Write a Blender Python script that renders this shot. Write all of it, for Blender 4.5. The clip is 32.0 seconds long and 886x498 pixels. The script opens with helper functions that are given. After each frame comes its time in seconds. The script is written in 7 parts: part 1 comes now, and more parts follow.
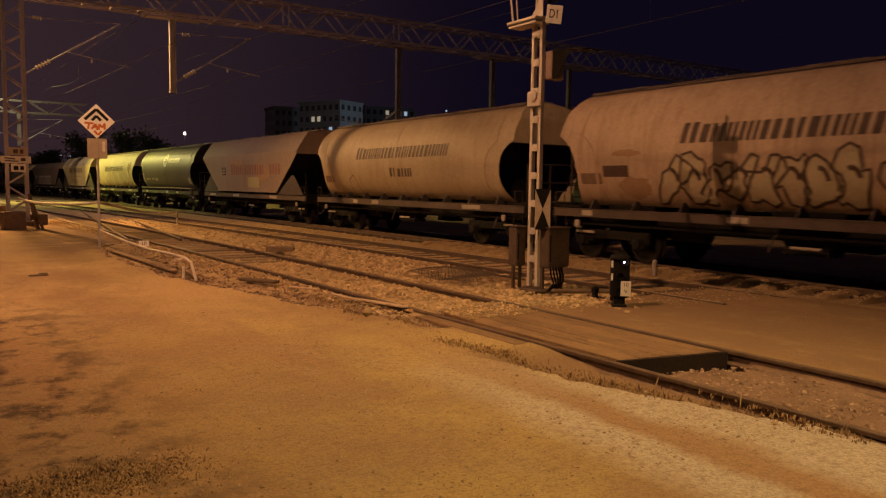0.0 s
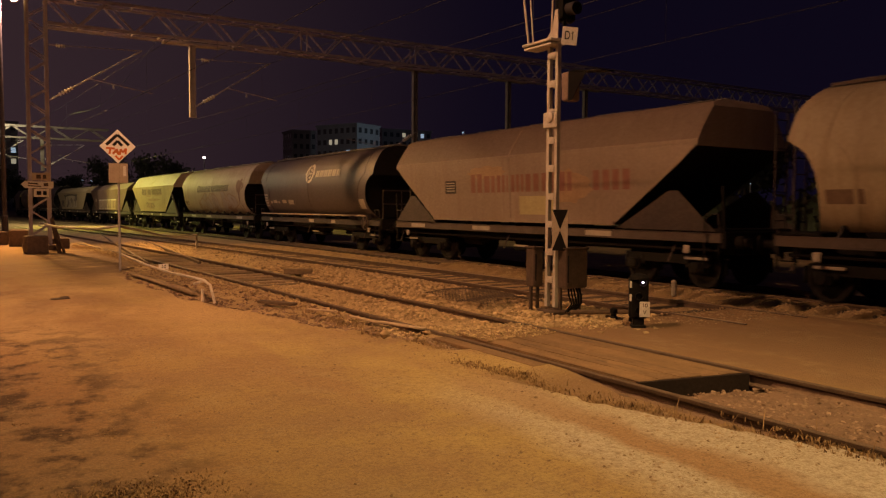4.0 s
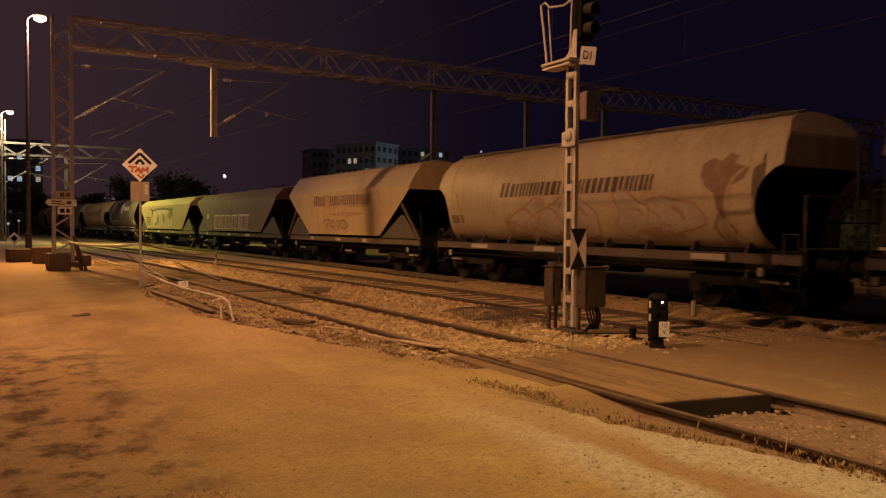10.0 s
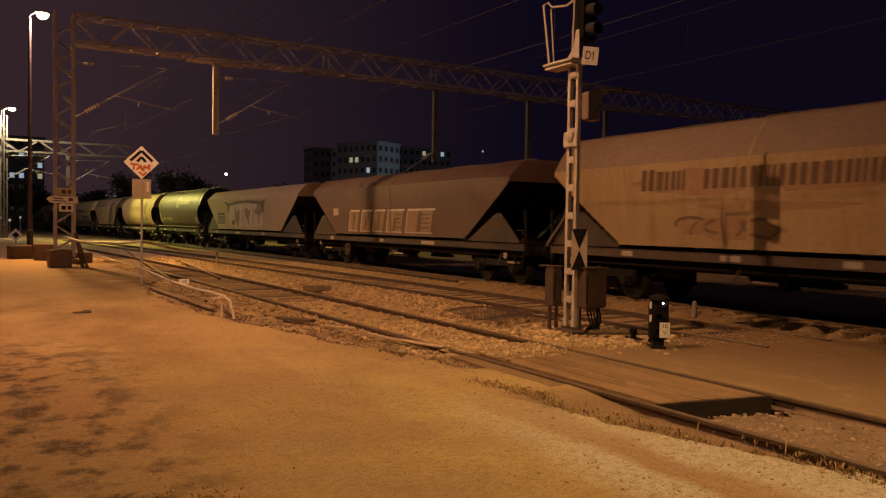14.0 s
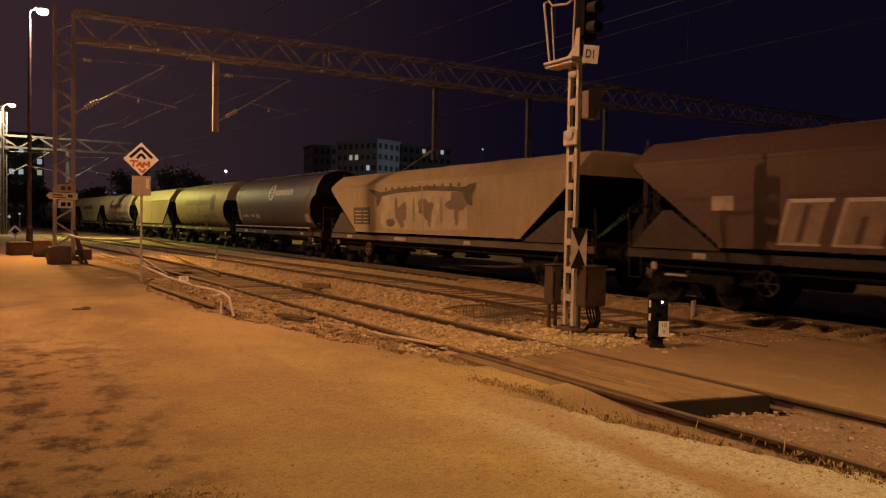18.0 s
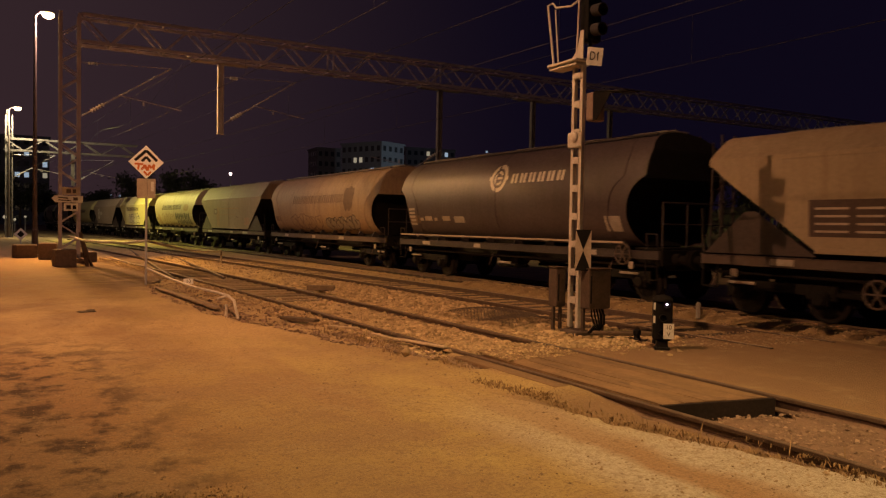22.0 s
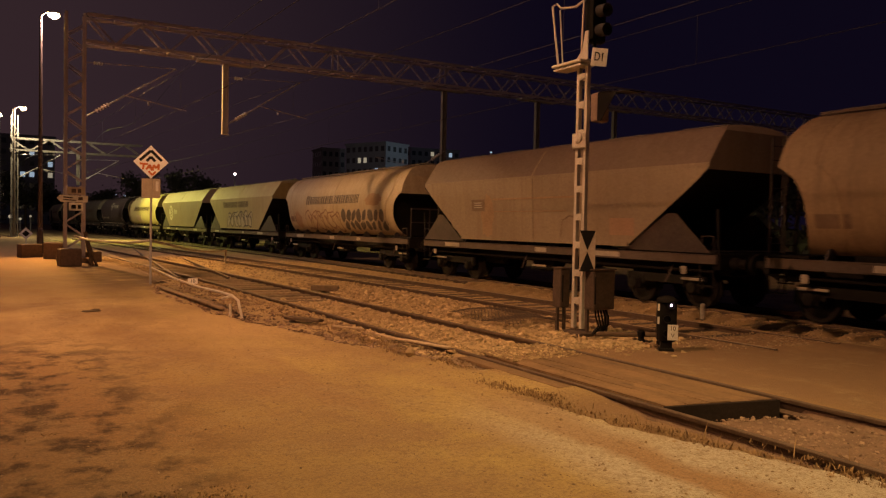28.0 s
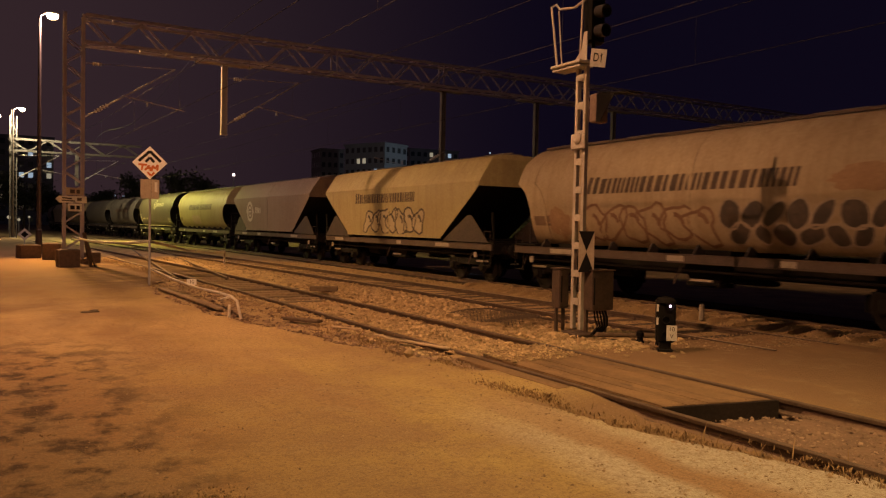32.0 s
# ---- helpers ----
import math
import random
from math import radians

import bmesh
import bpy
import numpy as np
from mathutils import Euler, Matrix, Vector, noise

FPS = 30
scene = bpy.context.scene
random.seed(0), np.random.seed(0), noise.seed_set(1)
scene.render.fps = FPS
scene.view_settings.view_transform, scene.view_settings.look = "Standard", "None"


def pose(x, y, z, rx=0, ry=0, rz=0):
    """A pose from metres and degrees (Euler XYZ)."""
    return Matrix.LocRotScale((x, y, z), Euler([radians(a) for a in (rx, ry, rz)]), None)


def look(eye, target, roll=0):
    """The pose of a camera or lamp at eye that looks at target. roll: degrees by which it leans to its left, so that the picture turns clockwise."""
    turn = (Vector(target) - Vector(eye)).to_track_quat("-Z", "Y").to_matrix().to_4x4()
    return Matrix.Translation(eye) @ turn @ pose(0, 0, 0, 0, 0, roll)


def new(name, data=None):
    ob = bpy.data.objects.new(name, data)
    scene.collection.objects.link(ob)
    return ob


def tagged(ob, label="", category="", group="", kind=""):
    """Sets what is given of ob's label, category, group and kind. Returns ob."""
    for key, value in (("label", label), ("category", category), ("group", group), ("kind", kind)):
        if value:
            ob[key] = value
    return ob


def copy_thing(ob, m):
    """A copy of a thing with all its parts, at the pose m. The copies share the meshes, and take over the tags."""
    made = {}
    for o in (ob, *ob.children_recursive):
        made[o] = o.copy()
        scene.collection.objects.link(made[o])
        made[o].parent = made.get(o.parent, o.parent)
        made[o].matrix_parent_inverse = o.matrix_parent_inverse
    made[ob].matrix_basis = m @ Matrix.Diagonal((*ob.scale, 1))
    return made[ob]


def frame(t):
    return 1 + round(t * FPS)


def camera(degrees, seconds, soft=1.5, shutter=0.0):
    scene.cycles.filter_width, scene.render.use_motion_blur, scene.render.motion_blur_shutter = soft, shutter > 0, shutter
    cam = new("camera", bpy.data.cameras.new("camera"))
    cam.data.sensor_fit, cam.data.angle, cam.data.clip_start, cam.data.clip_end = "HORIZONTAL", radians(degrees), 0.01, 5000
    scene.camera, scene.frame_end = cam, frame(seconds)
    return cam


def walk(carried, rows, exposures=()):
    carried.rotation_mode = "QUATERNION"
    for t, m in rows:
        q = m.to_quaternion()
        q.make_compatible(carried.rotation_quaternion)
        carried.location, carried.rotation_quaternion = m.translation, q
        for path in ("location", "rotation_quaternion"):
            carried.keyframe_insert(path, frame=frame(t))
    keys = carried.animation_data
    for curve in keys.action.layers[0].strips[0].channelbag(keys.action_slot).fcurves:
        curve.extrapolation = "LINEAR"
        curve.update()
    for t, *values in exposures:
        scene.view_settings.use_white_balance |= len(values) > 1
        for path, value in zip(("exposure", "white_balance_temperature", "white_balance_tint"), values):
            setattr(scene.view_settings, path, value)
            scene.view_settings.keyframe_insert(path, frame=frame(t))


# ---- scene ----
# The camera: held by hand on one spot, it only turns.
EYE = (0.0, 0.0, 1.72)
cam = camera(59.93, 32.0, soft=1.25, shutter=0.5)
# seconds, and the turn of the camera in degrees
TURNS = [
    (0.0, 85.343, -0.754, -32.949),
    (0.5, 85.467, -0.823, -32.826),
    (1.0, 85.659, -0.687, -32.680),
    (1.5, 85.845, -0.501, -32.460),
    (2.0, 86.023, -0.461, -32.315),
    (2.5, 86.309, -0.437, -32.049),
    (3.0, 86.521, -0.299, -31.885),
    (3.5, 86.744, -0.305, -31.832),
    (5.5, 87.355, -0.281, -30.992),
    (6.0, 87.523, -0.279, -30.812),
    (6.5, 87.687, -0.278, -30.642),
    (7.0, 87.819, -0.349, -30.473),
    (7.5, 87.935, -0.376, -30.423),
    (8.0, 88.045, -0.437, -30.421),
    (8.5, 88.148, -0.500, -30.420),
    (9.0, 88.191, -0.455, -30.419),
    (9.5, 88.266, -0.473, -30.357),
    (10.0, 88.308, -0.480, -30.348),
    (10.5, 88.415, -0.648, -30.370),
    (11.0, 88.413, -0.709, -30.332),
    (11.5, 88.405, -0.740, -30.328),
    (12.0, 88.384, -0.755, -30.314),
    (12.5, 88.369, -0.775, -30.270),
    (13.0, 88.348, -0.838, -30.286),
    (13.5, 88.297, -0.860, -30.291),
    (14.0, 88.264, -0.849, -30.261),
    (14.5, 88.233, -0.851, -30.256),
    (16.5, 88.157, -0.995, -30.347),
    (17.0, 88.094, -0.999, -30.332),
    (17.5, 88.100, -1.028, -30.283),
    (18.0, 88.114, -1.070, -30.290),
    (18.5, 88.125, -1.101, -30.272),
    (19.0, 88.120, -1.105, -30.272),
    (19.5, 88.146, -1.006, -30.184),
    (20.0, 88.145, -0.996, -30.163),
    (20.5, 88.155, -0.940, -30.113),
    (21.0, 88.205, -0.973, -30.095),
    (21.5, 88.267, -0.985, -30.037),
    (22.0, 88.286, -1.005, -29.973),
    (22.5, 88.294, -1.003, -29.904),
    (23.0, 88.283, -1.016, -29.860),
    (23.5, 88.291, -0.962, -29.764),
    (24.0, 88.324, -0.997, -29.751),
    (24.5, 88.298, -0.945, -29.704),
    (25.0, 88.294, -0.913, -29.639),
    (25.5, 88.308, -0.978, -29.620),
    (27.5, 88.328, -1.094, -29.670),
    (28.0, 88.315, -1.138, -29.671),
    (28.5, 88.327, -1.153, -29.682),
    (29.0, 88.331, -1.208, -29.694),
    (29.5, 88.354, -1.205, -29.729),
    (30.0, 88.357, -1.249, -29.784),
    (30.5, 88.357, -1.243, -29.769),
    (31.0, 88.327, -1.181, -29.771),
    (31.5, 88.337, -1.182, -29.762),
    (32.0, 88.370, -1.135, -29.746),
]
walk(cam, [(t, pose(*EYE, rx, ry, rz)) for t, rx, ry, rz in TURNS])

# ---- world and lamps ----
scene.view_settings.exposure = 0.0
world = bpy.data.worlds.new("night_sky")
scene.world = world
world.use_nodes = True
# a night sky that glows a little over the town and the yard's lamps, towards -x
wn = world.node_tree
sky_co = wn.nodes.new("ShaderNodeTexCoord")
sky_dot = wn.nodes.new("ShaderNodeVectorMath")
sky_dot.operation = "DOT_PRODUCT"
sky_dot.inputs[1].default_value = (-0.62, 0.78, 0.0)
wn.links.new(sky_co.outputs["Generated"], sky_dot.inputs[0])
sky_range = wn.nodes.new("ShaderNodeMapRange")
sky_range.inputs["From Min"].default_value, sky_range.inputs["From Max"].default_value = 0.20, 0.92
sky_range.interpolation_type = "SMOOTHSTEP"
wn.links.new(sky_dot.outputs["Value"], sky_range.inputs["Value"])
sky_mix = wn.nodes.new("ShaderNodeMix")
sky_mix.data_type = "RGBA"
sky_mix.inputs[6].default_value, sky_mix.inputs[7].default_value = (0.0038, 0.0024, 0.0080, 1), (0.0360, 0.0195, 0.0230, 1)
wn.links.new(sky_range.outputs["Result"], sky_mix.inputs["Factor"])
wn.links.new(sky_mix.outputs[2], wn.nodes["Background"].inputs[0])
wn.nodes["Background"].inputs[1].default_value = 1.0

SODIUM = (1.0, 0.42, 0.13)


def point_lamp(name, place, watts, colour, radius=0.18):
    data = bpy.data.lights.new(name, "POINT")
    data.energy, data.color, data.shadow_soft_size = watts, colour, radius
    ob = new(name, data)
    ob.location = place
    return ob


def spot_lamp(name, place, target, watts, colour, degrees, blend=0.8, radius=0.15):
    data = bpy.data.lights.new(name, "SPOT")
    data.energy, data.color, data.shadow_soft_size = watts, colour, radius
    data.spot_size, data.spot_blend = radians(degrees), blend
    ob = new(name, data)
    ob.matrix_world = look(place, target)
    return ob


# the yard's tall lamps: one beside the camera, out of view, and those at the portal and beyond it
spot_lamp("yard_lamp_light", (-2.2, 9.55, 12.4), (5.35, 16.0, 0.0), 7350, (1.0, 0.475, 0.215), 108, 1.0, 0.07)
point_lamp("yard_lamp_glow", (-2.2, 9.55, 12.4), 740, (1.0, 0.475, 0.25), 0.12)
spot_lamp("portal_lamp_light", (1.95, 41.4, 11.3), (4.8, 30.0, 0.0), 23000, (1.0, 0.485, 0.115), 85, 1.0, 0.3)
point_lamp("portal_lamp_glow", (2.0, 41.3, 11.2), 2300, (1.0, 0.55, 0.42))
spot_lamp("far_lamp_light", (1.75, 78.0, 11.2), (12.0, 68.0, 2.0), 18000, (0.98, 0.86, 0.14), 74, 0.75)
point_lamp("far_lamp_glow", (1.4, 78.3, 11.2), 4600, (1.0, 0.80, 0.44))
# a paler street lamp on the road behind the camera
spot_lamp("road_lamp_light", (4.2, -0.9, 11.0), (4.8, 3.2, 0.0), 6700, (1.0, 0.60, 0.24), 68, 1.0)
# unseen lights added to brighten the flats
point_lamp("flats_fill", (103.0, 166.0, 11.0), 2800, (0.70, 0.86, 1.0))
point_lamp("flats_fill", (66.0, 176.0, 9.0), 500, (1.0, 0.86, 0.80))

# ---- materials ----


def nodes_of(name):
    m = bpy.data.materials.new(name)
    m.use_nodes = True
    nt = m.node_tree
    return m, nt, nt.nodes["Principled BSDF"]


def noise_node(nt, co, scale, detail=4.0, rough=0.6, stretch=None):
    n = nt.nodes.new("ShaderNodeTexNoise")
    n.inputs["Scale"].default_value, n.inputs["Detail"].default_value, n.inputs["Roughness"].default_value = scale, detail, rough
    if stretch:
        mp = nt.nodes.new("ShaderNodeMapping")
        mp.inputs["Scale"].default_value = stretch
        nt.links.new(co, mp.inputs["Vector"])
        co = mp.outputs["Vector"]
    nt.links.new(co, n.inputs["Vector"])
    return n.outputs["Fac"]


def ramp(nt, fac, lo, hi, a=0.0, b=1.0):
    n = nt.nodes.new("ShaderNodeMapRange")
    n.inputs["From Min"].default_value, n.inputs["From Max"].default_value = lo, hi
    n.inputs["To Min"].default_value, n.inputs["To Max"].default_value = a, b
    nt.links.new(fac, n.inputs["Value"])
    return n.outputs["Result"]


def mixed(nt, fac, a, b):
    n = nt.nodes.new("ShaderNodeMix")
    n.data_type = "RGBA"
    nt.links.new(fac, n.inputs["Factor"])
    for sock, v in ((n.inputs[6], a), (n.inputs[7], b)):
        if isinstance(v, tuple):
            sock.default_value = (*v[:3], 1)
        else:
            nt.links.new(v, sock)
    return n.outputs[2]


def bumped(nt, bsdf, fac, strength, distance):
    n = nt.nodes.new("ShaderNodeBump")
    n.inputs["Strength"].default_value, n.inputs["Distance"].default_value = strength, distance
    nt.links.new(fac, n.inputs["Height"])
    nt.links.new(n.outputs["Normal"], bsdf.inputs["Normal"])


def surface(name, base, other, scale=2.0, fine=30.0, amount=0.8, rough=0.7, metal=0.0, stretch=None, bump=0.2, depth=0.01, stain=None, stain_scale=0.6, stain_at=0.58):
    """Base colour broken up by another at two scales, stains of a third, and a fine relief."""
    m, nt, b = nodes_of(name)
    co = nt.nodes.new("ShaderNodeTexCoord").outputs["Object"]
    big = ramp(nt, noise_node(nt, co, scale, 5, 0.62, stretch), 0.38, 0.68, 0.0, amount)
    small = noise_node(nt, co, fine, 4, 0.7)
    col = mixed(nt, big, base, other)
    col = mixed(nt, ramp(nt, small, 0.35, 0.75, 0.0, 0.45), col, tuple(c * 0.55 for c in other))
    if stain:
        col = mixed(nt, ramp(nt, noise_node(nt, co, stain_scale, 6, 0.65, stretch), stain_at, stain_at + 0.14), col, stain)
    nt.links.new(col, b.inputs["Base Color"])
    nt.links.new(ramp(nt, small, 0.3, 0.7, rough - 0.12, min(1.0, rough + 0.12)), b.inputs["Roughness"])
    b.inputs["Metallic"].default_value = metal
    bumped(nt, b, small, bump, depth)
    return m


def glow(name, colour, strength):
    m, nt, b = nodes_of(name)
    b.inputs["Base Color"].default_value = (*colour, 1)
    b.inputs["Emission Color"].default_value = (*colour, 1)
    b.inputs["Emission Strength"].default_value = strength
    return m


def varied(name, base, other, rough=0.9, fine=9.0, bump=0.5, depth=0.02, island=False):
    """Pieces that differ from one another."""
    m, nt, b = nodes_of(name)
    co = nt.nodes.new("ShaderNodeTexCoord").outputs["Object"]
    if island:
        rnd = nt.nodes.new("ShaderNodeNewGeometry").outputs["Random Per Island"]
    else:
        rnd = nt.nodes.new("ShaderNodeObjectInfo").outputs["Random"]
    col = mixed(nt, rnd, base, other)
    small = noise_node(nt, co, fine, 4, 0.65)
    col = mixed(nt, ramp(nt, small, 0.4, 0.75, 0.0, 0.6), col, tuple(c * 0.45 for c in other))
    nt.links.new(col, b.inputs["Base Color"])
    b.inputs["Roughness"].default_value = rough
    bumped(nt, b, small, bump, depth)
    return m


def ground_material():
    m, nt, b = nodes_of("packed_sandy_earth")
    co = nt.nodes.new("ShaderNodeTexCoord").outputs["Object"]
    xyz = nt.nodes.new("ShaderNodeSeparateXYZ")
    nt.links.new(co, xyz.inputs[0])

    def times(a, c, how="MULTIPLY"):
        n = nt.nodes.new("ShaderNodeMath")
        n.operation = how
        for sock, v in ((n.inputs[0], a), (n.inputs[1], c)):
            if isinstance(v, float):
                sock.default_value = v
            else:
                nt.links.new(v, sock)
        return n.outputs[0]
    wide = noise_node(nt, co, 0.30, 4, 0.6)
    # redder towards the yard, yellower over most of the drive, pale trodden grit at the road
    sway = times(times(wide, 5.0), xyz.outputs["X"], "ADD")
    col = mixed(nt, ramp(nt, sway, 2.9, 5.4), (0.365, 0.207, 0.092), (0.49, 0.36, 0.138))
    col = mixed(nt, ramp(nt, noise_node(nt, co, 0.55, 6, 0.66), 0.45, 0.62, 0.0, 0.85), col, (0.33, 0.21, 0.108))
    # brown earth beyond the siding
    col = mixed(nt, ramp(nt, xyz.outputs["X"], 6.2, 7.4), col, (0.275, 0.168, 0.088))
    # past the main line, the dark behind the train put into the ground's colour
    col = mixed(nt, ramp(nt, xyz.outputs["X"], 15.6, 17.2), col, (0.062, 0.048, 0.026))
    # curved wheel lanes of the drive
    col = mixed(nt, ramp(nt, noise_node(nt, co, 0.8, 4, 0.6, (1.0, 0.25, 1.0)), 0.50, 0.62, 0.0, 0.75), col, (0.37, 0.23, 0.112))
    col = mixed(nt, ramp(nt, noise_node(nt, co, 1.9, 6, 0.72), 0.52, 0.74, 0.0, 0.6), col, (0.46, 0.355, 0.20))
    # a worn brown lane along the drive, and pale trodden grit between it and the siding
    sway = times(xyz.outputs["X"], times(noise_node(nt, co, 0.8, 4, 0.6), 0.7), "ADD")
    near = ramp(nt, xyz.outputs["Y"], 4.3, 6.6, 1.0, 0.0)
    # the crisp edge where the trodden grit breaks off towards the siding
    edge = times(times(times(xyz.outputs["Y"], 0.30), xyz.outputs["X"], "ADD"), times(noise_node(nt, co, 2.3, 5, 0.7), 0.16), "ADD")
    inside = ramp(nt, edge, 6.355, 6.395, 1.0, 0.0)
    pale = times(times(ramp(nt, sway, 3.75, 4.15), near), inside)
    col = mixed(nt, times(pale, 0.9), col, (0.56, 0.50, 0.40))
    band = times(times(ramp(nt, sway, 4.36, 4.52), ramp(nt, sway, 4.74, 4.98, 1.0, 0.0)), times(near, inside))
    col = mixed(nt, times(band, 0.85), col, (0.36, 0.205, 0.088))
    verge = times(times(ramp(nt, edge, 6.355, 6.395), ramp(nt, xyz.outputs["X"], 5.5, 5.6, 1.0, 0.0)), ramp(nt, xyz.outputs["Y"], 5.9, 6.6, 1.0, 0.0))
    col = mixed(nt, times(verge, 0.9), col, (0.25, 0.155, 0.085))
    # darker brown ground round the foot of the sign
    foot = times(times(ramp(nt, xyz.outputs["X"], 1.2, 2.6), ramp(nt, xyz.outputs["Y"], 18.5, 21.0)), ramp(nt, noise_node(nt, co, 0.9, 5, 0.65), 0.32, 0.50))
    col = mixed(nt, times(foot, 0.9), col, (0.15, 0.085, 0.048))
    # pale dusty patches over the middle of the drive, also standing in for brighter lamplight there
    pale_middle = times(ramp(nt, noise_node(nt, co, 0.42, 5, 0.62, (1.0, 0.6, 1.0)), 0.42, 0.58), times(ramp(nt, xyz.outputs["Y"], 8.5, 12.5), ramp(nt, xyz.outputs["Y"], 17.0, 22.0, 1.0, 0.0)))
    col = mixed(nt, times(times(pale_middle, ramp(nt, xyz.outputs["X"], 5.0, 6.0, 1.0, 0.0)), 0.85), col, (0.65, 0.465, 0.215))
    # dark moss and trodden weeds beside the yard
    side = times(ramp(nt, xyz.outputs["X"], 0.7, 1.75, 1.0, 0.0), ramp(nt, xyz.outputs["Y"], 10.5, 13.0, 1.0, 0.0))
    moss = times(ramp(nt, noise_node(nt, co, 2.9, 6, 0.66, (0.8, 0.62, 1.0)), 0.475, 0.60), side)
    fine = noise_node(nt, co, 42, 8, 0.86)
    col = mixed(nt, ramp(nt, fine, 0.45, 0.62, 0.0, 0.72), col, (0.17, 0.108, 0.058))
    col = mixed(nt, ramp(nt, noise_node(nt, co, 13, 6, 0.8), 0.50, 0.66, 0.0, 0.6), col, (0.20, 0.125, 0.065))
    v = nt.nodes.new("ShaderNodeTexVoronoi")
    v.inputs["Scale"].default_value = 46
    nt.links.new(co, v.inputs["Vector"])
    grit = ramp(nt, v.outputs["Distance"], 0.06, 0.20, 1.0, 0.0)
    keep = times(grit, ramp(nt, noise_node(nt, co, 7, 3, 0.6), 0.42, 0.58))
    col = mixed(nt, times(keep, 0.75), col, (0.52, 0.41, 0.25))
    col = mixed(nt, times(moss, 0.92), col, (0.060, 0.030, 0.015))
    nt.links.new(col, b.inputs["Base Color"])
    b.inputs["Roughness"].default_value = 0.95
    rel = times(times(fine, times(keep, 0.6), "ADD"), times(noise_node(nt, co, 6, 4, 0.6), 1.2), "ADD")
    bumped(nt, b, rel, 0.7, 0.034)
    return m


M_GROUND = ground_material()
M_BED = surface("pale_trackbed_earth", (0.56, 0.41, 0.205), (0.33, 0.225, 0.115), 1.1, 34, 0.9, 0.95, 0.0, None, 0.9, 0.04, (0.30, 0.24, 0.17), 0.8, 0.6)
M_STONE = varied("ballast_stone", (0.66, 0.50, 0.275), (0.31, 0.22, 0.115), island=True)
M_BALLAST = varied("dusty_track_ballast", (0.54, 0.40, 0.24), (0.21, 0.15, 0.09), island=True)
M_GRIT = varied("loose_grit", (0.46, 0.33, 0.19), (0.20, 0.13, 0.07), island=True)
M_PIT = varied("earthy_rubble", (0.40, 0.28, 0.19), (0.17, 0.108, 0.07), island=True)
M_RAIL = surface("worn_rail_steel", (0.155, 0.102, 0.067), (0.085, 0.055, 0.037), 6, 60, 0.9, 0.7, 0.1)
M_RAILTOP = surface("polished_rail_head", (0.60, 0.46, 0.31), (0.38, 0.27, 0.17), 5, 40, 0.6, 0.5, 0.5)
M_SLEEPER = varied("weathered_sleeper", (0.34, 0.25, 0.155), (0.16, 0.115, 0.072))
M_SLEEPER_MID = varied("dusty_dark_sleeper", (0.15, 0.105, 0.068), (0.085, 0.06, 0.04))
M_SLEEPER_DARK = varied("tarred_sleeper", (0.085, 0.06, 0.042), (0.045, 0.032, 0.024))
# near black: the shade below the deck's end put into the timber's colour
M_SHADE_BEAM = surface("shade_black_timber", (0.030, 0.021, 0.018), (0.019, 0.014, 0.012), 3, 30, 0.9, 0.9)
M_SLEEPER_PALE = varied("bleached_board", (0.62, 0.50, 0.34), (0.45, 0.35, 0.23))
# darkened lattice steel: how brightly the lamps show far parts, put into colour
M_LATTICE_DIM = surface("dim_lattice_steel", (0.17, 0.16, 0.16), (0.10, 0.095, 0.095), 2.5, 30, 0.8, 0.8)
M_TIMBER = varied("old_timber", (0.17, 0.115, 0.072), (0.085, 0.058, 0.038))
M_DECK = surface("earth_caked_boards", (0.25, 0.155, 0.078), (0.15, 0.092, 0.047), 1.4, 16, 0.9, 0.95, 0.0, (4.5, 0.7, 1.0), 0.8, 0.02, (0.105, 0.066, 0.040), 1.1, 0.585)
M_CAKED = surface("trodden_earth", (0.285, 0.178, 0.089), (0.19, 0.118, 0.058), 2.2, 45, 0.9, 0.95, 0.0, stain=(0.12, 0.075, 0.04), stain_scale=2.6, stain_at=0.62)
M_BLOCK = varied("grimy_concrete", (0.19, 0.130, 0.105), (0.12, 0.082, 0.066))
M_SIGN = surface("bright_sign_face", (0.95, 0.94, 0.91), (0.93, 0.91, 0.86), 4, 30, 0.3, 0.4)
M_SIGN.node_tree.nodes["Principled BSDF"].inputs["Base Color"].default_value = (0.95, 0.94, 0.91, 1)
M_SIGN.node_tree.links.remove(M_SIGN.node_tree.nodes["Principled BSDF"].inputs["Base Color"].links[0])
M_RED_EARTH = surface("red_brown_earth", (0.27, 0.172, 0.112), (0.165, 0.102, 0.067), 2.2, 20, 0.9, 0.95, 0.0, None, 0.9, 0.04)
M_CONC = varied("weathered_concrete", (0.40, 0.37, 0.32), (0.27, 0.25, 0.21))
M_GALV = surface("galvanised_steel", (0.46, 0.45, 0.48), (0.32, 0.30, 0.32), 3, 40, 0.7, 0.65, 0.15)
M_LATTICE = surface("dull_lattice_steel", (0.40, 0.375, 0.47), (0.28, 0.255, 0.33), 2.5, 30, 0.8, 0.8, 0.0)
M_MAST = surface("chalky_grey_paint", (0.58, 0.55, 0.50), (0.40, 0.34, 0.27), 3, 35, 0.7, 0.65, 0.0, stain=(0.22, 0.13, 0.07), stain_scale=2.5, stain_at=0.62)
M_BLACK = surface("matt_black_paint", (0.007, 0.007, 0.008), (0.014, 0.012, 0.011), 4, 30, 0.8, 0.55)
M_HOOD = surface("worn_black_hood", (0.045, 0.042, 0.045), (0.025, 0.023, 0.024), 4, 30, 0.8, 0.45)
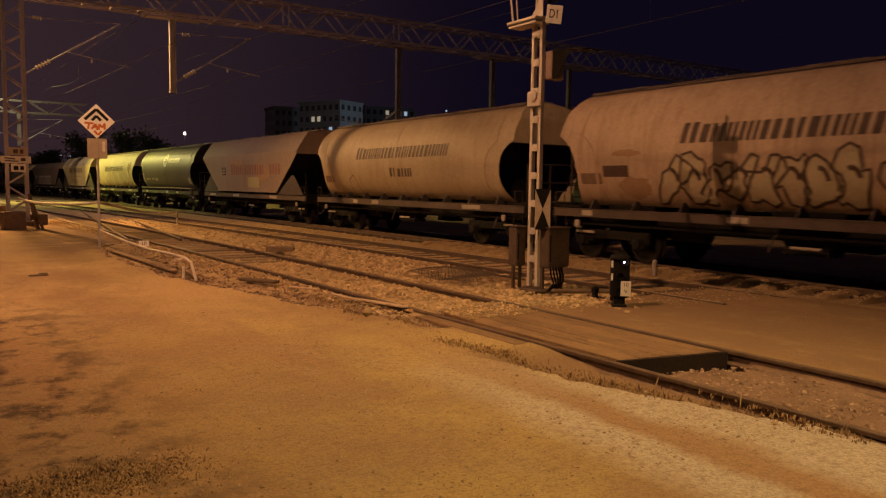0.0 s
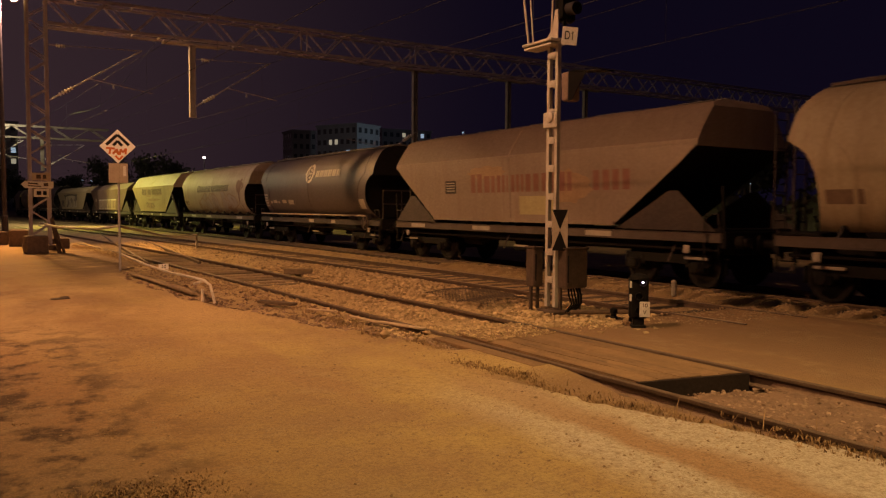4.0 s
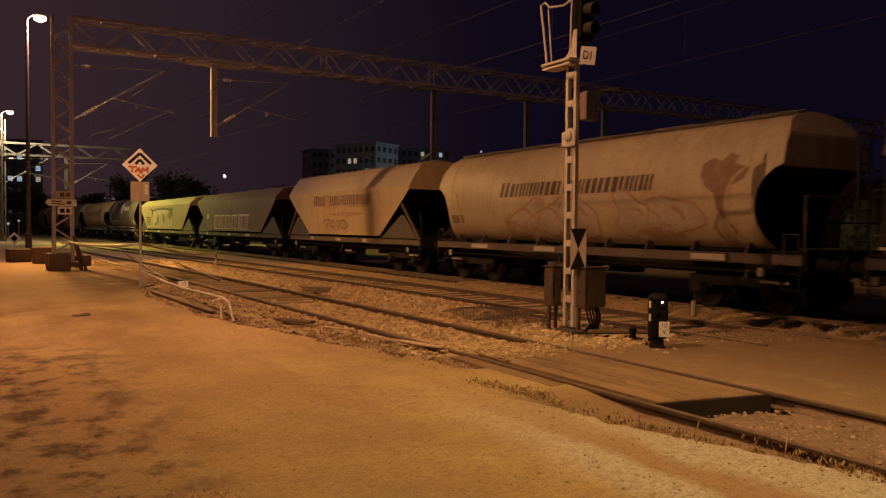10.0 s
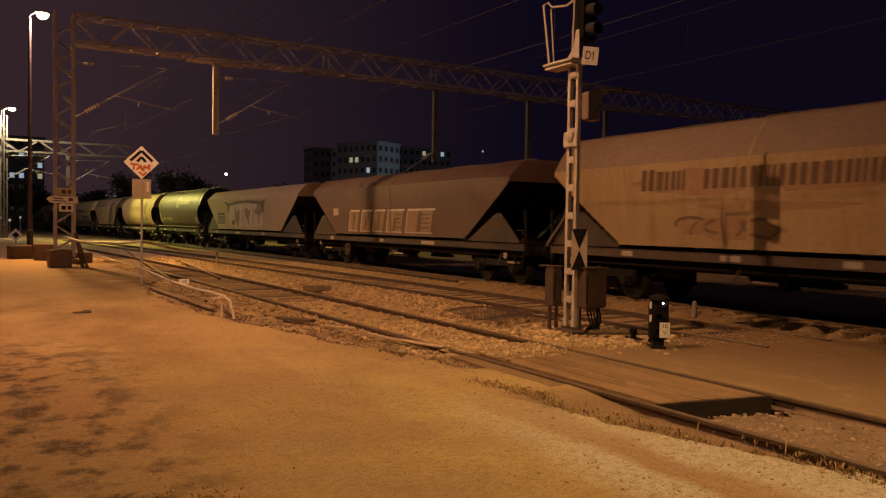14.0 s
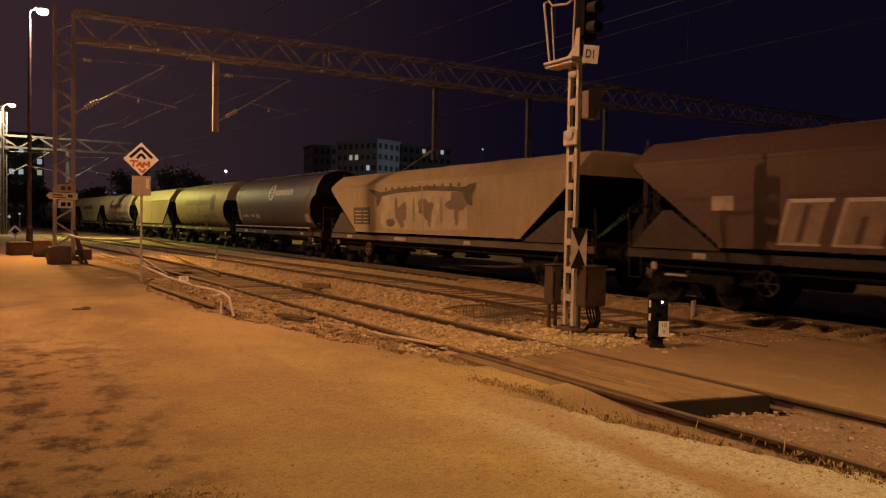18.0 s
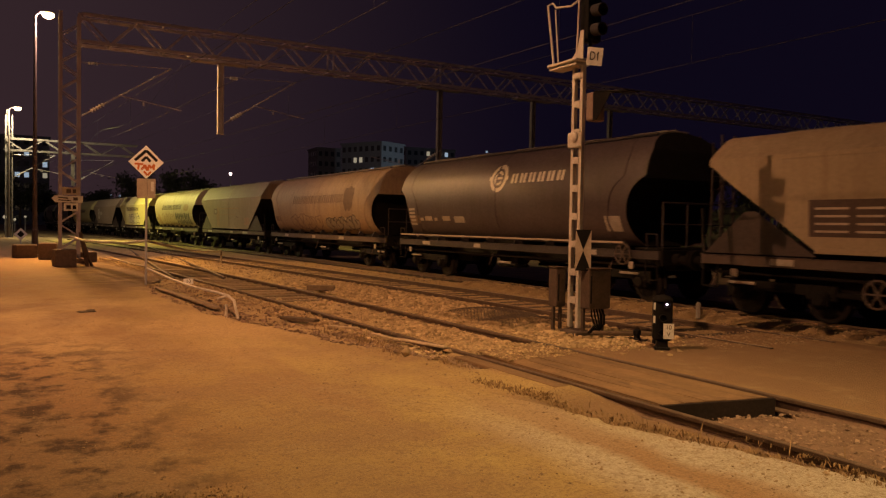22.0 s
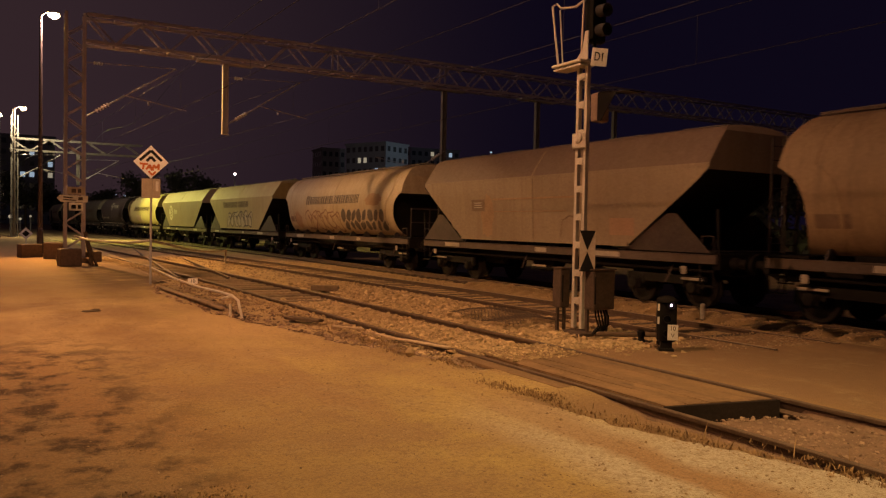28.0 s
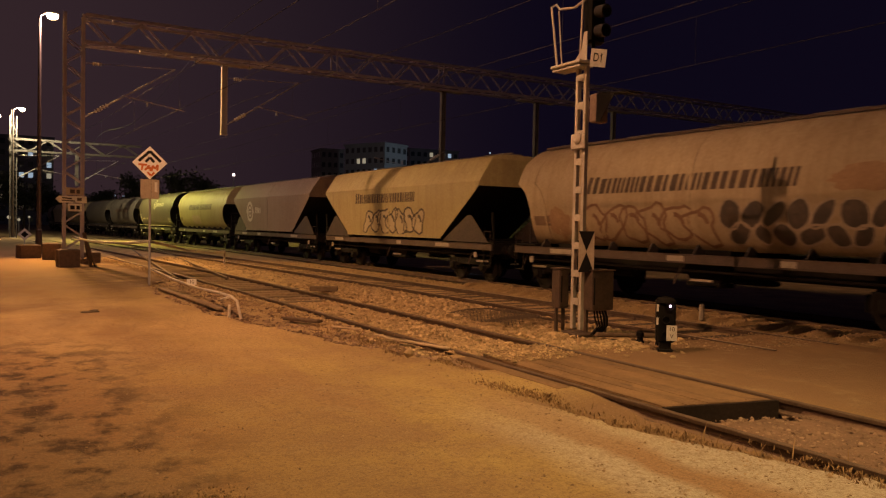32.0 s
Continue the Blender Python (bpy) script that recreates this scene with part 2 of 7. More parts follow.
M_WHITE = surface("white_enamel", (0.78, 0.77, 0.73), (0.60, 0.57, 0.50), 4, 30, 0.6, 0.45)
M_PLATE = surface("faded_sign_plate", (0.50, 0.42, 0.32), (0.34, 0.27, 0.20), 4, 30, 0.7, 0.6)
M_ORANGE = surface("orange_spray", (0.72, 0.20, 0.04), (0.55, 0.14, 0.03), 6, 40, 0.6, 0.6)
M_REP = surface("rosy_grey_paint", (0.27, 0.20, 0.165), (0.19, 0.135, 0.11), 5, 30, 0.8, 0.7)
M_BOARD = surface("dirty_white_board", (0.50, 0.43, 0.35), (0.36, 0.29, 0.22), 5, 30, 0.8, 0.6)
M_POLE = surface("dark_lamp_pole", (0.13, 0.105, 0.10), (0.085, 0.07, 0.065), 4, 30, 0.8, 0.8)
M_NET = surface("rusty_netting", (0.11, 0.078, 0.052), (0.065, 0.046, 0.03), 6, 30, 0.8, 0.8)
M_BOX = surface("grey_cabinet_paint", (0.10, 0.068, 0.05), (0.055, 0.037, 0.027), 5, 30, 0.9, 0.7, stain=(0.12, 0.07, 0.04), stain_scale=3.0)
# near black: grime, with the shade under and between wagons put into the colour
M_UNDER = surface("grimy_shade_black", (0.014, 0.012, 0.011), (0.009, 0.008, 0.0075), 4, 30, 0.9, 0.75)
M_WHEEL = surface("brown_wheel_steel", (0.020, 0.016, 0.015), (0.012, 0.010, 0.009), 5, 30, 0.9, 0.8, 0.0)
M_SOLE = surface("dusty_solebar", (0.125, 0.093, 0.079), (0.070, 0.050, 0.042), 1.2, 22, 0.95, 0.75, stain=(0.09, 0.06, 0.045), stain_scale=1.0, stain_at=0.52, stretch=(1, 1, 0.5))
M_SOLE_DARK = surface("dark_solebar", (0.055, 0.043, 0.044), (0.030, 0.024, 0.024), 1.2, 22, 0.95, 0.75)
M_SPLATE = surface("pale_data_panel", (0.46, 0.41, 0.35), (0.30, 0.26, 0.22), 5, 40, 0.7, 0.6)
M_LETTER = surface("brown_lettering", (0.048, 0.028, 0.022), (0.085, 0.05, 0.037), 3, 25, 0.9, 0.6)
M_LETTER_FADED = surface("faded_brown_lettering", (0.14, 0.088, 0.060), (0.23, 0.155, 0.105), 3, 25, 0.9, 0.7)
M_CREAM_LETTER = surface("cream_lettering", (0.66, 0.60, 0.50), (0.50, 0.44, 0.36), 3, 25, 0.7, 0.5)
M_SPRAY_W = surface("chalk_white_spray", (0.66, 0.64, 0.60), (0.46, 0.43, 0.39), 3, 20, 0.8, 0.7)
M_SPRAY_K = surface("black_spray", (0.05, 0.042, 0.04), (0.11, 0.085, 0.07), 3, 20, 0.9, 0.7)
M_SPRAY_R = surface("brown_spray", (0.19, 0.105, 0.07), (0.26, 0.155, 0.10), 3, 20, 0.9, 0.7)
M_SILVER = surface("dull_silver_spray", (0.46, 0.40, 0.33), (0.33, 0.25, 0.18), 2, 20, 0.8, 0.6)
M_RUSTY = surface("thin_rusty_smear", (0.36, 0.24, 0.145), (0.29, 0.18, 0.11), 2.5, 18, 0.9, 0.75)
M_DARK_SMEAR = surface("dark_brown_smear", (0.115, 0.070, 0.048), (0.165, 0.105, 0.07), 2.5, 18, 0.9, 0.75)
M_LEAF = varied("dark_foliage", (0.07, 0.074, 0.045), (0.045, 0.05, 0.03), 0.7, island=True)
M_WEED = varied("dry_weeds", (0.40, 0.26, 0.13), (0.24, 0.15, 0.075), 0.9, island=True)
M_GRASS = varied("dry_brown_grass", (0.38, 0.25, 0.12), (0.21, 0.13, 0.06), 0.9, island=True)
M_BARK = surface("tree_bark", (0.12, 0.09, 0.06), (0.07, 0.05, 0.035), 5, 25)
M_FACADE = surface("grey_render_facade", (0.40, 0.42, 0.44), (0.31, 0.33, 0.35), 0.15, 3, 0.7, 0.85)
M_FACADE_D = surface("brown_render_facade", (0.36, 0.33, 0.32), (0.28, 0.25, 0.24), 0.15, 3, 0.7, 0.85)
M_PANE = surface("dark_window_glass", (0.07, 0.075, 0.08), (0.10, 0.10, 0.105), 1, 5, 0.5, 0.15)
M_LIT = glow("lit_window", (1.0, 0.86, 0.60), 0.28)
M_LIT_COOL = glow("lit_window_cool", (0.62, 0.80, 1.0), 0.42)
M_HEAD = glow("sodium_lamp_glass", (1.0, 0.66, 0.24), 60.0)
M_HEAD2 = glow("pale_lamp_glass", (1.0, 0.80, 0.45), 14.0)
M_FARLAMP = glow("far_lamp_glass", (1.0, 0.78, 0.72), 8.0)
M_SHUNT = glow("shunt_lamp_lens", (1.0, 0.66, 0.95), 9.0)
M_WIRE = surface("overhead_wire", (0.055, 0.058, 0.075), (0.04, 0.04, 0.05), 3, 20, 0.8, 0.9, 0.0)
M_CERAMIC = surface("pale_insulator", (0.60, 0.60, 0.58), (0.45, 0.45, 0.43), 6, 30, 0.6, 0.3)
M_TUBE = surface("scuffed_white_tube", (0.78, 0.74, 0.66), (0.52, 0.44, 0.35), 3, 25, 0.8, 0.6, stain=(0.20, 0.12, 0.07), stain_scale=2.2)

# little sheen, so that these parts stay dark under the lamps
for m in (M_UNDER, M_WHEEL, M_BLACK, M_WIRE, M_SHADE_BEAM):
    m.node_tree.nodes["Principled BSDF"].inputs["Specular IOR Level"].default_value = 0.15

# ---- mesh helpers ----


class Shape:
    """Vertices and faces of one part."""

    def __init__(self):
        self.v, self.f = [], []

    def add(self, verts, faces):
        n = len(self.v)
        self.v += [tuple(map(float, p)) for p in verts]
        self.f += [tuple(i + n for i in f) for f in faces]
        return self

    def box(self, x, y, z, sx, sy, sz, rz=0.0, bevel=0.0):
        """A box by its centre and size; its long edges are chamfered by bevel."""
        c, s = math.cos(radians(rz)), math.sin(radians(rz))
        if bevel <= 0:
            p = [(i * sx / 2, j * sy / 2, k * sz / 2) for k in (-1, 1) for j in (-1, 1) for i in (-1, 1)]
            f = [(0, 2, 3, 1), (4, 5, 7, 6), (0, 1, 5, 4), (2, 6, 7, 3), (0, 4, 6, 2), (1, 3, 7, 5)]
        else:
            b = min(bevel, sx / 2.2, sy / 2.2, sz / 2.2)
            p = []
            for k, inset in ((-sz / 2, b), (-sz / 2 + b, 0), (sz / 2 - b, 0), (sz / 2, b)):
                hx, hy = sx / 2 - inset, sy / 2 - inset
                p += [(-hx + b, -hy, k), (hx - b, -hy, k), (hx, -hy + b, k), (hx, hy - b, k), (hx - b, hy, k), (-hx + b, hy, k), (-hx, hy - b, k), (-hx, -hy + b, k)]
            f = [tuple(range(7, -1, -1)), tuple(range(24, 32))]
            for r in range(3):
                f += [(r * 8 + i, r * 8 + (i + 1) % 8, r * 8 + 8 + (i + 1) % 8, r * 8 + 8 + i) for i in range(8)]
        return self.add([(x + c * a - s * b2, y + s * a + c * b2, z + d) for a, b2, d in p], f)

    def bar(self, p, q, w, h=None, up=(0, 0, 1)):
        """A square bar from p to q."""
        p, q, h = Vector(p), Vector(q), h or w
        d = (q - p).normalized()
        side = d.cross(Vector(up))
        if side.length < 1e-3:
            side = d.cross(Vector((1, 0, 0)))
        side.normalize()
        top = side.cross(d)
        v = [e + side * (i * w / 2) + top * (j * h / 2) for e in (p, q) for j in (-1, 1) for i in (-1, 1)]
        return self.add(v, [(0, 1, 3, 2), (4, 6, 7, 5), (0, 4, 5, 1), (2, 3, 7, 6), (0, 2, 6, 4), (1, 5, 7, 3)])

    def angle_iron(self, p, q, w, t, sx, sy):
        """An upright L profile; sx and sy say which way its legs point."""
        x0, y0, z0 = p
        x1, y1, z1 = q
        for z in ((z0, z1),):
            prof = [(0, 0), (w, 0), (w, t), (t, t), (t, w), (0, w)]
            lo = [(x0 + a * sx, y0 + b * sy, z[0]) for a, b in prof]
            hi = [(x1 + a * sx, y1 + b * sy, z[1]) for a, b in prof]
            self.add(lo + hi, [(i, (i + 1) % 6, 6 + (i + 1) % 6, 6 + i) for i in range(6)] + [(0, 1, 2, 3, 4, 5), (11, 10, 9, 8, 7, 6)])
        return self

    def tube(self, p, q, r, n=10, r2=None):
        p, q, r2 = Vector(p), Vector(q), r if r2 is None else r2
        d = (q - p).normalized()
        side = d.orthogonal().normalized()
        top = d.cross(side)
        v = []
        for e, rr in ((p, r), (q, r2)):
            v += [e + (side * math.cos(a) + top * math.sin(a)) * rr for a in (2 * math.pi * i / n for i in range(n))]
        f = [(i, (i + 1) % n, n + (i + 1) % n, n + i) for i in range(n)]
        return self.add(v, f + [tuple(range(n - 1, -1, -1)), tuple(range(n, 2 * n))])

    def path(self, pts, r, n=8):
        """A round tube along a polyline."""
        pts = [Vector(p) for p in pts]
        v, side = [], None
        for i, p in enumerate(pts):
            d = (pts[min(i + 1, len(pts) - 1)] - pts[max(i - 1, 0)]).normalized()
            side = d.orthogonal().normalized() if side is None else (side - d * side.dot(d)).normalized()
            top = d.cross(side)
            v += [p + (side * math.cos(a) + top * math.sin(a)) * r for a in (2 * math.pi * k / n for k in range(n))]
        f = [(j * n + i, j * n + (i + 1) % n, j * n + n + (i + 1) % n, j * n + n + i) for j in range(len(pts) - 1) for i in range(n)]
        return self.add(v, f + [tuple(range(n - 1, -1, -1)), tuple(range(len(v) - n, len(v)))])

    def lathe(self, centre, axis, prof, n=20):
        """Turns a profile of (along, radius) round an axis."""
        d = Vector(axis).normalized()
        side = d.orthogonal().normalized()
        top, c = d.cross(side), Vector(centre)
        v = []
        for a, r in prof:
            v += [c + d * a + (side * math.cos(t) + top * math.sin(t)) * r for t in (2 * math.pi * k / n for k in range(n))]
        f = [(j * n + i, j * n + (i + 1) % n, j * n + n + (i + 1) % n, j * n + n + i) for j in range(len(prof) - 1) for i in range(n)]
        return self.add(v, f + [tuple(range(n - 1, -1, -1)), tuple(range(len(v) - n, len(v)))])

    def mesh(self, name, smooth=False):
        me = bpy.data.meshes.new(name)
        me.from_pydata(self.v, [], self.f)
        bm = bmesh.new()
        bm.from_mesh(me)
        bmesh.ops.recalc_face_normals(bm, faces=bm.faces)
        bm.to_mesh(me)
        bm.free()
        if smooth:
            me.shade_smooth()
            me.set_sharp_from_angle(angle=radians(38))
        return me


def part(name, shape, material, parent=None, label="", smooth=False):
    me = shape if isinstance(shape, bpy.types.Mesh) else shape.mesh(name, smooth)
    if material and not me.materials:
        me.materials.append(material)
    ob = new(name, me)
    ob.parent = parent
    return tagged(ob, label)


def thing(name, label, category, x=0.0, y=0.0, z=0.0, rz=0.0, group="", kind=""):
    ob = new(name)
    ob.empty_display_size = 0.2
    ob.matrix_basis = pose(x, y, z, 0, 0, rz)
    return tagged(ob, label, category, group, kind)


def text_shape(text, size, depth=0.004):
    """Letters as a mesh, centred, upright in the x-z plane and facing -y."""
    cu = bpy.data.curves.new("letters", "FONT")
    cu.body, cu.size, cu.extrude, cu.align_x, cu.align_y = text, size, depth, "CENTER", "CENTER"
    ob = new("letters", cu)
    dep = bpy.context.evaluated_depsgraph_get()
    me = bpy.data.meshes.new_from_object(ob.evaluated_get(dep))
    bpy.data.objects.remove(ob)
    me.transform(Matrix.Rotation(radians(90), 4, "X"))
    me.materials.clear()
    return me


def rough_stones(count, place, lo, hi, seed):
    """Many loose stones in one mesh; place(rng) gives x, y, z."""
    rng = np.random.default_rng(seed)
    g = (1 + 5 ** 0.5) / 2
    ico = np.array([(-1, g, 0), (1, g, 0), (-1, -g, 0), (1, -g, 0), (0, -1, g), (0, 1, g), (0, -1, -g), (0, 1, -g), (g, 0, -1), (g, 0, 1), (-g, 0, -1), (-g, 0, 1)]) / 1.9
    tri = np.array([(0, 11, 5), (0, 5, 1), (0, 1, 7), (0, 7, 10), (0, 10, 11), (1, 5, 9), (5, 11, 4), (11, 10, 2), (10, 7, 6), (7, 1, 8), (3, 9, 4), (3, 4, 2), (3, 2, 6), (3, 6, 8), (3, 8, 9), (4, 9, 5), (2, 4, 11), (6, 2, 10), (8, 6, 7), (9, 8, 1)])
    vs, fs = [], []
    for k in range(count):
        x, y, z = place(rng)
        s = lo * (hi / lo) ** (rng.random() ** 2.2)
        a = rng.random() * 6.283
        p = ico * (0.5 + 0.95 * rng.random((12, 1))) * s * np.array([1.0, 0.5 + 0.5 * rng.random(), 0.4 + 0.45 * rng.random()])
        q = p.copy()
        q[:, 0], q[:, 1] = p[:, 0] * math.cos(a) - p[:, 1] * math.sin(a), p[:, 0] * math.sin(a) + p[:, 1] * math.cos(a)
        vs.append(q + (x, y, z + 0.06 * s))
        fs.append(tri + 12 * k)
    me = bpy.data.meshes.new("stones")
    me.from_pydata(np.concatenate(vs).tolist(), [], np.concatenate(fs).tolist())
    return me


def tufts(count, place, height, seed, blades=7):
    """Blades of grass and weeds in one mesh."""
    rng = np.random.default_rng(seed)
    v, f = [], []
    for _ in range(count):
        x, y, z = place(rng)
        for _ in range(blades):
            h = height * (0.35 + 0.8 * rng.random())
            a, lean, w = rng.random() * 6.283, 0.25 + 0.9 * rng.random(), 0.003 + 0.005 * rng.random()
            dx, dy = math.cos(a), math.sin(a)
            bx, by = x + 0.05 * rng.normal(), y + 0.05 * rng.normal()
            n = len(v)
            v += [(bx - dy * w, by + dx * w, z), (bx + dy * w, by - dx * w, z), (bx + dx * lean * h * 0.4 + dy * w * 0.7, by + dy * lean * h * 0.4 - dx * w * 0.7, z + h * 0.6), (bx + dx * lean * h * 0.4 - dy * w * 0.7, by + dy * lean * h * 0.4 + dx * w * 0.7, z + h * 0.6), (bx + dx * lean * h, by + dy * lean * h, z + h)]
            f += [(n, n + 1, n + 2, n + 3), (n + 3, n + 2, n + 4)]
    me = bpy.data.meshes.new("tufts")
    me.from_pydata(v, [], f)
    return me


# ---- ground ----


def siding_x(y):
    return -0.00088 * min(y, 45.0) ** 2 - 0.0792 * max(y - 45.0, 0.0)


def middle_x(y):
    return -0.00115 * min(y, 36.0) ** 2 - 0.0828 * max(y - 36.0, 0.0)


def main_x(y):
    """How far the main line lies to the left of its straight course."""
    if y < 10:
        return 0.0
    if y < 118:
        return -0.000438 * (y - 10) ** 2
    d = y - 118
    return -0.000438 * 108 ** 2 - 0.0946 * d + 0.0019 * d * d


def shoulder(y):
    """Where the packed drive breaks off towards the siding."""
    return float(np.interp(y, (7.8, 9.5, 10.5, 12.3, 14.0, 17.6, 21.0, 24.0), (5.0, 4.72, 4.32, 4.02, 3.55, 3.24, 3.3, 4.2))) + 0.16 * noise.noise((0, y * 1.1, 4)) + 0.06 * noise.noise((0, y * 4.0, 2))


def earth(x, y):
    """The height of the ground."""
    z = 0.035 * noise.noise((x * 0.35, y * 0.35, 0)) + 0.012 * noise.noise((x * 1.7, y * 1.7, 3))
    if x > 4.6 and -40 < y < 140:
        s, m, t = x - siding_x(y), x - middle_x(y), x - main_x(y)
        z = 0.01 * noise.noise((x * 1.7, y * 1.7, 3)) - 0.02
        if y > 8.8:
            if s < 7.6:
                z = -0.07 - 0.08 * max(0.0, min(1.0, (y - 16) / 4)) + 0.02 * noise.noise((x * 2, y * 2, 5))
            elif m < 9.5:
                z = -0.05 + 0.07 * max(0.0, math.sin((s - 7.6) * 1.6)) * (1 if y > 9.6 else 0)
            elif m < 11.7:
                z = -0.09
            else:
                z = -0.11
            if t > 12.4:
                z = -0.16
        else:
            if t > 12.2:
                z = -0.14 + 0.02 * noise.noise((x * 2, y * 2, 5))
            elif x > 11.6:
                z = -0.05
            elif x > 7.0:
                z = 0.002 + 0.012 * noise.noise((x * 1.7, y * 1.7, 3))
        if 5.56 < s < 6.965 and y < 6.1:
            z = -0.085 + 0.05 * noise.noise((x * 1.3, y * 1.3, 8)) - 0.20 * max(0.0, min(1.0, (y - 5.06 + 0.20 * (s - 5.6)) / 0.12))
        if s < 5.44 and y < 9.2:
            e = x + 0.30 * y - 6.29
            if e > 0 and y < 6.2:
                z = -0.10 * min(1.0, e / 0.12) * min(1.0, (6.2 - y) / 0.8) + 0.02 * noise.noise((x * 3, y * 3, 9))
            elif y > 5.2:
                z = 0.004 + 0.012 * noise.noise((x * 3, y * 3, 9))
    if 7.8 < y < 24 and shoulder(y) < x < 5.3:
        z = -0.045 * min(1.0, (x - shoulder(y)) / 0.1) + 0.03 * noise.noise((x * 3.0, y * 3.0, 6))
    if math.hypot(x, y) > 140:
        z = -0.2
    return z


def ground():
    xs = sorted({*np.round(np.arange(-9, 20.1, 0.22), 3), 4.6, 4.7, 4.8, 4.88, 4.96, 5.02, 5.1, 5.18, 5.26, 5.34, 5.4, 5.53, 5.56, 5.6, 6.88, 6.93, 6.955, 6.985, *range(-60, -9, 6), *range(21, 70, 4), -1500, -500, -180, -100, 120, 220, 500, 1500})
    ys = sorted({*np.round(np.arange(-4, 46, 0.3), 3), 4.86, 4.94, 5.02, 5.06, 5.1, 5.18, 5.26, 5.34, 5.42, 5.46, 6.06, 6.12, *range(-40, -4, 6), *range(46, 140, 4), -1500, -400, -120, 170, 230, 320, 500, 900, 1500})
    v = [(x, y, earth(x, y)) for y in ys for x in xs]
    n = len(xs)
    f = [(j * n + i, j * n + i + 1, j * n + n + i + 1, j * n + n + i) for j in range(len(ys) - 1) for i in range(n - 1)]
    me = bpy.data.meshes.new("ground")
    me.from_pydata(v, [], f)
    me.shade_smooth()
    me.materials.append(M_GROUND)
    me.materials.append(M_BED)
    me.materials.append(M_RED_EARTH)
    for p in me.polygons:
        x, y, _ = p.center
        s, m, t = x - siding_x(y), x - middle_x(y), x - main_x(y)
        if -60 < y < 150 and (5.43 < s < 6.97 and not 5.5 < y < 9.0 or t > 12.0 or (y > 9.0 and s > 5.0 and t < 17) or (7.8 < y < 24 and x > shoulder(y) - 0.05 and s < 6)):
            p.material_index = 1
        if 5.42 < x < 7.0 and -6 < y < 9.2:
            p.material_index = 2
    tagged(new("ground", me), "packed sandy earth of a railway yard, lit orange at night", "ground", kind="structure")


ground()

# ---- tracks ----


def rail_shape(x0, bend, y0, y1, step, z):
    """A rail with foot, web and head along a gently bent line; z is the top of its head."""
    prof = [(-0.07, -0.15), (0.07, -0.15), (0.07, -0.135), (0.012, -0.115), (0.012, -0.045), (0.036, -0.035), (0.036, -0.006), (0.028, 0.0), (-0.028, 0.0), (-0.036, -0.006), (-0.036, -0.035), (-0.012, -0.045), (-0.012, -0.115), (-0.07, -0.135)]
    s, k = Shape(), len(prof)
    ys = list(np.arange(y0, y1, step)) + [y1]
    v = [(x0 + bend(y) + a, y, z + b) for y in ys for a, b in prof]
    f = [(j * k + i, j * k + (i + 1) % k, j * k + k + (i + 1) % k, j * k + k + i) for j in range(len(ys) - 1) for i in range(k)]
    return s.add(v, f + [tuple(range(k)), tuple(range(len(v) - 1, len(v) - k - 1, -1))])


def head_shape(x0, bend, y0, y1, step, z):
    """The polished strip on top of a rail."""
    s = Shape()
    ys = list(np.arange(y0, y1, step)) + [y1]
    v = [(x0 + bend(y) + a, y, z + 0.003) for y in ys for a in (-0.026, 0.026)]
    return s.add(v, [(2 * j, 2 * j + 1, 2 * j + 3, 2 * j + 2) for j in range(len(ys) - 1)])


def track(name, label, x_near, x_far, bend, y0, y1, z, sleeper_mat, sleepers, polished, seed):
    t = thing(name, label, "railway track", kind="structure")
    for x in (x_near, x_far):
        r = part("rail", rail_shape(x, bend, y0, y1, 2.0, z), M_RAIL, t)
        if polished:
            part("rail_head", head_shape(x, bend, y0, y1, 2.0, z), M_RAILTOP, r, "polished running surface")
    rng = random.Random(seed)
    if sleepers:
        s0, s1, gap = sleepers
        block = Shape().box(0, 0, -0.085, 2.5, 0.24, 0.17, bevel=0.02).mesh("sleeper")
        clip = Shape()
        for x in (-0.755, 0.755):
            for d in (-0.1, 0.1):
                clip.box(x + d, 0, 0.012, 0.07, 0.09, 0.03, bevel=0.008)
        clip = clip.mesh("fastening")
        block.materials.append(sleeper_mat)
        y = s0
        while y < s1:
            mid = (x_near + x_far) / 2 + bend(y)
            sl = part("sleeper", block, None, t)
            sl.matrix_basis = pose(mid + rng.uniform(-0.03, 0.03), y + rng.uniform(-0.03, 0.03), z - (0.17 if x_near < 6 and y < 16.9 else 0.085 if x_near < 6 and y < 30 else 0.10 if x_near < 13 else 0.08 if y < 9.5 else 0.13) + rng.uniform(-0.01, 0.005), 0, 0, rng.uniform(-1, 1))
            if polished:
                c = part("fastening", clip, M_RAIL, sl)
            y += gap
    return t


track("siding_track", "rusty disused siding with rubble between its rails", 5.48, 6.98, siding_x, -14.0, 70.0, 0.03, M_SLEEPER, (11.0, 60.0, 0.68), False, 3)
track("middle_track", "rusty through track on dark dusty sleepers", 9.88, 11.38, middle_x, 7.3, 75.0, 0.02, M_SLEEPER_MID, (9.2, 60.0, 0.6), True, 4)
track("main_track", "main line track under the moving grain train", 13.7, 15.2, main_x, -40.0, 150.0, 0.0, M_SLEEPER_DARK, (0.6, 70.0, 0.6), True, 5)

# points where the siding joins the middle track
switch = thing("switch_track", "crossing rails of a set of points", "railway track", kind="structure")
for dx, dz in ((0.0, 0.0), (1.5, 0.0)):
    part("rail", rail_shape(5.15 + dx, lambda y: -0.6 + 0.085 * (y - 24.0), 24.0, 52.0, 2.0, 0.03), M_RAIL, switch)

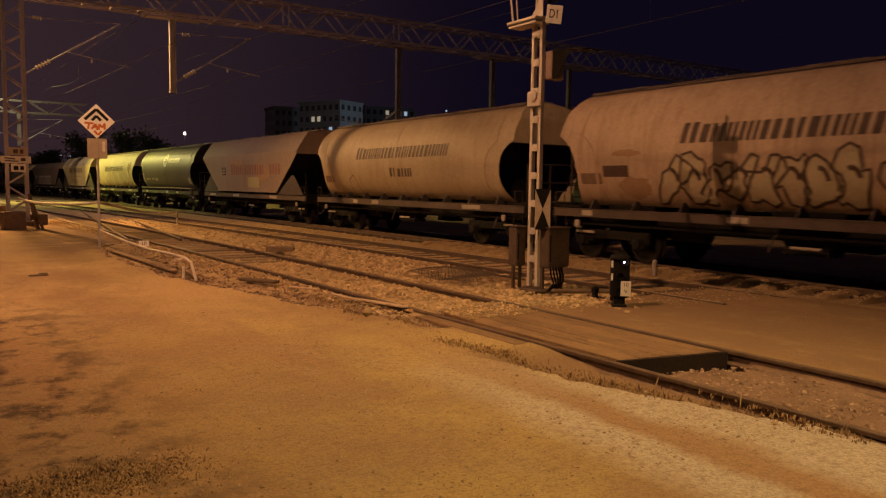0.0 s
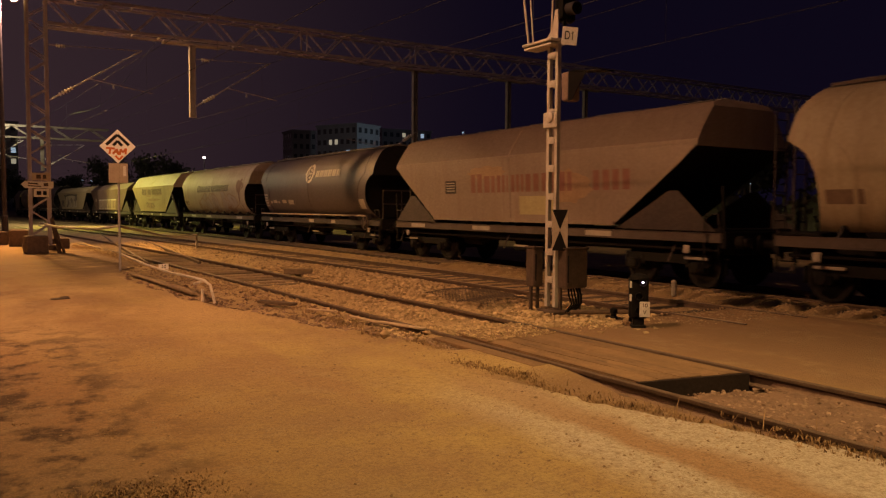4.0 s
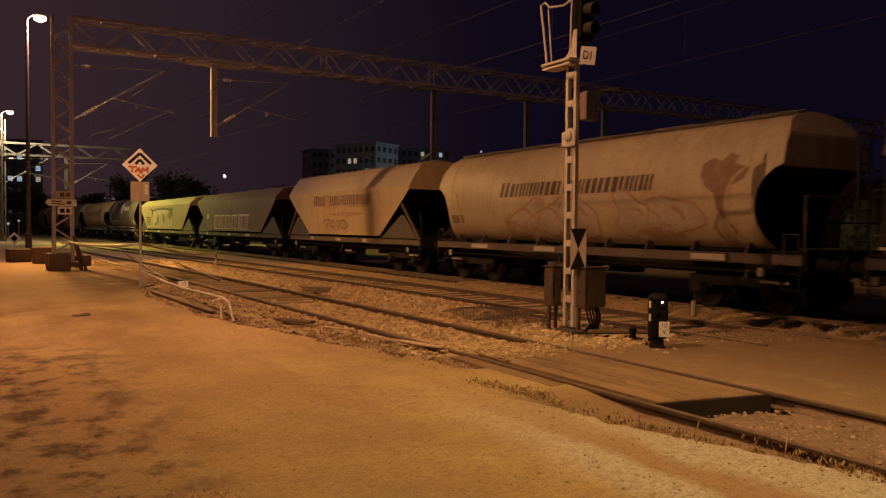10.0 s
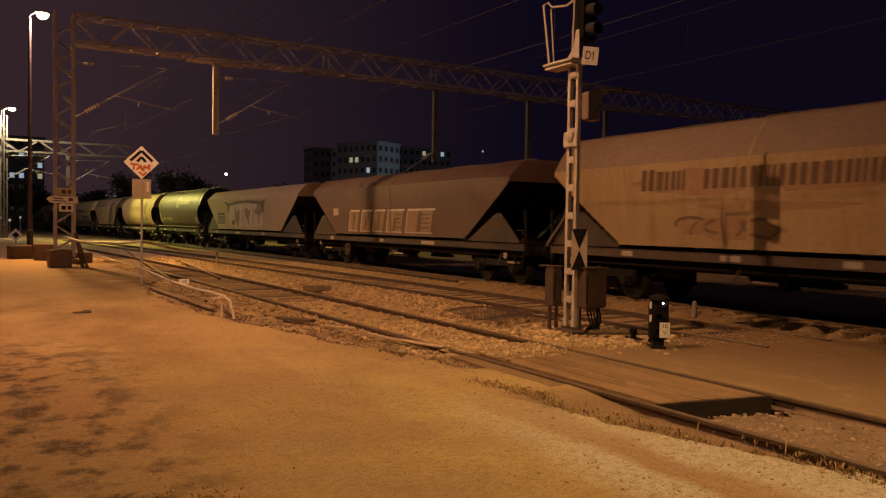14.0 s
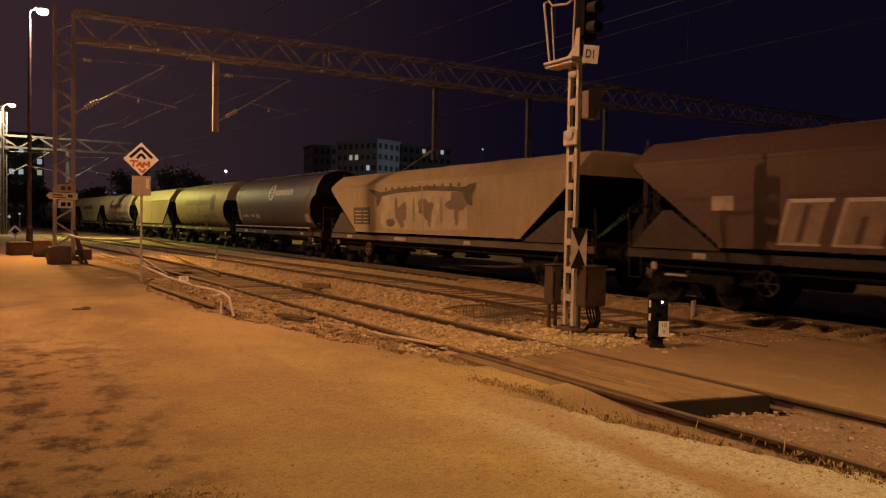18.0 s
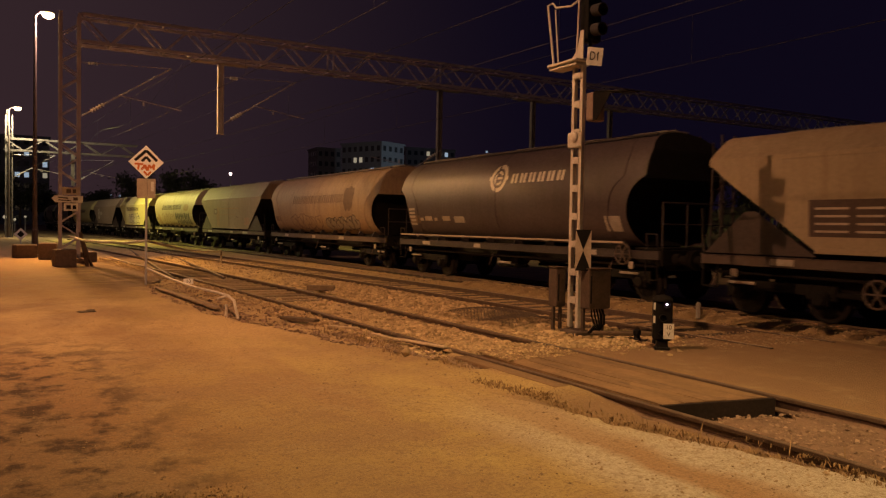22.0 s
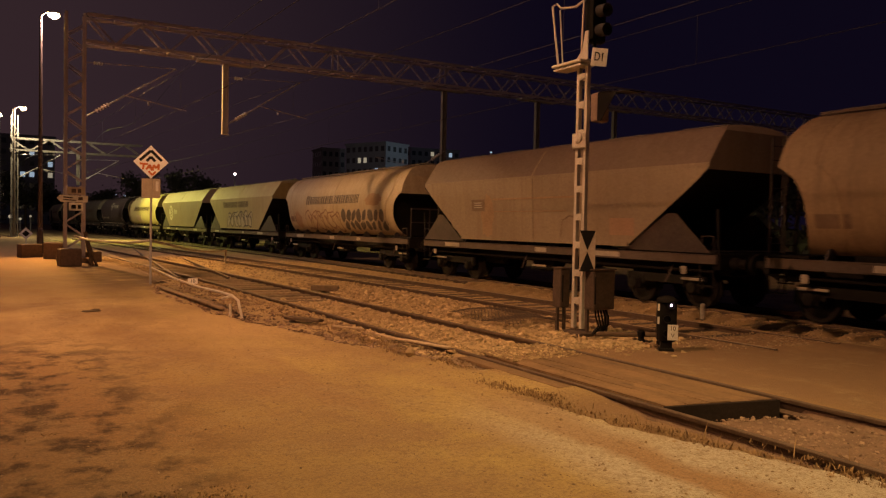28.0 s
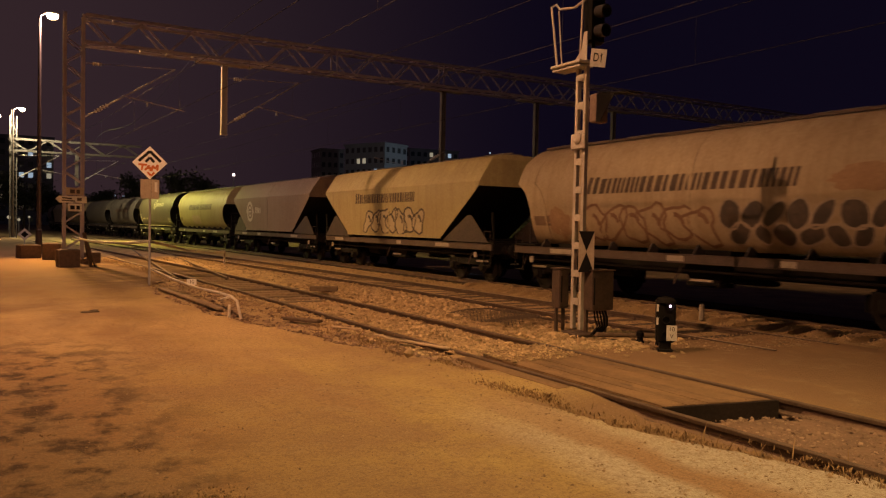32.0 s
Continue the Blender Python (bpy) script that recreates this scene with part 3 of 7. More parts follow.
# timber deck of the foot crossing between the siding's rails
deck = thing("crossing_deck", "worn timber boards between the rails of a crossing", "crossing", kind="structure")
for k in range(5):
    # boards with slanting near ends, level with one another to a finger's width
    x0, x1 = 5.61 + 0.25 * k, 5.61 + 0.25 * (k + 1) - (0.012, 0.004, 0.010, 0.003, 0.006)[k]
    top = 0.018 + 0.005 * ((k * 7) % 3 - 1)
    ends = [(x, y) for x, y in ((x0, 8.59), (x1, 8.59 + 0.03 * (k % 2)), (x1, 6.50 - 0.2 * x1), (x0, 6.50 - 0.2 * x0))]
    shape = Shape().add([(x, y, z) for z in (top - 0.035, top) for x, y in ends], [(3, 2, 1, 0), (4, 5, 6, 7), (0, 1, 5, 4), (1, 2, 6, 5), (2, 3, 7, 6), (3, 0, 4, 7)])
    part("plank", shape, M_DECK, deck)
part("plank", Shape().box(5.27, 7.55, -0.012, 0.20, 2.1, 0.05, 0.3, bevel=0.008), M_DECK, deck)
# end beam coloured as dark as the shaded face over the pit
part("end_beam", Shape().bar((5.57, 5.356, -0.123), (6.90, 5.090, -0.123), 0.05, 0.27), M_SHADE_BEAM, deck, "timber beam across the board ends, near black for shade")

# trodden earth caked over the boards and their seams, thickest at the far end
caked = thing("trodden_earth", "trodden sandy earth caked over the boards of the crossing", "earth", kind="stuff")
nx, ny = 36, 90
verts, quads = [], []
for j in range(ny + 1):
    for i in range(nx + 1):
        x = 5.605 + 1.255 * i / nx
        front = 6.47 - 0.2 * x
        y = front + (8.75 - front) * j / ny
        n = noise.noise((x * 2.3, y * 0.9, 3.0)) + 0.45 * noise.noise((x * 7.0, y * 3.5, 8.0)) + 0.2 * noise.noise((x * 22.0, y * 15.0, 1.0))
        edge = min(1.0, (x - 5.6) / 0.05, (6.865 - x) / 0.05, (y - front) / 0.12)
        verts.append((x, y, 0.0165 + 0.0085 * n + 0.024 * max(0.0, (y - 7.7) / 1.05) ** 1.5 - 0.022 * (1.0 - edge)))
for j in range(ny):
    for i in range(nx):
        a = j * (nx + 1) + i
        quads.append((a, a + 1, a + nx + 2, a + nx + 1))
part("earth", Shape().add(verts, quads), M_CAKED, caked)

# ---- portals of the overhead line ----


def lattice_mast(parent, x, y, z1, wx, wy, step, size=0.09, mat=None):
    mat = mat or M_LATTICE
    legs = []
    for sx in (-1, 1):
        for sy in (-1, 1):
            leg = part("leg", Shape().angle_iron((x + sx * wx / 2, y + sy * wy / 2, 0), (x + sx * wx / 2, y + sy * wy / 2, z1), size, 0.014, -sx, -sy), mat, parent)
            legs.append(leg)
    n = int(z1 / step)
    zig = Shape().bar((-wx / 2, 0, 0), (wx / 2, 0, step), 0.05, 0.012, (0, 1, 0)).mesh("brace")
    zag = Shape().bar((wx / 2, 0, 0), (-wx / 2, 0, step), 0.05, 0.012, (0, 1, 0)).mesh("brace")
    zig2 = Shape().bar((0, -wy / 2, 0), (0, wy / 2, step), 0.012, 0.05).mesh("brace")
    zag2 = Shape().bar((0, wy / 2, 0), (0, -wy / 2, step), 0.012, 0.05).mesh("brace")
    for k in range(n):
        for s in (-1, 1):
            a = part("brace", zig if k % 2 else zag, mat, parent)
            a.location = (x, y + s * (wy / 2 - 0.01), k * step)
            b = part("brace", zig2 if k % 2 else zag2, mat, parent)
            b.location = (x + s * (wx / 2 - 0.01), y, k * step)


def lattice_beam(parent, x0, x1, y, z0, z1, depth, step, mat=None):
    mat = mat or M_LATTICE
    for sy in (-1, 1):
        for z in (z0, z1):
            part("chord", Shape().bar((x0, y + sy * depth / 2, z), (x1, y + sy * depth / 2, z), 0.11, 0.12), mat, parent)
    n = int((x1 - x0) / step)
    step = (x1 - x0) / n
    rise = Shape().bar((0, 0, z0 - z0), (step, 0, z1 - z0), 0.04, 0.07).mesh("diagonal")
    fall = Shape().bar((0, 0, z1 - z0), (step, 0, 0), 0.04, 0.07).mesh("diagonal")
    rung = Shape().bar((0, -depth / 2, 0), (0, depth / 2, 0), 0.05, 0.05).mesh("rung")
    for k in range(n):
        for sy in (-1, 1):
            d = part("diagonal", rise if k % 2 else fall, mat, parent)
            d.location = (x0 + k * step, y + sy * depth / 2, z0)
        for z in (z0, z1):
            r = part("rung", rung, mat, parent)
            r.location = (x0 + k * step, y, z)


portal = thing("catenary_portal", "grey lattice steel portal carrying the overhead line", "catenary portal", 0, 0, 0, group="catenary portals")
PY = 33.5
lattice_mast(portal, 2.37, PY, 9.75, 0.76, 0.60, 0.52, 0.11)
lattice_mast(portal, 64.0, PY, 9.75, 0.76, 0.60, 1.0, 0.11)
lattice_beam(portal, 2.75, 63.6, PY, 8.65, 9.70, 0.85, 1.02)
for x, zl in ((8.2, 5.50), (19.0, 4.9), (24.75, 4.9), (30.2, 4.9)):
    # posts farther from the lamp get darker steel in place of fainter light
    hang = part("drop_post", Shape().box(x - 0.10, PY, (8.6 + zl) / 2, 0.05, 0.2, 8.6 - zl).box(x + 0.10, PY, (8.6 + zl) / 2, 0.05, 0.2, 8.6 - zl).box(x, PY, (8.6 + zl) / 2, 0.18, 0.03, 8.6 - zl), M_GALV if x < 10 else M_LATTICE_DIM, portal, "hanging steel drop post")
    part("foot_plate", Shape().box(x, PY, 8.53, 2.4, 0.5, 0.12, bevel=0.02), M_LATTICE, portal)
    part("end_cap", Shape().box(x, PY, zl, 0.28, 0.24, 0.03), M_GALV if x < 10 else M_LATTICE_DIM, hang)
for x in (13.0, 18.6):
    part("splice_plate", Shape().box(x - 0.14, PY - 0.5, 9.2, 0.07, 0.03, 0.95).box(x + 0.14, PY - 0.5, 9.2, 0.07, 0.03, 0.95), M_LATTICE, portal)


def cantilever(x0, y, z0, reach, name="cantilever_arm"):
    """A slanting tube with insulators, and the arms that steady the wire."""
    c = thing(name, "slanting overhead line cantilever with pale insulators", "cantilever", group="cantilevers")
    top = (x0 + reach, y, z0 + reach * 0.66)
    part("tube", Shape().tube((x0, y, z0), top, 0.027), M_GALV, c)
    ins = Shape()
    for k in range(5):
        t = 0.10 + 0.03 * k
        p = Vector((x0 + reach * t, y, z0 + reach * 0.66 * t))
        ins.lathe(p, (1, 0, 0.66), [(0, 0.04), (0.02, 0.085), (0.05, 0.085), (0.07, 0.04)], 12)
    part("insulator", ins, M_CERAMIC, c)
    part("stay", Shape().tube((x0, y, z0 + reach * 0.62), top, 0.014, 6), M_GALV, c)
    ins2 = Shape()
    for k in range(4):
        ins2.lathe((x0 + 0.25 + 0.09 * k, y, z0 + reach * 0.62), (1, 0, 0), [(0, 0.03), (0.02, 0.07), (0.05, 0.07), (0.07, 0.03)], 12)
    part("insulator", ins2, M_CERAMIC, c)
    part("steady_arm", Shape().tube((x0 + reach * 0.4, y, z0 + reach * 0.28), (x0 + reach * 1.12, y, z0 + reach * 0.16), 0.018, 6), M_GALV, c)
    part("clamp", Shape().box(x0 + reach * 0.68, y, z0 + reach * 0.2, 0.06, 0.06, 0.14), M_GALV, c)
    return c


cantilever(2.78, PY, 5.8, 3.4)
cantilever(8.34, PY, 5.95, 3.2)
cantilever(19.1, PY, 5.5, -3.4)

portal2 = thing("catenary_portal", "distant lattice steel mast with an arm over the tracks", "catenary portal", group="catenary portals")
lattice_mast(portal2, 0.74, 80.0, 11.0, 0.62, 0.5, 0.8, 0.10, M_LATTICE_DIM)
lattice_beam(portal2, 0.3, 11.6, 80.0, 7.9, 8.95, 0.85, 1.6, M_LATTICE_DIM)
part("drop_post", Shape().box(5.95, 80.0, 6.4, 0.3, 0.2, 3.0), M_LATTICE_DIM, portal2)
cantilever(6.15, 80.0, 5.2, 3.4)
cantilever(1.05, 80.0, 5.4, 3.4)


def overhead_wire(x, bend, name, y0=-20.0, y1=130.0):
    w = thing(name, "thin sagging overhead contact and carrier wires", "overhead wire", group="overhead wires")
    ys = np.arange(y0, y1, 3.0)
    span = 47.0

    def sag(y):
        t = ((y - PY) % span) / span
        return 7.15 - 3.6 * t * (1 - t) * 0.28
    part("contact_wire", Shape().path([(x + bend(y), y, 5.75) for y in ys], 0.009, 5), M_WIRE, w)
    part("carrier_wire", Shape().path([(x + bend(y), y, sag(y)) for y in ys], 0.009, 5), M_WIRE, w)
    for y in np.arange(y0 + 2, y1 - 4, 7.8):
        part("dropper_wire", Shape().tube((x + bend(y), y, 5.75), (x + bend(y), y, sag(y)), 0.005, 4), M_WIRE, w)


overhead_wire(6.2, siding_x, "overhead_wire")
overhead_wire(10.6, middle_x, "overhead_wire")
overhead_wire(14.45, main_x, "overhead_wire")
feeder = thing("feeder_cable", "single high feeder cable along the yard", "overhead wire", group="overhead wires")
part("cable", Shape().path([(8.0, y, 9.9 - 1.2 * math.sin((y - PY) / 47 * math.pi) ** 2) for y in np.arange(-20, 130, 3.0)], 0.012, 5), M_WIRE, feeder)

# ---- lamps on poles ----


def yard_lamp(x, y, z, arm, head_mat, label, cage=0.0):
    l = thing("street_lamp", label, "street lamp", x, y, 0, group="yard lamps")
    part("pole", Shape().lathe((0, 0, 0), (0, 0, 1), [(0, 0.15), (1.2, 0.14), (1.25, 0.11), (z, 0.06)], 14), M_POLE, l)
    part("base_plate", Shape().box(0, 0, 0.02, 0.45, 0.45, 0.04, bevel=0.01), M_GALV, l)
    part("arm", Shape().path([(0, 0, z - 0.1), (0.04, 0, z + 0.08), (arm * 0.6, 0, z + 0.2), (arm, 0, z + 0.22)], 0.035), M_POLE, l)
    head = part("head", Shape().box(arm + 0.18, 0, z + 0.24, 0.62, 0.30, 0.13, bevel=0.05), M_GALV, l)
    # glass made oversize, its width standing in for the lamp's halo
    part("lamp_glass", Shape().lathe((arm + 0.22, 0, z + 0.19), (0, 0, -1), [(0, 0.26), (0.09, 0.26), (0.18, 0.18), (0.23, 0.03)], 16), head_mat, head, "glowing lamp glass")
    if cage:
        part("ladder", Shape().bar((-0.15, -0.05, 0), (-0.15, -0.05, z), 0.03).bar((-0.15, 0.3, 0), (-0.15, 0.3, z), 0.03), M_LATTICE_DIM, l)
    return l


yard_lamp(1.46, 41.5, 11.3, 0.32, M_HEAD, "tall steel lamp post with a glaring orange lamp")
yard_lamp(0.72, 79.0, 11.4, 0.46, M_HEAD2, "far lattice lamp post with a warm lamp", 1.0)
yard_lamp(-2.9, 9.55, 12.6, 0.5, M_HEAD, "tall steel lamp post beside the drive")
yard_lamp(3.5, -0.9, 11.1, 0.5, M_HEAD2, "road lamp post behind the yard")

# ---- signal beside the middle track ----


def main_signal():
    s = thing("signal_mast", "grey ladder-like signal mast with cabinets and a dark signal head", "railway signal", 8.17, 9.80, 0)
    for sy in (-0.10, 0.10):
        prof = [(-0.045, -0.032), (0.024, -0.032), (0.024, -0.023), (-0.036, -0.023), (-0.036, 0.023), (0.024, 0.023), (0.024, 0.032), (-0.045, 0.032)]
        ring = [(a, b + sy, z) for z in (0.1, 4.46) for a, b in prof]
        part("channel", Shape().add(ring, [(i, (i + 1) % 8, 8 + (i + 1) % 8, 8 + i) for i in range(8)] + [(0, 1, 2, 3, 4, 5, 6, 7), (15, 14, 13, 12, 11, 10, 9, 8)]), M_MAST, s, "upright steel channel")
    batten = Shape().box(0, 0, 0, 0.012, 0.165, 0.11, bevel=0.004).mesh("batten")
    for k in range(9):
        for x in (-0.052, 0.029):
            b = part("batten", batten, M_MAST, s)
            b.location = (x, 0, 0.55 + 0.455 * k)
    part("footing", Shape().box(0, 0, -0.02, 0.34, 0.46, 0.16, bevel=0.03), M_BOX, s)
    # boundary board of black and white triangles
    board = part("marker_board", Shape().box(0, 0, 0, 0.25, 0.012, 0.66), M_BOARD, s, "white board with two black triangles")
    board.matrix_basis = pose(-0.043, -0.235, 1.37, 0, 0, -38)
    for up in (1, -1):
        tri = Shape().add([(-0.125, -0.008, 0.33 * up), (0.125, -0.008, 0.33 * up), (0, -0.008, 0.01 * up), (-0.125, -0.011, 0.33 * up), (0.125, -0.011, 0.33 * up), (0, -0.011, 0.01 * up)], [(0, 1, 2), (3, 5, 4), (0, 3, 4, 1), (1, 4, 5, 2), (2, 5, 3, 0)])
        part("black_triangle", tri, M_BLACK, board, "black triangle")
    # cabinets on short legs
    for name, x, y, w, d, z0, z1 in (("left_cabinet", -0.13, 0.30, 0.20, 0.22, 0.42, 1.06), ("right_cabinet", 0.24, -0.17, 0.46, 0.34, 0.42, 1.06)):
        c = part("cabinet", Shape().box(x, y, (z0 + z1) / 2, w, d, z1 - z0, bevel=0.015), M_BOX, s, "grey rusty equipment cabinet")
        part("lid", Shape().box(x, y, z1 + 0.012, w + 0.04, d + 0.04, 0.025, bevel=0.008), M_BOX, c)
        part("door", Shape().box(x, y - d / 2 - 0.006, (z0 + z1) / 2, w - 0.05, 0.012, z1 - z0 - 0.08, bevel=0.004), M_BOX, c)
        part("hinge", Shape().tube((x - w / 2 + 0.03, y - d / 2 - 0.016, z0 + 0.1), (x - w / 2 + 0.03, y - d / 2 - 0.016, z1 - 0.1), 0.012, 8), M_BLACK, c)
        for dx in (-w / 2 + 0.03, w / 2 - 0.03):
            part("cabinet_leg", Shape().bar((x + dx, y, 0), (x + dx, y, z0), 0.045), M_BOX, s)
    for k in range(5):
        a = 0.16 + 0.05 * k
        part("cable", Shape().path([(a + 0.02, -0.2, 0.45), (a, -0.24 - 0.02 * k, 0.30), (a + 0.05, -0.26, 0.16), (a - 0.06, -0.22, 0.02)], 0.016, 6), M_BLACK, s, "dark hanging cable")
    part("junction", Shape().box(-0.075, 0.0, 3.15, 0.05, 0.34, 0.26, bevel=0.02).lathe((-0.10, -0.02, 3.2), (-1, 0, 0), [(0, 0.09), (0.03, 0.09), (0.05, 0.05)], 14), M_MAST, s, "clamp with a round boss")
    # platform with a tubular guard
    part("platform", Shape().box(-0.05, 0.22, 4.42, 0.34, 0.75, 0.05, bevel=0.012).box(-0.05, 0.22, 4.36, 0.28, 0.70, 0.03), M_MAST, s, "small maintenance platform")
    part("guard_rail", Shape().path([(-0.15, 0.50, 4.45), (-0.20, 0.62, 5.44), (-0.12, 0.60, 5.49), (-0.10, 0.52, 5.40), (-0.05, 0.2, 5.36), (-0.02, -0.02, 5.44)], 0.019).path([(-0.05, 0.50, 4.45), (-0.09, 0.56, 5.38)], 0.013).path([(-0.06, 0.02, 4.45), (-0.08, -0.04, 5.42)], 0.016), M_MAST, s, "tubular guard rail")
    part("gusset", Shape().add([(-0.075, 0.16, 4.45), (-0.075, -0.16, 4.45), (-0.075, -0.16, 4.90), (-0.075, -0.08, 4.90), (-0.075, -0.02, 4.62), (-0.06, 0.16, 4.45), (-0.06, -0.16, 4.45), (-0.06, -0.16, 4.90), (-0.06, -0.08, 4.90), (-0.06, -0.02, 4.62)], [(0, 1, 2, 3, 4), (9, 8, 7, 6, 5), (0, 5, 6, 1), (1, 6, 7, 2), (2, 7, 8, 3), (3, 8, 9, 4), (4, 9, 5, 0)]), M_MAST, s)
    plate = part("letter_plate", Shape().box(0, 0, 0, 0.25, 0.012, 0.29, bevel=0.004), M_WHITE, s, "white plate lettered D1")
    plate.matrix_basis = pose(0.10, -0.24, 4.48, 0, 5, -34)
    letters = part("letters", text_shape("D1", 0.17, 0.002), M_BLACK, plate)
    letters.matrix_basis = Matrix.Translation((-0.005, -0.010, 0)) @ Matrix.Diagonal((0.78, 1, 1.15, 1))
    part("letters", Shape().bar((0.032, -0.0105, 0.032), (0.054, -0.0105, 0.066), 0.004, 0.016), M_BLACK, plate)
    # signal head, above the picture but for its lowest hoods
    part("head_panel", Shape().box(0.20, 0.0, 5.26, 0.34, 0.20, 1.02, bevel=0.04), M_BLACK, s, "tall black signal backboard")
    for k in range(3):
        z = 4.95 + 0.31 * k
        part("hood", Shape().lathe((0.20, -0.09, z), (0, -1, -0.10), [(0, 0.10), (0.21, 0.105), (0.21, 0.098), (0.01, 0.09)], 18), M_HOOD, s, "black lamp hood")
    part("mast_tip", Shape().tube((0.14, -0.07, 4.45), (0.14, -0.07, 6.05), 0.03, 8), M_BLACK, s)
    # small hooded repeater half way up
    rep = part("repeater", Shape().box(0.17, -0.2, 3.68, 0.26, 0.18, 0.46, bevel=0.02), M_REP, s, "small rosy-grey repeater lamp box")
    part("repeater_hood", Shape().add([(0.06, -0.28, 3.92), (0.30, -0.28, 3.92), (0.34, -1.02, 3.84), (0.04, -1.02, 3.84), (0.06, -0.28, 3.905), (0.30, -0.28, 3.905), (0.34, -1.02, 3.825), (0.04, -1.02, 3.825)], [(0, 1, 2, 3), (7, 6, 5, 4), (0, 4, 5, 1), (1, 5, 6, 2), (2, 6, 7, 3), (3, 7, 4, 0)]).add([(0.05, -0.28, 3.9), (0.05, -0.70, 3.85), (0.05, -0.36, 3.45), (0.05, -0.28, 3.45), (0.06, -0.28, 3.9), (0.06, -0.70, 3.85), (0.06, -0.36, 3.45), (0.06, -0.28, 3.45)], [(0, 1, 2, 3), (7, 6, 5, 4), (0, 4, 5, 1), (1, 5, 6, 2), (2, 6, 7, 3), (3, 7, 4, 0)]), M_BLACK, rep)
    return s


main_signal()


def dwarf_signal():
    d = thing("dwarf_signal", "black dwarf shunting signal with one lit lamp and plate 10 V", "railway signal", 8.27, 7.97, 0.0, -40)
    part("body", Shape().box(0, 0, 0.42, 0.27, 0.20, 0.58, bevel=0.03), M_BLACK, d)
    part("cap", Shape().lathe((0, 0, 0.70), (0, 0, 1), [(0, 0.15), (0.03, 0.145), (0.07, 0.10), (0.09, 0.02)], 18), M_UNDER, d, "domed dull black cap")
    part("pedestal", Shape().box(0, 0, 0.09, 0.16, 0.16, 0.16, bevel=0.02).box(0, 0, 0.015, 0.21, 0.20, 0.05, bevel=0.01), M_BLACK, d)
    for z in (0.62, 0.42, 0.21):
        lens = part("hood", Shape().lathe((0.05 if z > 0.5 else 0.0, -0.10, z + 0.04), (0, -1, 0), [(0, 0.055), (0.05, 0.058), (0.05, 0.05), (0.005, 0.046)], 16), M_BLACK, d)
        if z > 0.5:
            part("lens", Shape().lathe((0.05, -0.104, z + 0.04), (0, -1, 0), [(0, 0.015), (0.009, 0.012), (0.012, 0.005)], 14), M_SHUNT, lens, "lit violet-white lamp lens")
    for z in (0.63, 0.44):
        part("white_mark", Shape().box(-0.121, -0.104, z, 0.03, 0.006, 0.10), M_WHITE, d, "white mark")
    plate = part("plate", Shape().box(0.075, -0.155, 0.28, 0.145, 0.008, 0.22, bevel=0.003), M_WHITE, d, "white plate lettered 10 V")
    a = part("letters", text_shape("10", 0.085, 0.002), M_BOX, plate)
    a.location = (0.075, -0.162, 0.335)
    b = part("letters", text_shape("V", 0.085, 0.002), M_BOX, plate)
    b.location = (0.075, -0.162, 0.235)


dwarf_signal()
stub = thing("marker_post", "short white concrete marker post by the track", "marker post", 12.55, 11.1, -0.1, 8)
part("post", Shape().box(0, 0, 0.16, 0.10, 0.10, 0.36, bevel=0.03), M_CONC, stub)
for x, y, h in ((8.42, 8.62, 0.11), (8.60, 8.40, 0.13)):
    c = thing("point_lever", "small dark ground lever beside the signal", "lever", x, y, 0, group="ground levers")
    part("stem", Shape().lathe((0, 0, 0), (0, 0, 1), [(0, 0.06), (0.05, 0.06), (0.07, 0.045), (h, 0.045), (h + 0.01, 0.06), (h + 0.07, 0.06), (h + 0.09, 0.03)], 12), M_BLACK, c)
conduit = thing("cable_conduit", "dark cable trough lying on the rubble", "conduit", 8.75, 9.05, 0.06, 62)
part("trough", Shape().box(0, 0, 0, 0.10, 1.3, 0.07, bevel=0.02), M_TIMBER, conduit)

# ---- diamond sign ----


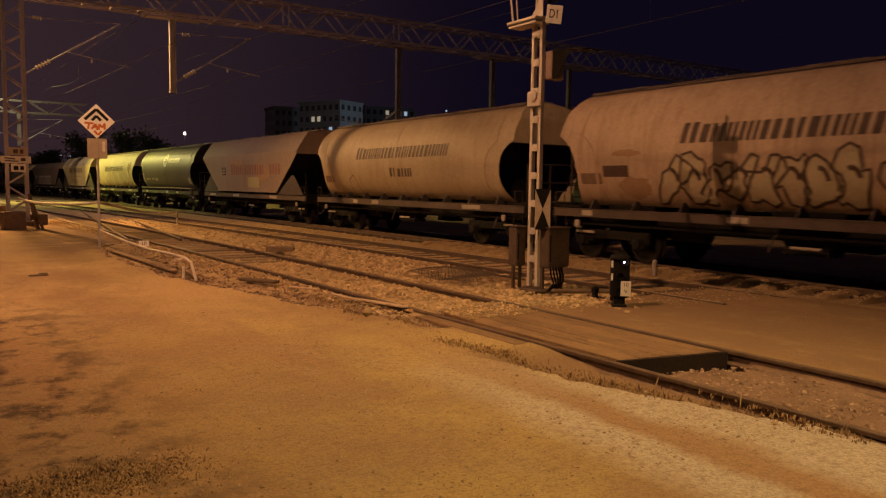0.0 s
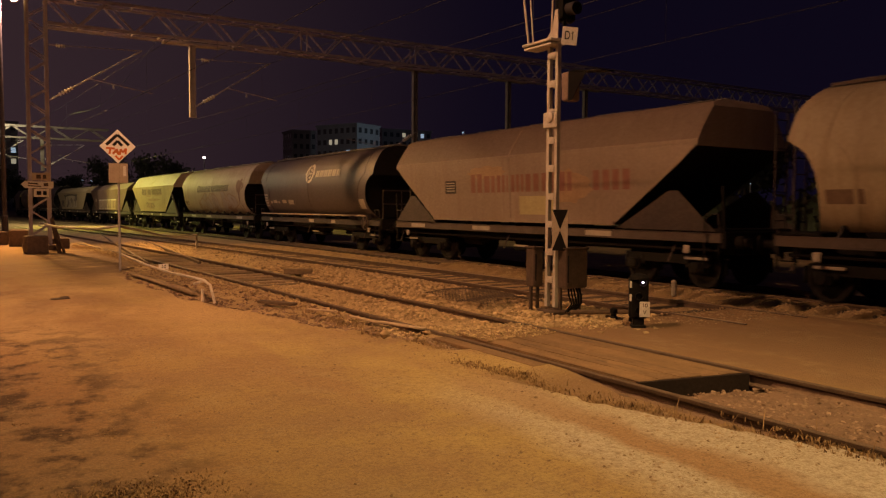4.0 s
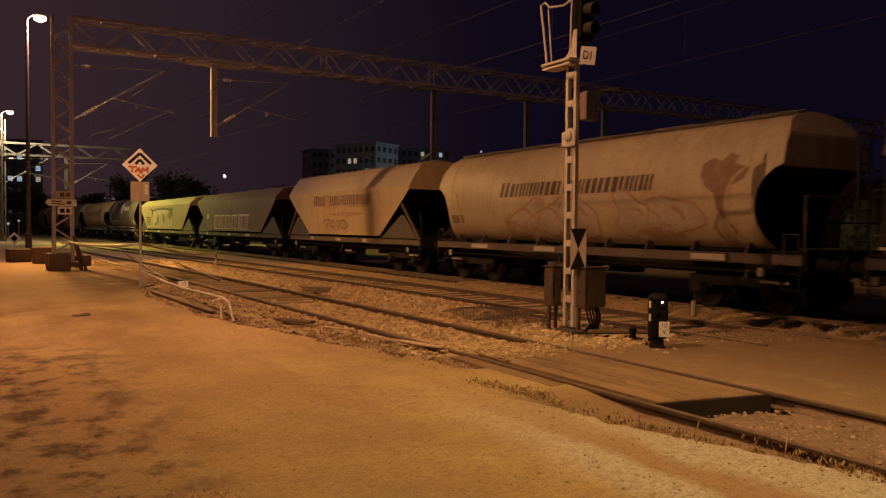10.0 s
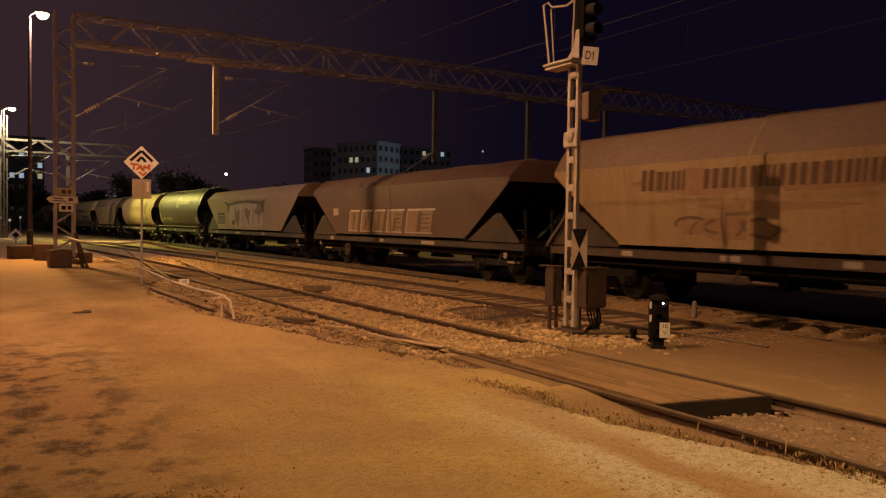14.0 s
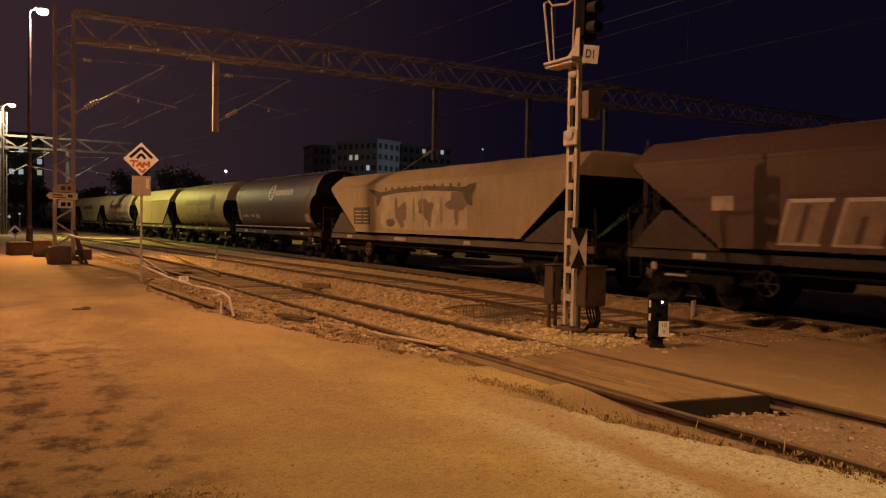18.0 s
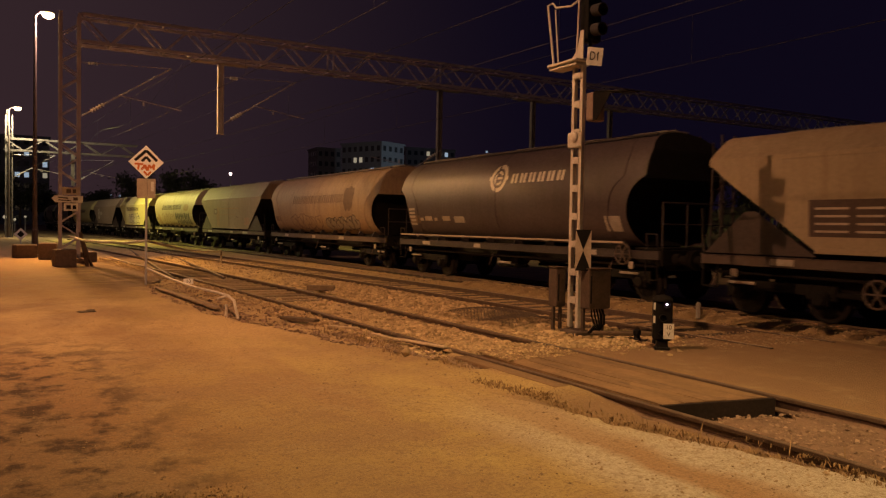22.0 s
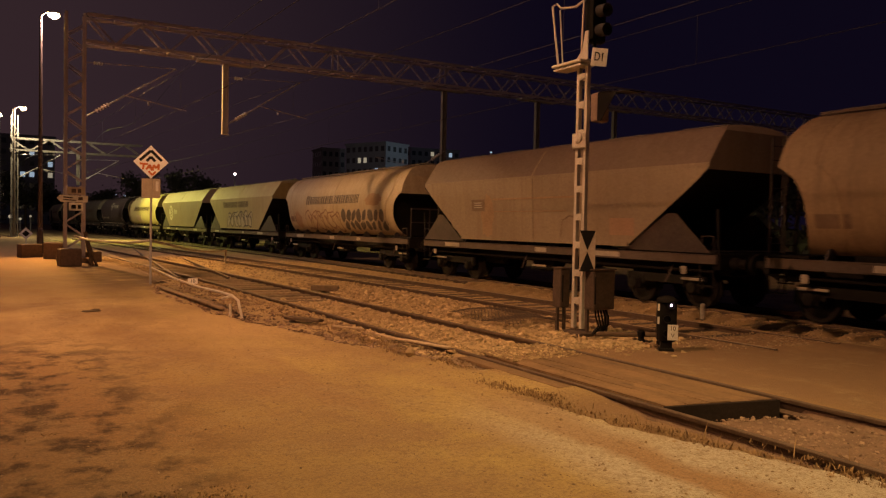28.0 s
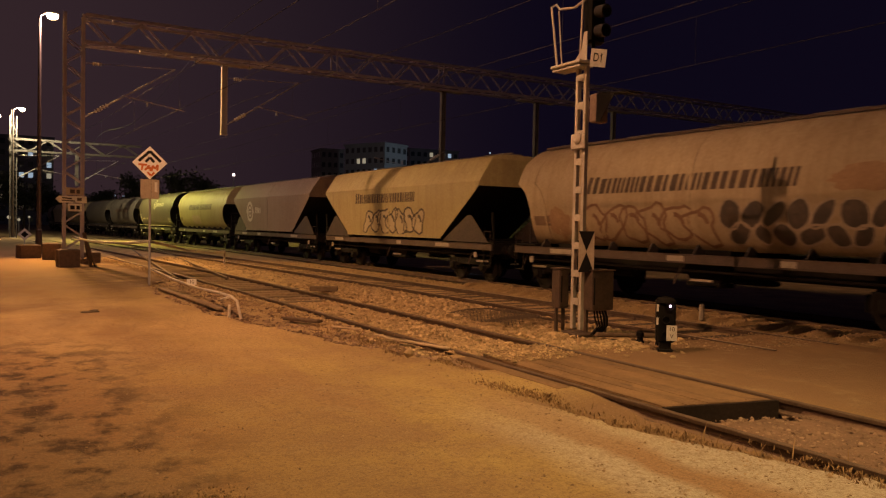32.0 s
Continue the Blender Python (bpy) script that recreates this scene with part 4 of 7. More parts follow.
def diamond_sign():
    s = thing("diamond_sign", "white diamond sign with black chevrons and orange scrawl", "railway sign", 3.40, 21.8, 0)
    part("post", Shape().tube((0, 0, -0.05), (0, 0, 3.5), 0.031, 12), M_GALV, s)
    panel = part("panel", Shape().box(0, 0, 0, 0.68, 0.02, 0.68, bevel=0.01), M_SIGN, s, "white diamond panel")
    panel.matrix_basis = Matrix.Translation((-0.02, -0.06, 3.28)) @ Matrix.Rotation(radians(-8), 4, "Z") @ Matrix.Rotation(radians(45), 4, "Y") @ Matrix.Scale(0.92, 4)
    for k, (r, w) in enumerate(((0.325, 0.08), (0.125, 0.075))):
        # an upright chevron: two slanting legs that meet at the top
        for sx in (-1, 1):
            zc = 0.04
            leg = part("chevron", Shape().bar((0, -0.016 - 0.002 * (sx > 0), zc + r * 0.9), (sx * r * 0.92, -0.016 - 0.002 * (sx > 0), zc - 0.02 * k), 0.006, w), M_BLACK, panel, "black chevron leg")
            leg.matrix_basis = Matrix.Rotation(radians(-45), 4, "Y")
    for pts in ([(-0.24, -0.06), (-0.06, -0.07)], [(-0.15, -0.06), (-0.17, -0.20)], [(-0.10, -0.20), (-0.02, -0.08), (0.02, -0.22)], [(-0.07, -0.15), (0.03, -0.15)], [(0.04, -0.22), (0.06, -0.08), (0.11, -0.16), (0.17, -0.06), (0.16, -0.20)], [(-0.05, -0.24), (0.03, -0.33), (0.10, -0.24)]):
        for a, b in zip(pts, pts[1:]):
            sp = part("spray_stroke", Shape().bar((a[0] * 1.28, -0.0135, a[1] * 1.2 + 0.02), (b[0] * 1.28, -0.0135, b[1] * 1.2 + 0.02), 0.004, 0.055), M_ORANGE, panel, "orange sprayed stroke")
            sp.matrix_basis = Matrix.Rotation(radians(-45), 4, "Y")
    for x, w in ((-0.115, 0.27), (0.125, 0.20)):
        part("lower_plate", Shape().box(x, -0.055, 2.58, w, 0.016, 0.52, bevel=0.006), M_PLATE, s, "faded brown plate")
    part("plate_mark", Shape().box(0.14, -0.066, 2.64, 0.07, 0.004, 0.26), M_WHITE, s)


diamond_sign()

# ---- bent tube barrier and clutter by the siding ----
tube1 = thing("tube_barrier", "bent scuffed white tube barrier by the sign", "barrier", group="tube barriers")
part("rail", Shape().path([(2.3, 32.4, 1.08), (2.55, 29.0, 1.00), (2.88, 26.5, 1.02), (3.16, 23.8, 1.08), (3.40, 21.9, 1.18), (4.2, 23.4, 1.02), (5.2, 25.9, 0.80), (6.5, 29.0, 0.62), (8.05, 32.5, 0.52), (8.06, 32.57, 0.40), (8.06, 32.6, -0.05)], 0.038), M_TUBE, tube1)
tube2 = thing("tube_barrier", "low fallen white tube beside the siding rail", "barrier", group="tube barriers")
part("rail", Shape().path([(3.42, 21.7, 0.45), (3.7, 20.0, 0.28), (3.92, 18.2, 0.20), (3.85, 15.9, 0.28), (3.66, 14.2, 0.36)], 0.029), M_TUBE, tube2)
tube3 = thing("tube_barrier", "short bent white tube end on a post", "barrier", group="tube barriers")
part("rail", Shape().path([(3.50, 14.35, 0.30), (3.62, 14.12, 0.37), (3.70, 14.0, 0.30), (3.76, 13.9, -0.05)], 0.027), M_TUBE, tube3)
part("post", Shape().tube((3.60, 14.15, -0.05), (3.60, 14.15, 0.22), 0.025), M_TUBE, tube3)
plate10 = thing("track_plate", "small white plate lettered 10 beside the siding", "sign plate", 4.38, 21.2, -0.01, -8)
part("stake", Shape().box(0, 0, 0.1, 0.04, 0.03, 0.24), M_GALV, plate10)
pl = part("plate", Shape().box(0, -0.03, 0.13, 0.25, 0.012, 0.15, bevel=0.004), M_SIGN, plate10)
lt = part("letters", text_shape("10", 0.13, 0.002), M_BLACK, pl)
lt.location = (0, -0.040, 0.13)


def concrete_block(x, y, sx, sy, sz, rz, label, mat=M_BLOCK):
    b = thing("concrete_block", label, "concrete block", x, y, -0.02, rz, group="concrete blocks")
    s = Shape().box(0, 0, sz / 2, sx, sy, sz, bevel=min(sx, sy, sz) * 0.06)
    part("block", s, mat, b)
    return b


concrete_block(2.05, 31.2, 0.72, 0.62, 0.66, 8, "rough brown concrete block at the portal's foot")
concrete_block(1.78, 36.6, 0.7, 0.7, 0.74, -6, "grimy concrete block behind the portal")
concrete_block(0.95, 38.2, 0.85, 0.8, 0.62, 12, "low concrete block by the lamp post")
concrete_block(2.95, 34.3, 0.9, 0.8, 0.45, 4, "concrete footing beside the portal mast")
concrete_block(7.3, 19.0, 0.72, 0.24, 0.13, -28, "short brown sleeper stub lying on the rubble", M_SLEEPER)
concrete_block(2.37, 33.5, 1.2, 1.1, 0.22, 0, "square concrete footing of the portal mast")
strut = thing("leaning_strut", "dark leaning steel strut at the portal", "strut", 2.75, 31.2, 0)
part("bar", Shape().bar((0.05, -0.2, 0), (-0.16, 0.2, 1.25), 0.12, 0.05), M_RAIL, strut)
part("bar", Shape().bar((0.22, -0.1, 0), (-0.05, 0.3, 0.9), 0.08, 0.05), M_RAIL, strut)
for zc, w, h, m, lab in ((2.82, 0.62, 0.30, M_PLATE, "faded red-brown plate"), (2.20, 0.50, 0.30, M_WHITE, "white plate with dark marks")):
    b = thing("mast_plate", lab + " on the portal mast", "sign plate", 2.40, 33.12, zc, -3, group="plates on the portal mast")
    part("plate", Shape().box(0, 0, 0, w, 0.012, h, bevel=0.005), m, b)
    for mx, mw in ((-0.08, 0.16), (0.12, 0.12)):
        part("dark_mark", Shape().box(mx, -0.009, 0, mw, 0.004, h * 0.5), M_BLACK if m is M_WHITE else M_LETTER, b)
arrow = thing("arrow_board", "white arrow board with scrawled marks on the portal mast", "sign plate", 2.30, 33.10, 2.52, -3, group="plates on the portal mast")
part("board", Shape().add([(x, y, z) for y in (0, -0.012) for x, z in ((-0.58, 0), (-0.44, 0.15), (-0.44, 0.12), (0.52, 0.12), (0.52, -0.14), (-0.44, -0.14), (-0.44, -0.15))], [(0, 1, 2, 3, 4, 5, 6), (13, 12, 11, 10, 9, 8, 7)] + [(i, (i + 1) % 7, 7 + (i + 1) % 7, 7 + i) for i in range(7)]), M_WHITE, arrow)
for sh in (Shape().bar((-0.35, -0.016, 0.05), (0.0, -0.016, 0.02), 0.004, 0.05), Shape().bar((-0.35, -0.016, -0.05), (0.1, -0.016, -0.07), 0.004, 0.04), Shape().box(0.26, -0.016, 0, 0.16, 0.004, 0.12)):
    part("dark_mark", sh, M_LETTER, arrow)
flag = thing("shunting_board", "small white diamond board low by the lamp post", "sign plate", 1.15, 55.0, 0, 0)
part("stake", Shape().box(0, 0, 0.35, 0.06, 0.05, 0.8), M_GALV, flag)
dia = part("panel", Shape().box(0, 0, 0, 0.55, 0.02, 0.55), M_WHITE, flag)
dia.matrix_basis = Matrix.Translation((0, -0.04, 0.75)) @ Matrix.Rotation(radians(45), 4, "Y")
part("dark_centre", Shape().box(0, -0.014, 0, 0.3, 0.01, 0.3), M_BLACK, dia)

for x, y, l, rz in ((4.6, 13.0, 0.8, 30),):
    p = thing("loose_plank", "splintered old board lying by the siding", "plank", x, y, 0.03, rz, group="loose planks")
    part("board", Shape().box(0, 0, 0, 0.16, l, 0.05, bevel=0.012), M_TIMBER, p)
for x, y, l, rz, wd in ((5.17, 9.78, 1.35, 14.5, 0.085), (5.04, 10.35, 0.8, 11, 0.06), (4.86, 11.6, 0.6, 32, 0.05)):
    p = thing("pale_board", "pale broken strip of board along the siding rail", "plank", x, y, 0.045, rz, group="loose planks")
    part("board", Shape().box(0, 0, 0, wd, l, 0.03, bevel=0.008), M_SLEEPER_PALE, p)
beam = thing("fallen_beam", "long brown timber beam lying along the siding", "plank", 3.58, 17.8, 0.05, 2.8, group="loose planks")
part("board", Shape().box(0, 0, -0.02, 0.13, 5.2, 0.06, bevel=0.015), M_SLEEPER, beam)
ball = thing("round_stone", "round pale stone beside the siding rail", "stone", 4.74, 9.15, 0.03)
part("stone", Shape().lathe((0, 0, -0.08), (0, 0, 1), [(0, 0.02), (0.03, 0.055), (0.07, 0.065), (0.10, 0.045), (0.12, 0.02)], 12), M_STONE, ball, smooth=True)
can = thing("flattened_litter", "dark flattened scrap lying on the drive", "litter", 1.39, 15.5, 0.02, 20)
part("scrap", Shape().box(0, 0, 0.008, 0.30, 0.16, 0.03, bevel=0.012).box(0.10, 0.06, 0.02, 0.14, 0.10, 0.035, 25, bevel=0.012), M_TIMBER, can)
net = thing("rubble_netting", "crumpled wire netting over the rubble", "netting")
ns = Shape()


def net_z(a, b):
    return 0.06 + 0.10 * math.sin(a * 3.1) + 0.03 * math.sin(b * 9 + 3 * a)


for d in (-1, 1):
    for k in range(-18, 19):
        run = [(a, k / 18 + d * a * 1.0 + (0.0 if d > 0 else 1.0)) for a in (i / 10 for i in range(11))]
        run = [(a, b) for a, b in run if -0.02 <= b <= 1.02]
        if len(run) > 1:
            ns.path([(7.45 + 1.3 * a, 10.6 + 2.2 * b, net_z(a, b)) for a, b in run], 0.0065, 4)
part("wire_mesh", ns, M_NET, net)

# ---- stones, grit and weeds ----


def strewn(name, label, me, mat):
    me.materials.append(mat)
    tagged(new(name, me), label, "gravel" if "weed" not in name and "grass" not in name else "weeds", kind="stuff")


def on(x, y):
    return (x, y, earth(x, y))


strewn("siding_rubble", "pale rubble between and beside the siding rails", rough_stones(14000, lambda r: on(siding_x(y := 8.9 + 24 * r.random() ** 1.5) + 5.0 + 2.3 * r.random(), y), 0.006, 0.06, 11), M_STONE)
strewn("bank_rubble", "pale broken rubble banked against the middle track", rough_stones(20000, lambda r: on(siding_x(y := 8.6 + 13 * r.random() ** 1.4) + 7.1 + 2.3 * r.random(), y), 0.008, 0.078, 12), M_STONE)
strewn("track_ballast", "dusty ballast along the main and middle tracks", rough_stones(15000, lambda r: on(middle_x(y := 7.5 + 30 * r.random() ** 1.2) + 9.2 + 5.2 * r.random(), y), 0.010, 0.034, 13), M_BALLAST)
strewn("far_ballast", "dusty stones along the far part of the siding", rough_stones(7000, lambda r: on(siding_x(y := 17 + 22 * r.random()) + 4.9 + 4.6 * r.random(), y), 0.014, 0.05, 18), M_BALLAST)
strewn("signal_rubble", "pale stones heaped round the feet of the signals", rough_stones(1500, lambda r: on(8.15 + 0.42 * r.normal(), 8.75 + 0.33 * r.normal()), 0.010, 0.05, 28), M_STONE)
strewn("shoulder_rubble", "broken rubble and clods along the worn edge of the drive", rough_stones(5200, lambda r: on(shoulder(y := 8.0 + 15 * r.random() ** 1.3) + (5.35 + siding_x(y) - shoulder(y)) * r.random() ** 1.3 - 0.04, y), 0.006, 0.05, 26), M_PIT)
strewn("deck_rubble", "rubble spilt over the far end of the crossing boards", rough_stones(1300, lambda r: (5.58 + 1.22 * r.random(), 8.95 - 1.0 * r.random() ** 1.4, 0.035), 0.005, 0.036, 27), M_STONE)
strewn("pit_rubble", "rubble in the sunken bed between the rails", rough_stones(2600, lambda r: on(5.6 + 1.26 * r.random(), 1.8 + 3.35 * r.random()), 0.005, 0.036, 14), M_PIT)


def crest(x):
    """The height of the ballast shoulder beside the main track."""
    t = max(0.0, min(1.0, (x - 12.35) / 0.55))
    return -0.15 + 0.115 * t * t * (3 - 2 * t)


def crib(r):
    """A place between two sleepers of the main track, where the ballast is heaped."""
    y = 0.9 + 0.6 * r.integers(0, 34) + 0.10 * max(-1.5, min(1.5, r.normal()))
    x = 12.35 + 1.30 * r.random()
    return (x, y, crest(x) - 0.01)


def ballast_heaps():
    """Low heaps of ballast between the sleeper ends, each with an uneven top."""
    shape = Shape()
    for k in range(34):
        y0, v = 0.9 + 0.6 * k, []
        for i in range(9):
            x = 12.35 + 1.32 * i / 8
            for j in range(7):
                t = (j - 3) / 3
                side = 0.185 + 0.03 * noise.noise((x * 5, y0, 2.0))
                v.append((x, y0 + side * t, crest(x) - 0.10 * abs(t) ** 3 + 0.018 * noise.noise((x * 9, (y0 + side * t) * 9, 1.0))))
        shape.add(v, [(i * 7 + j, i * 7 + j + 1, i * 7 + j + 8, i * 7 + j + 7) for i in range(8) for j in range(6)])
    return shape.mesh("ballast_heap", True)


strewn("ballast_heap", "heaped dusty ballast between the sleeper ends", ballast_heaps(), M_BED)
strewn("near_ballast", "ballast heaped between the sleepers of the main track", rough_stones(7000, crib, 0.010, 0.032, 15), M_STONE)
strewn("loose_grit", "small stones scattered over the drive", rough_stones(9000, lambda r: on(-0.4 + 5.6 * r.random(), 3.2 + 17 * r.random() ** 1.7), 0.004, 0.014, 16), M_GRIT)
strewn("edge_grit", "coarse grit along the edge of the siding", rough_stones(1300, lambda r: on(siding_x(y := 3.0 + 18 * r.random()) + 4.3 + 1.1 * r.random() ** 0.6, y), 0.005, 0.02, 17), M_GRIT)
CLUMPS = [(0.3, 10.4, 0.55), (-0.1, 9.2, 0.6), (0.55, 8.4, 0.35), (0.1, 7.2, 0.5), (0.35, 6.9, 0.3), (-0.3, 8.0, 0.6), (0.85, 6.2, 0.12), (0.75, 9.4, 0.2)]
strewn("weed_patch", "dark low weeds on the drive", tufts(70, lambda r: (lambda c: on(c[0] + c[2] * r.normal() * 0.55, c[1] + c[2] * r.normal() * 0.7))(CLUMPS[r.integers(len(CLUMPS))]), 0.012, 21), M_WEED)
strewn("weed_clump", "dark weeds at the edge of the drive", tufts(620, lambda r: on(0.72 + 0.30 * r.normal(), 4.62 + 0.16 * r.normal()), 0.018, 22, 6), M_GRASS)
RAIL_CLUMPS = [(4.82, 9.55), (4.92, 8.30), (4.66, 6.8), (4.75, 6.25), (4.76, 5.75), (4.98, 5.25), (5.1, 4.85), (5.22, 4.45), (5.3, 4.0), (5.36, 3.5), (5.42, 3.1), (4.8, 10.6)]
strewn("rail_weeds", "clumps of dry grass along the near rail of the siding", tufts(700, lambda r: (lambda c: on(c[0] + 0.07 * r.normal(), c[1] + 0.24 * r.normal()))(RAIL_CLUMPS[r.integers(len(RAIL_CLUMPS))]), 0.035, 23, 8), M_GRASS)
strewn("stalk_weeds", "thin dry stalks standing along the siding rail", tufts(34, lambda r: (lambda c: on(c[0] + 0.10 * r.normal(), c[1] + 0.3 * r.normal()))(RAIL_CLUMPS[r.integers(3, len(RAIL_CLUMPS))]), 0.15, 25, 2), M_GRASS)
strewn("far_weeds", "dry weeds along the far part of the siding", tufts(500, lambda r: on(siding_x(y := 9 + 28 * r.random()) + 4.6 + 0.7 * r.random(), y), 0.06, 24, 6), M_WEED)

# ---- background: blocks of flats, trees and far lamps ----


def block_of_flats(name, label, x0, y0, wide, deep, high, rows, cols, mat, rz, lit, seed, gable=-1):
    b = thing(name, label, "apartment building", x0, y0, 0, rz, group="blocks of flats")
    part("wall", Shape().box(wide / 2, deep / 2, high / 2, wide, deep, high), mat, b)
    part("roof", Shape().box(wide / 2, deep / 2, high + 0.25, wide + 0.6, deep + 0.6, 0.5), mat, b)
    rng = random.Random(seed)
    storey = high / rows
    w = wide / cols
    frame_me = Shape().box(0, 0, 0, w * 0.52 + 0.2, 0.14, storey * 0.46 + 0.2).mesh("window_frame")
    pane_me = Shape().box(0, -0.09, 0, w * 0.52, 0.06, storey * 0.46).mesh("pane")
    lit_me, cool_me = pane_me.copy(), pane_me.copy()
    for me, m in ((frame_me, mat), (pane_me, M_PANE), (lit_me, M_LIT), (cool_me, M_LIT_COOL)):
        me.materials.append(m)
    for r in range(rows):
        for c in range(cols):
            fr = part("window", frame_me, None, b)
            fr.location = (w * (c + 0.5), -0.02, storey * (r + 0.55))
            kind = lit.get((r, c))
            part("pane", lit_me if kind == 1 else cool_me if kind == 2 else pane_me, None, fr)
    for r in range(1, rows):
        part("floor_band", Shape().box(wide / 2, -0.03, storey * r, wide, 0.12, 0.18), mat, b)
    side_n = 4
    for r in range(rows):
        for c in range(side_n):
            fr = part("window", frame_me, None, b)
            fr.matrix_basis = pose(-0.02 if gable < 0 else wide + 0.02, deep * (c + 0.5) / side_n, storey * (r + 0.55), 0, 0, 90 * gable)
            part("pane", pane_me, None, fr)
    return b


block_of_flats("apartment_block", "grey block of flats with a few lit windows behind the train", 82.3, 199.8, 14.5, 9.5, 23.6, 8, 7, M_FACADE, -65.6, {(6, 2): 1, (6, 3): 1, (5, 5): 2}, 1, 1)
block_of_flats("apartment_block", "dark block of flats with dim windows", 83.6, 222.0, 7.5, 10, 24.5, 8, 4, M_FACADE_D, -4, {}, 2)
block_of_flats("apartment_block", "dark brown block of flats beyond the train", 118.0, 230, 18.0, 12, 27.5, 9, 8, M_FACADE_D, -6, {(8, 3): 1, (8, 5): 1, (8, 6): 2}, 3)
block_of_flats("apartment_block", "dark tower block with pale lit windows beyond the portal", -4.0, 260, 17.0, 12, 25.9, 8, 7, M_FACADE_D, 0, {(6, 4): 2, (4, 3): 2, (4, 4): 2, (5, 6): 2, (4, 6): 1}, 4)


def tree_mesh(seed, high):
    rng = np.random.default_rng(seed)
    tr = Shape().lathe((0, 0, 0), (0.02, 0.01, 1), [(0, 0.28), (0.4, 0.22), (high * 0.45, 0.15), (high * 0.8, 0.05)], 10)
    crown_v, crown_f = [], []
    for _ in range(9):
        a, up = rng.random() * 6.283, high * (0.32 + 0.4 * rng.random())
        r = high * (0.16 + 0.17 * rng.random())
        tip = Vector((r * math.cos(a), r * math.sin(a), up + high * (0.1 + 0.2 * rng.random())))
        tr.tube((0, 0, up), tip, 0.07, 6, 0.02)
        for _ in range(300):
            c = tip + Vector(rng.normal(size=3) * high * np.array([0.085, 0.085, 0.075]))
            n = len(crown_v)
            d1, d2 = Vector(rng.normal(size=3)).normalized() * 0.26, Vector(rng.normal(size=3)).normalized() * 0.18
            crown_v += [c - d1, c + d2, c + d1, c - d2]
            crown_f.append((n, n + 1, n + 2, n + 3))
    me = bpy.data.meshes.new("crown")
    me.from_pydata([tuple(p) for p in crown_v], [], crown_f)
    return tr, me


def tree(seed, high, x, y):
    t = thing("tree", "dark leafy tree beyond the tracks", "tree", x, y, -0.2, group="trees")
    tr, crown = tree_mesh(seed, high)
    part("trunk", tr, M_BARK, t)
    part("crown", crown, M_LEAF, t)
    return t


first = tree(31, 9.6, 26.0, 125.0)
second = tree(32, 7.4, 32.0, 130.0)
for k, (x, y) in enumerate(((38, 134), (20, 138), (45, 140), (29, 142), (14, 150), (52, 146), (8.0, 165), (3, 150), (-3, 140), (-7, 155), (60, 150), (68, 158))):
    copy_thing(first if k % 2 else second, pose(x, y, -0.2, 0, 0, 47 * k))


def hedge():
    """A long bank of bushes added past the tracks, to keep the train's gaps dark."""
    rng = np.random.default_rng(77)
    ys = np.arange(-30, 96, 2.0)
    tops = [2.6 + 1.3 * noise.noise((y * 0.21, 0.0, 4.0)) + 0.8 * noise.noise((y * 0.7, 2.0, 4.0)) for y in ys]
    v, f = [], []
    for y, top in zip(ys, tops):
        x = 36.0 + 0.06 * max(y, 0.0)
        v += [(x - 2.2, y, -0.25), (x - 1.3, y, top * 0.62), (x, y, top), (x + 1.4, y, top * 0.6), (x + 2.2, y, -0.25)]
    for j in range(len(ys) - 1):
        f += [(5 * j + i, 5 * j + i + 1, 5 * j + i + 6, 5 * j + i + 5) for i in range(4)]
    for _ in range(9000):
        y = -30 + 124 * rng.random()
        top = float(np.interp(y, ys, tops))
        t = rng.random()
        c = Vector((36.0 + 0.06 * max(y, 0.0) - 1.9 * (1 - t) + 0.4 * rng.normal(), y, top * (0.15 + 0.95 * t) + 0.25 * rng.normal()))
        a, b = Vector(rng.normal(size=3)).normalized() * 0.22, Vector(rng.normal(size=3)).normalized() * 0.15
        n = len(v)
        v += [tuple(c - a), tuple(c + b), tuple(c + a), tuple(c - b)]
        f.append((n, n + 1, n + 2, n + 3))
    me = bpy.data.meshes.new("bank_bushes")
    me.from_pydata([tuple(map(float, p)) for p in v], [], f)
    me.materials.append(M_LEAF)
    tagged(new("bank_bushes", me), "added dark bushes beyond the tracks, a backdrop in the wagon gaps", "bushes", kind="stuff")


hedge()
# a dark row of trees behind the tracks
for k, (x, y) in enumerate(((60, 72), (66, 62), (72, 54), (78, 46), (84, 37), (88, 28), (64, 80), (70, 68), (79, 58), (90, 44), (92, 20), (57, 84), (75, 76), (86, 52), (95, 34))):
    copy_thing(second if k % 2 else first, pose(x, y, -0.2, 0, 0, 61 * k + 20))


def far_lamp(x, y, z, size, mat, label):
    l = thing("far_lamp", label, "street lamp", x, y, 0, group="far lamps")
    part("pole", Shape().tube((0, 0, 0), (0, 0, z), 0.09, 8, 0.06), M_GALV, l)
    part("lamp_glass", Shape().lathe((0, 0, z - size), (0, 0, 1), [(0, size * 0.3), (size * 0.5, size), (size * 1.5, size), (size * 2, size * 0.3)], 12), mat, l, "small glowing lamp")


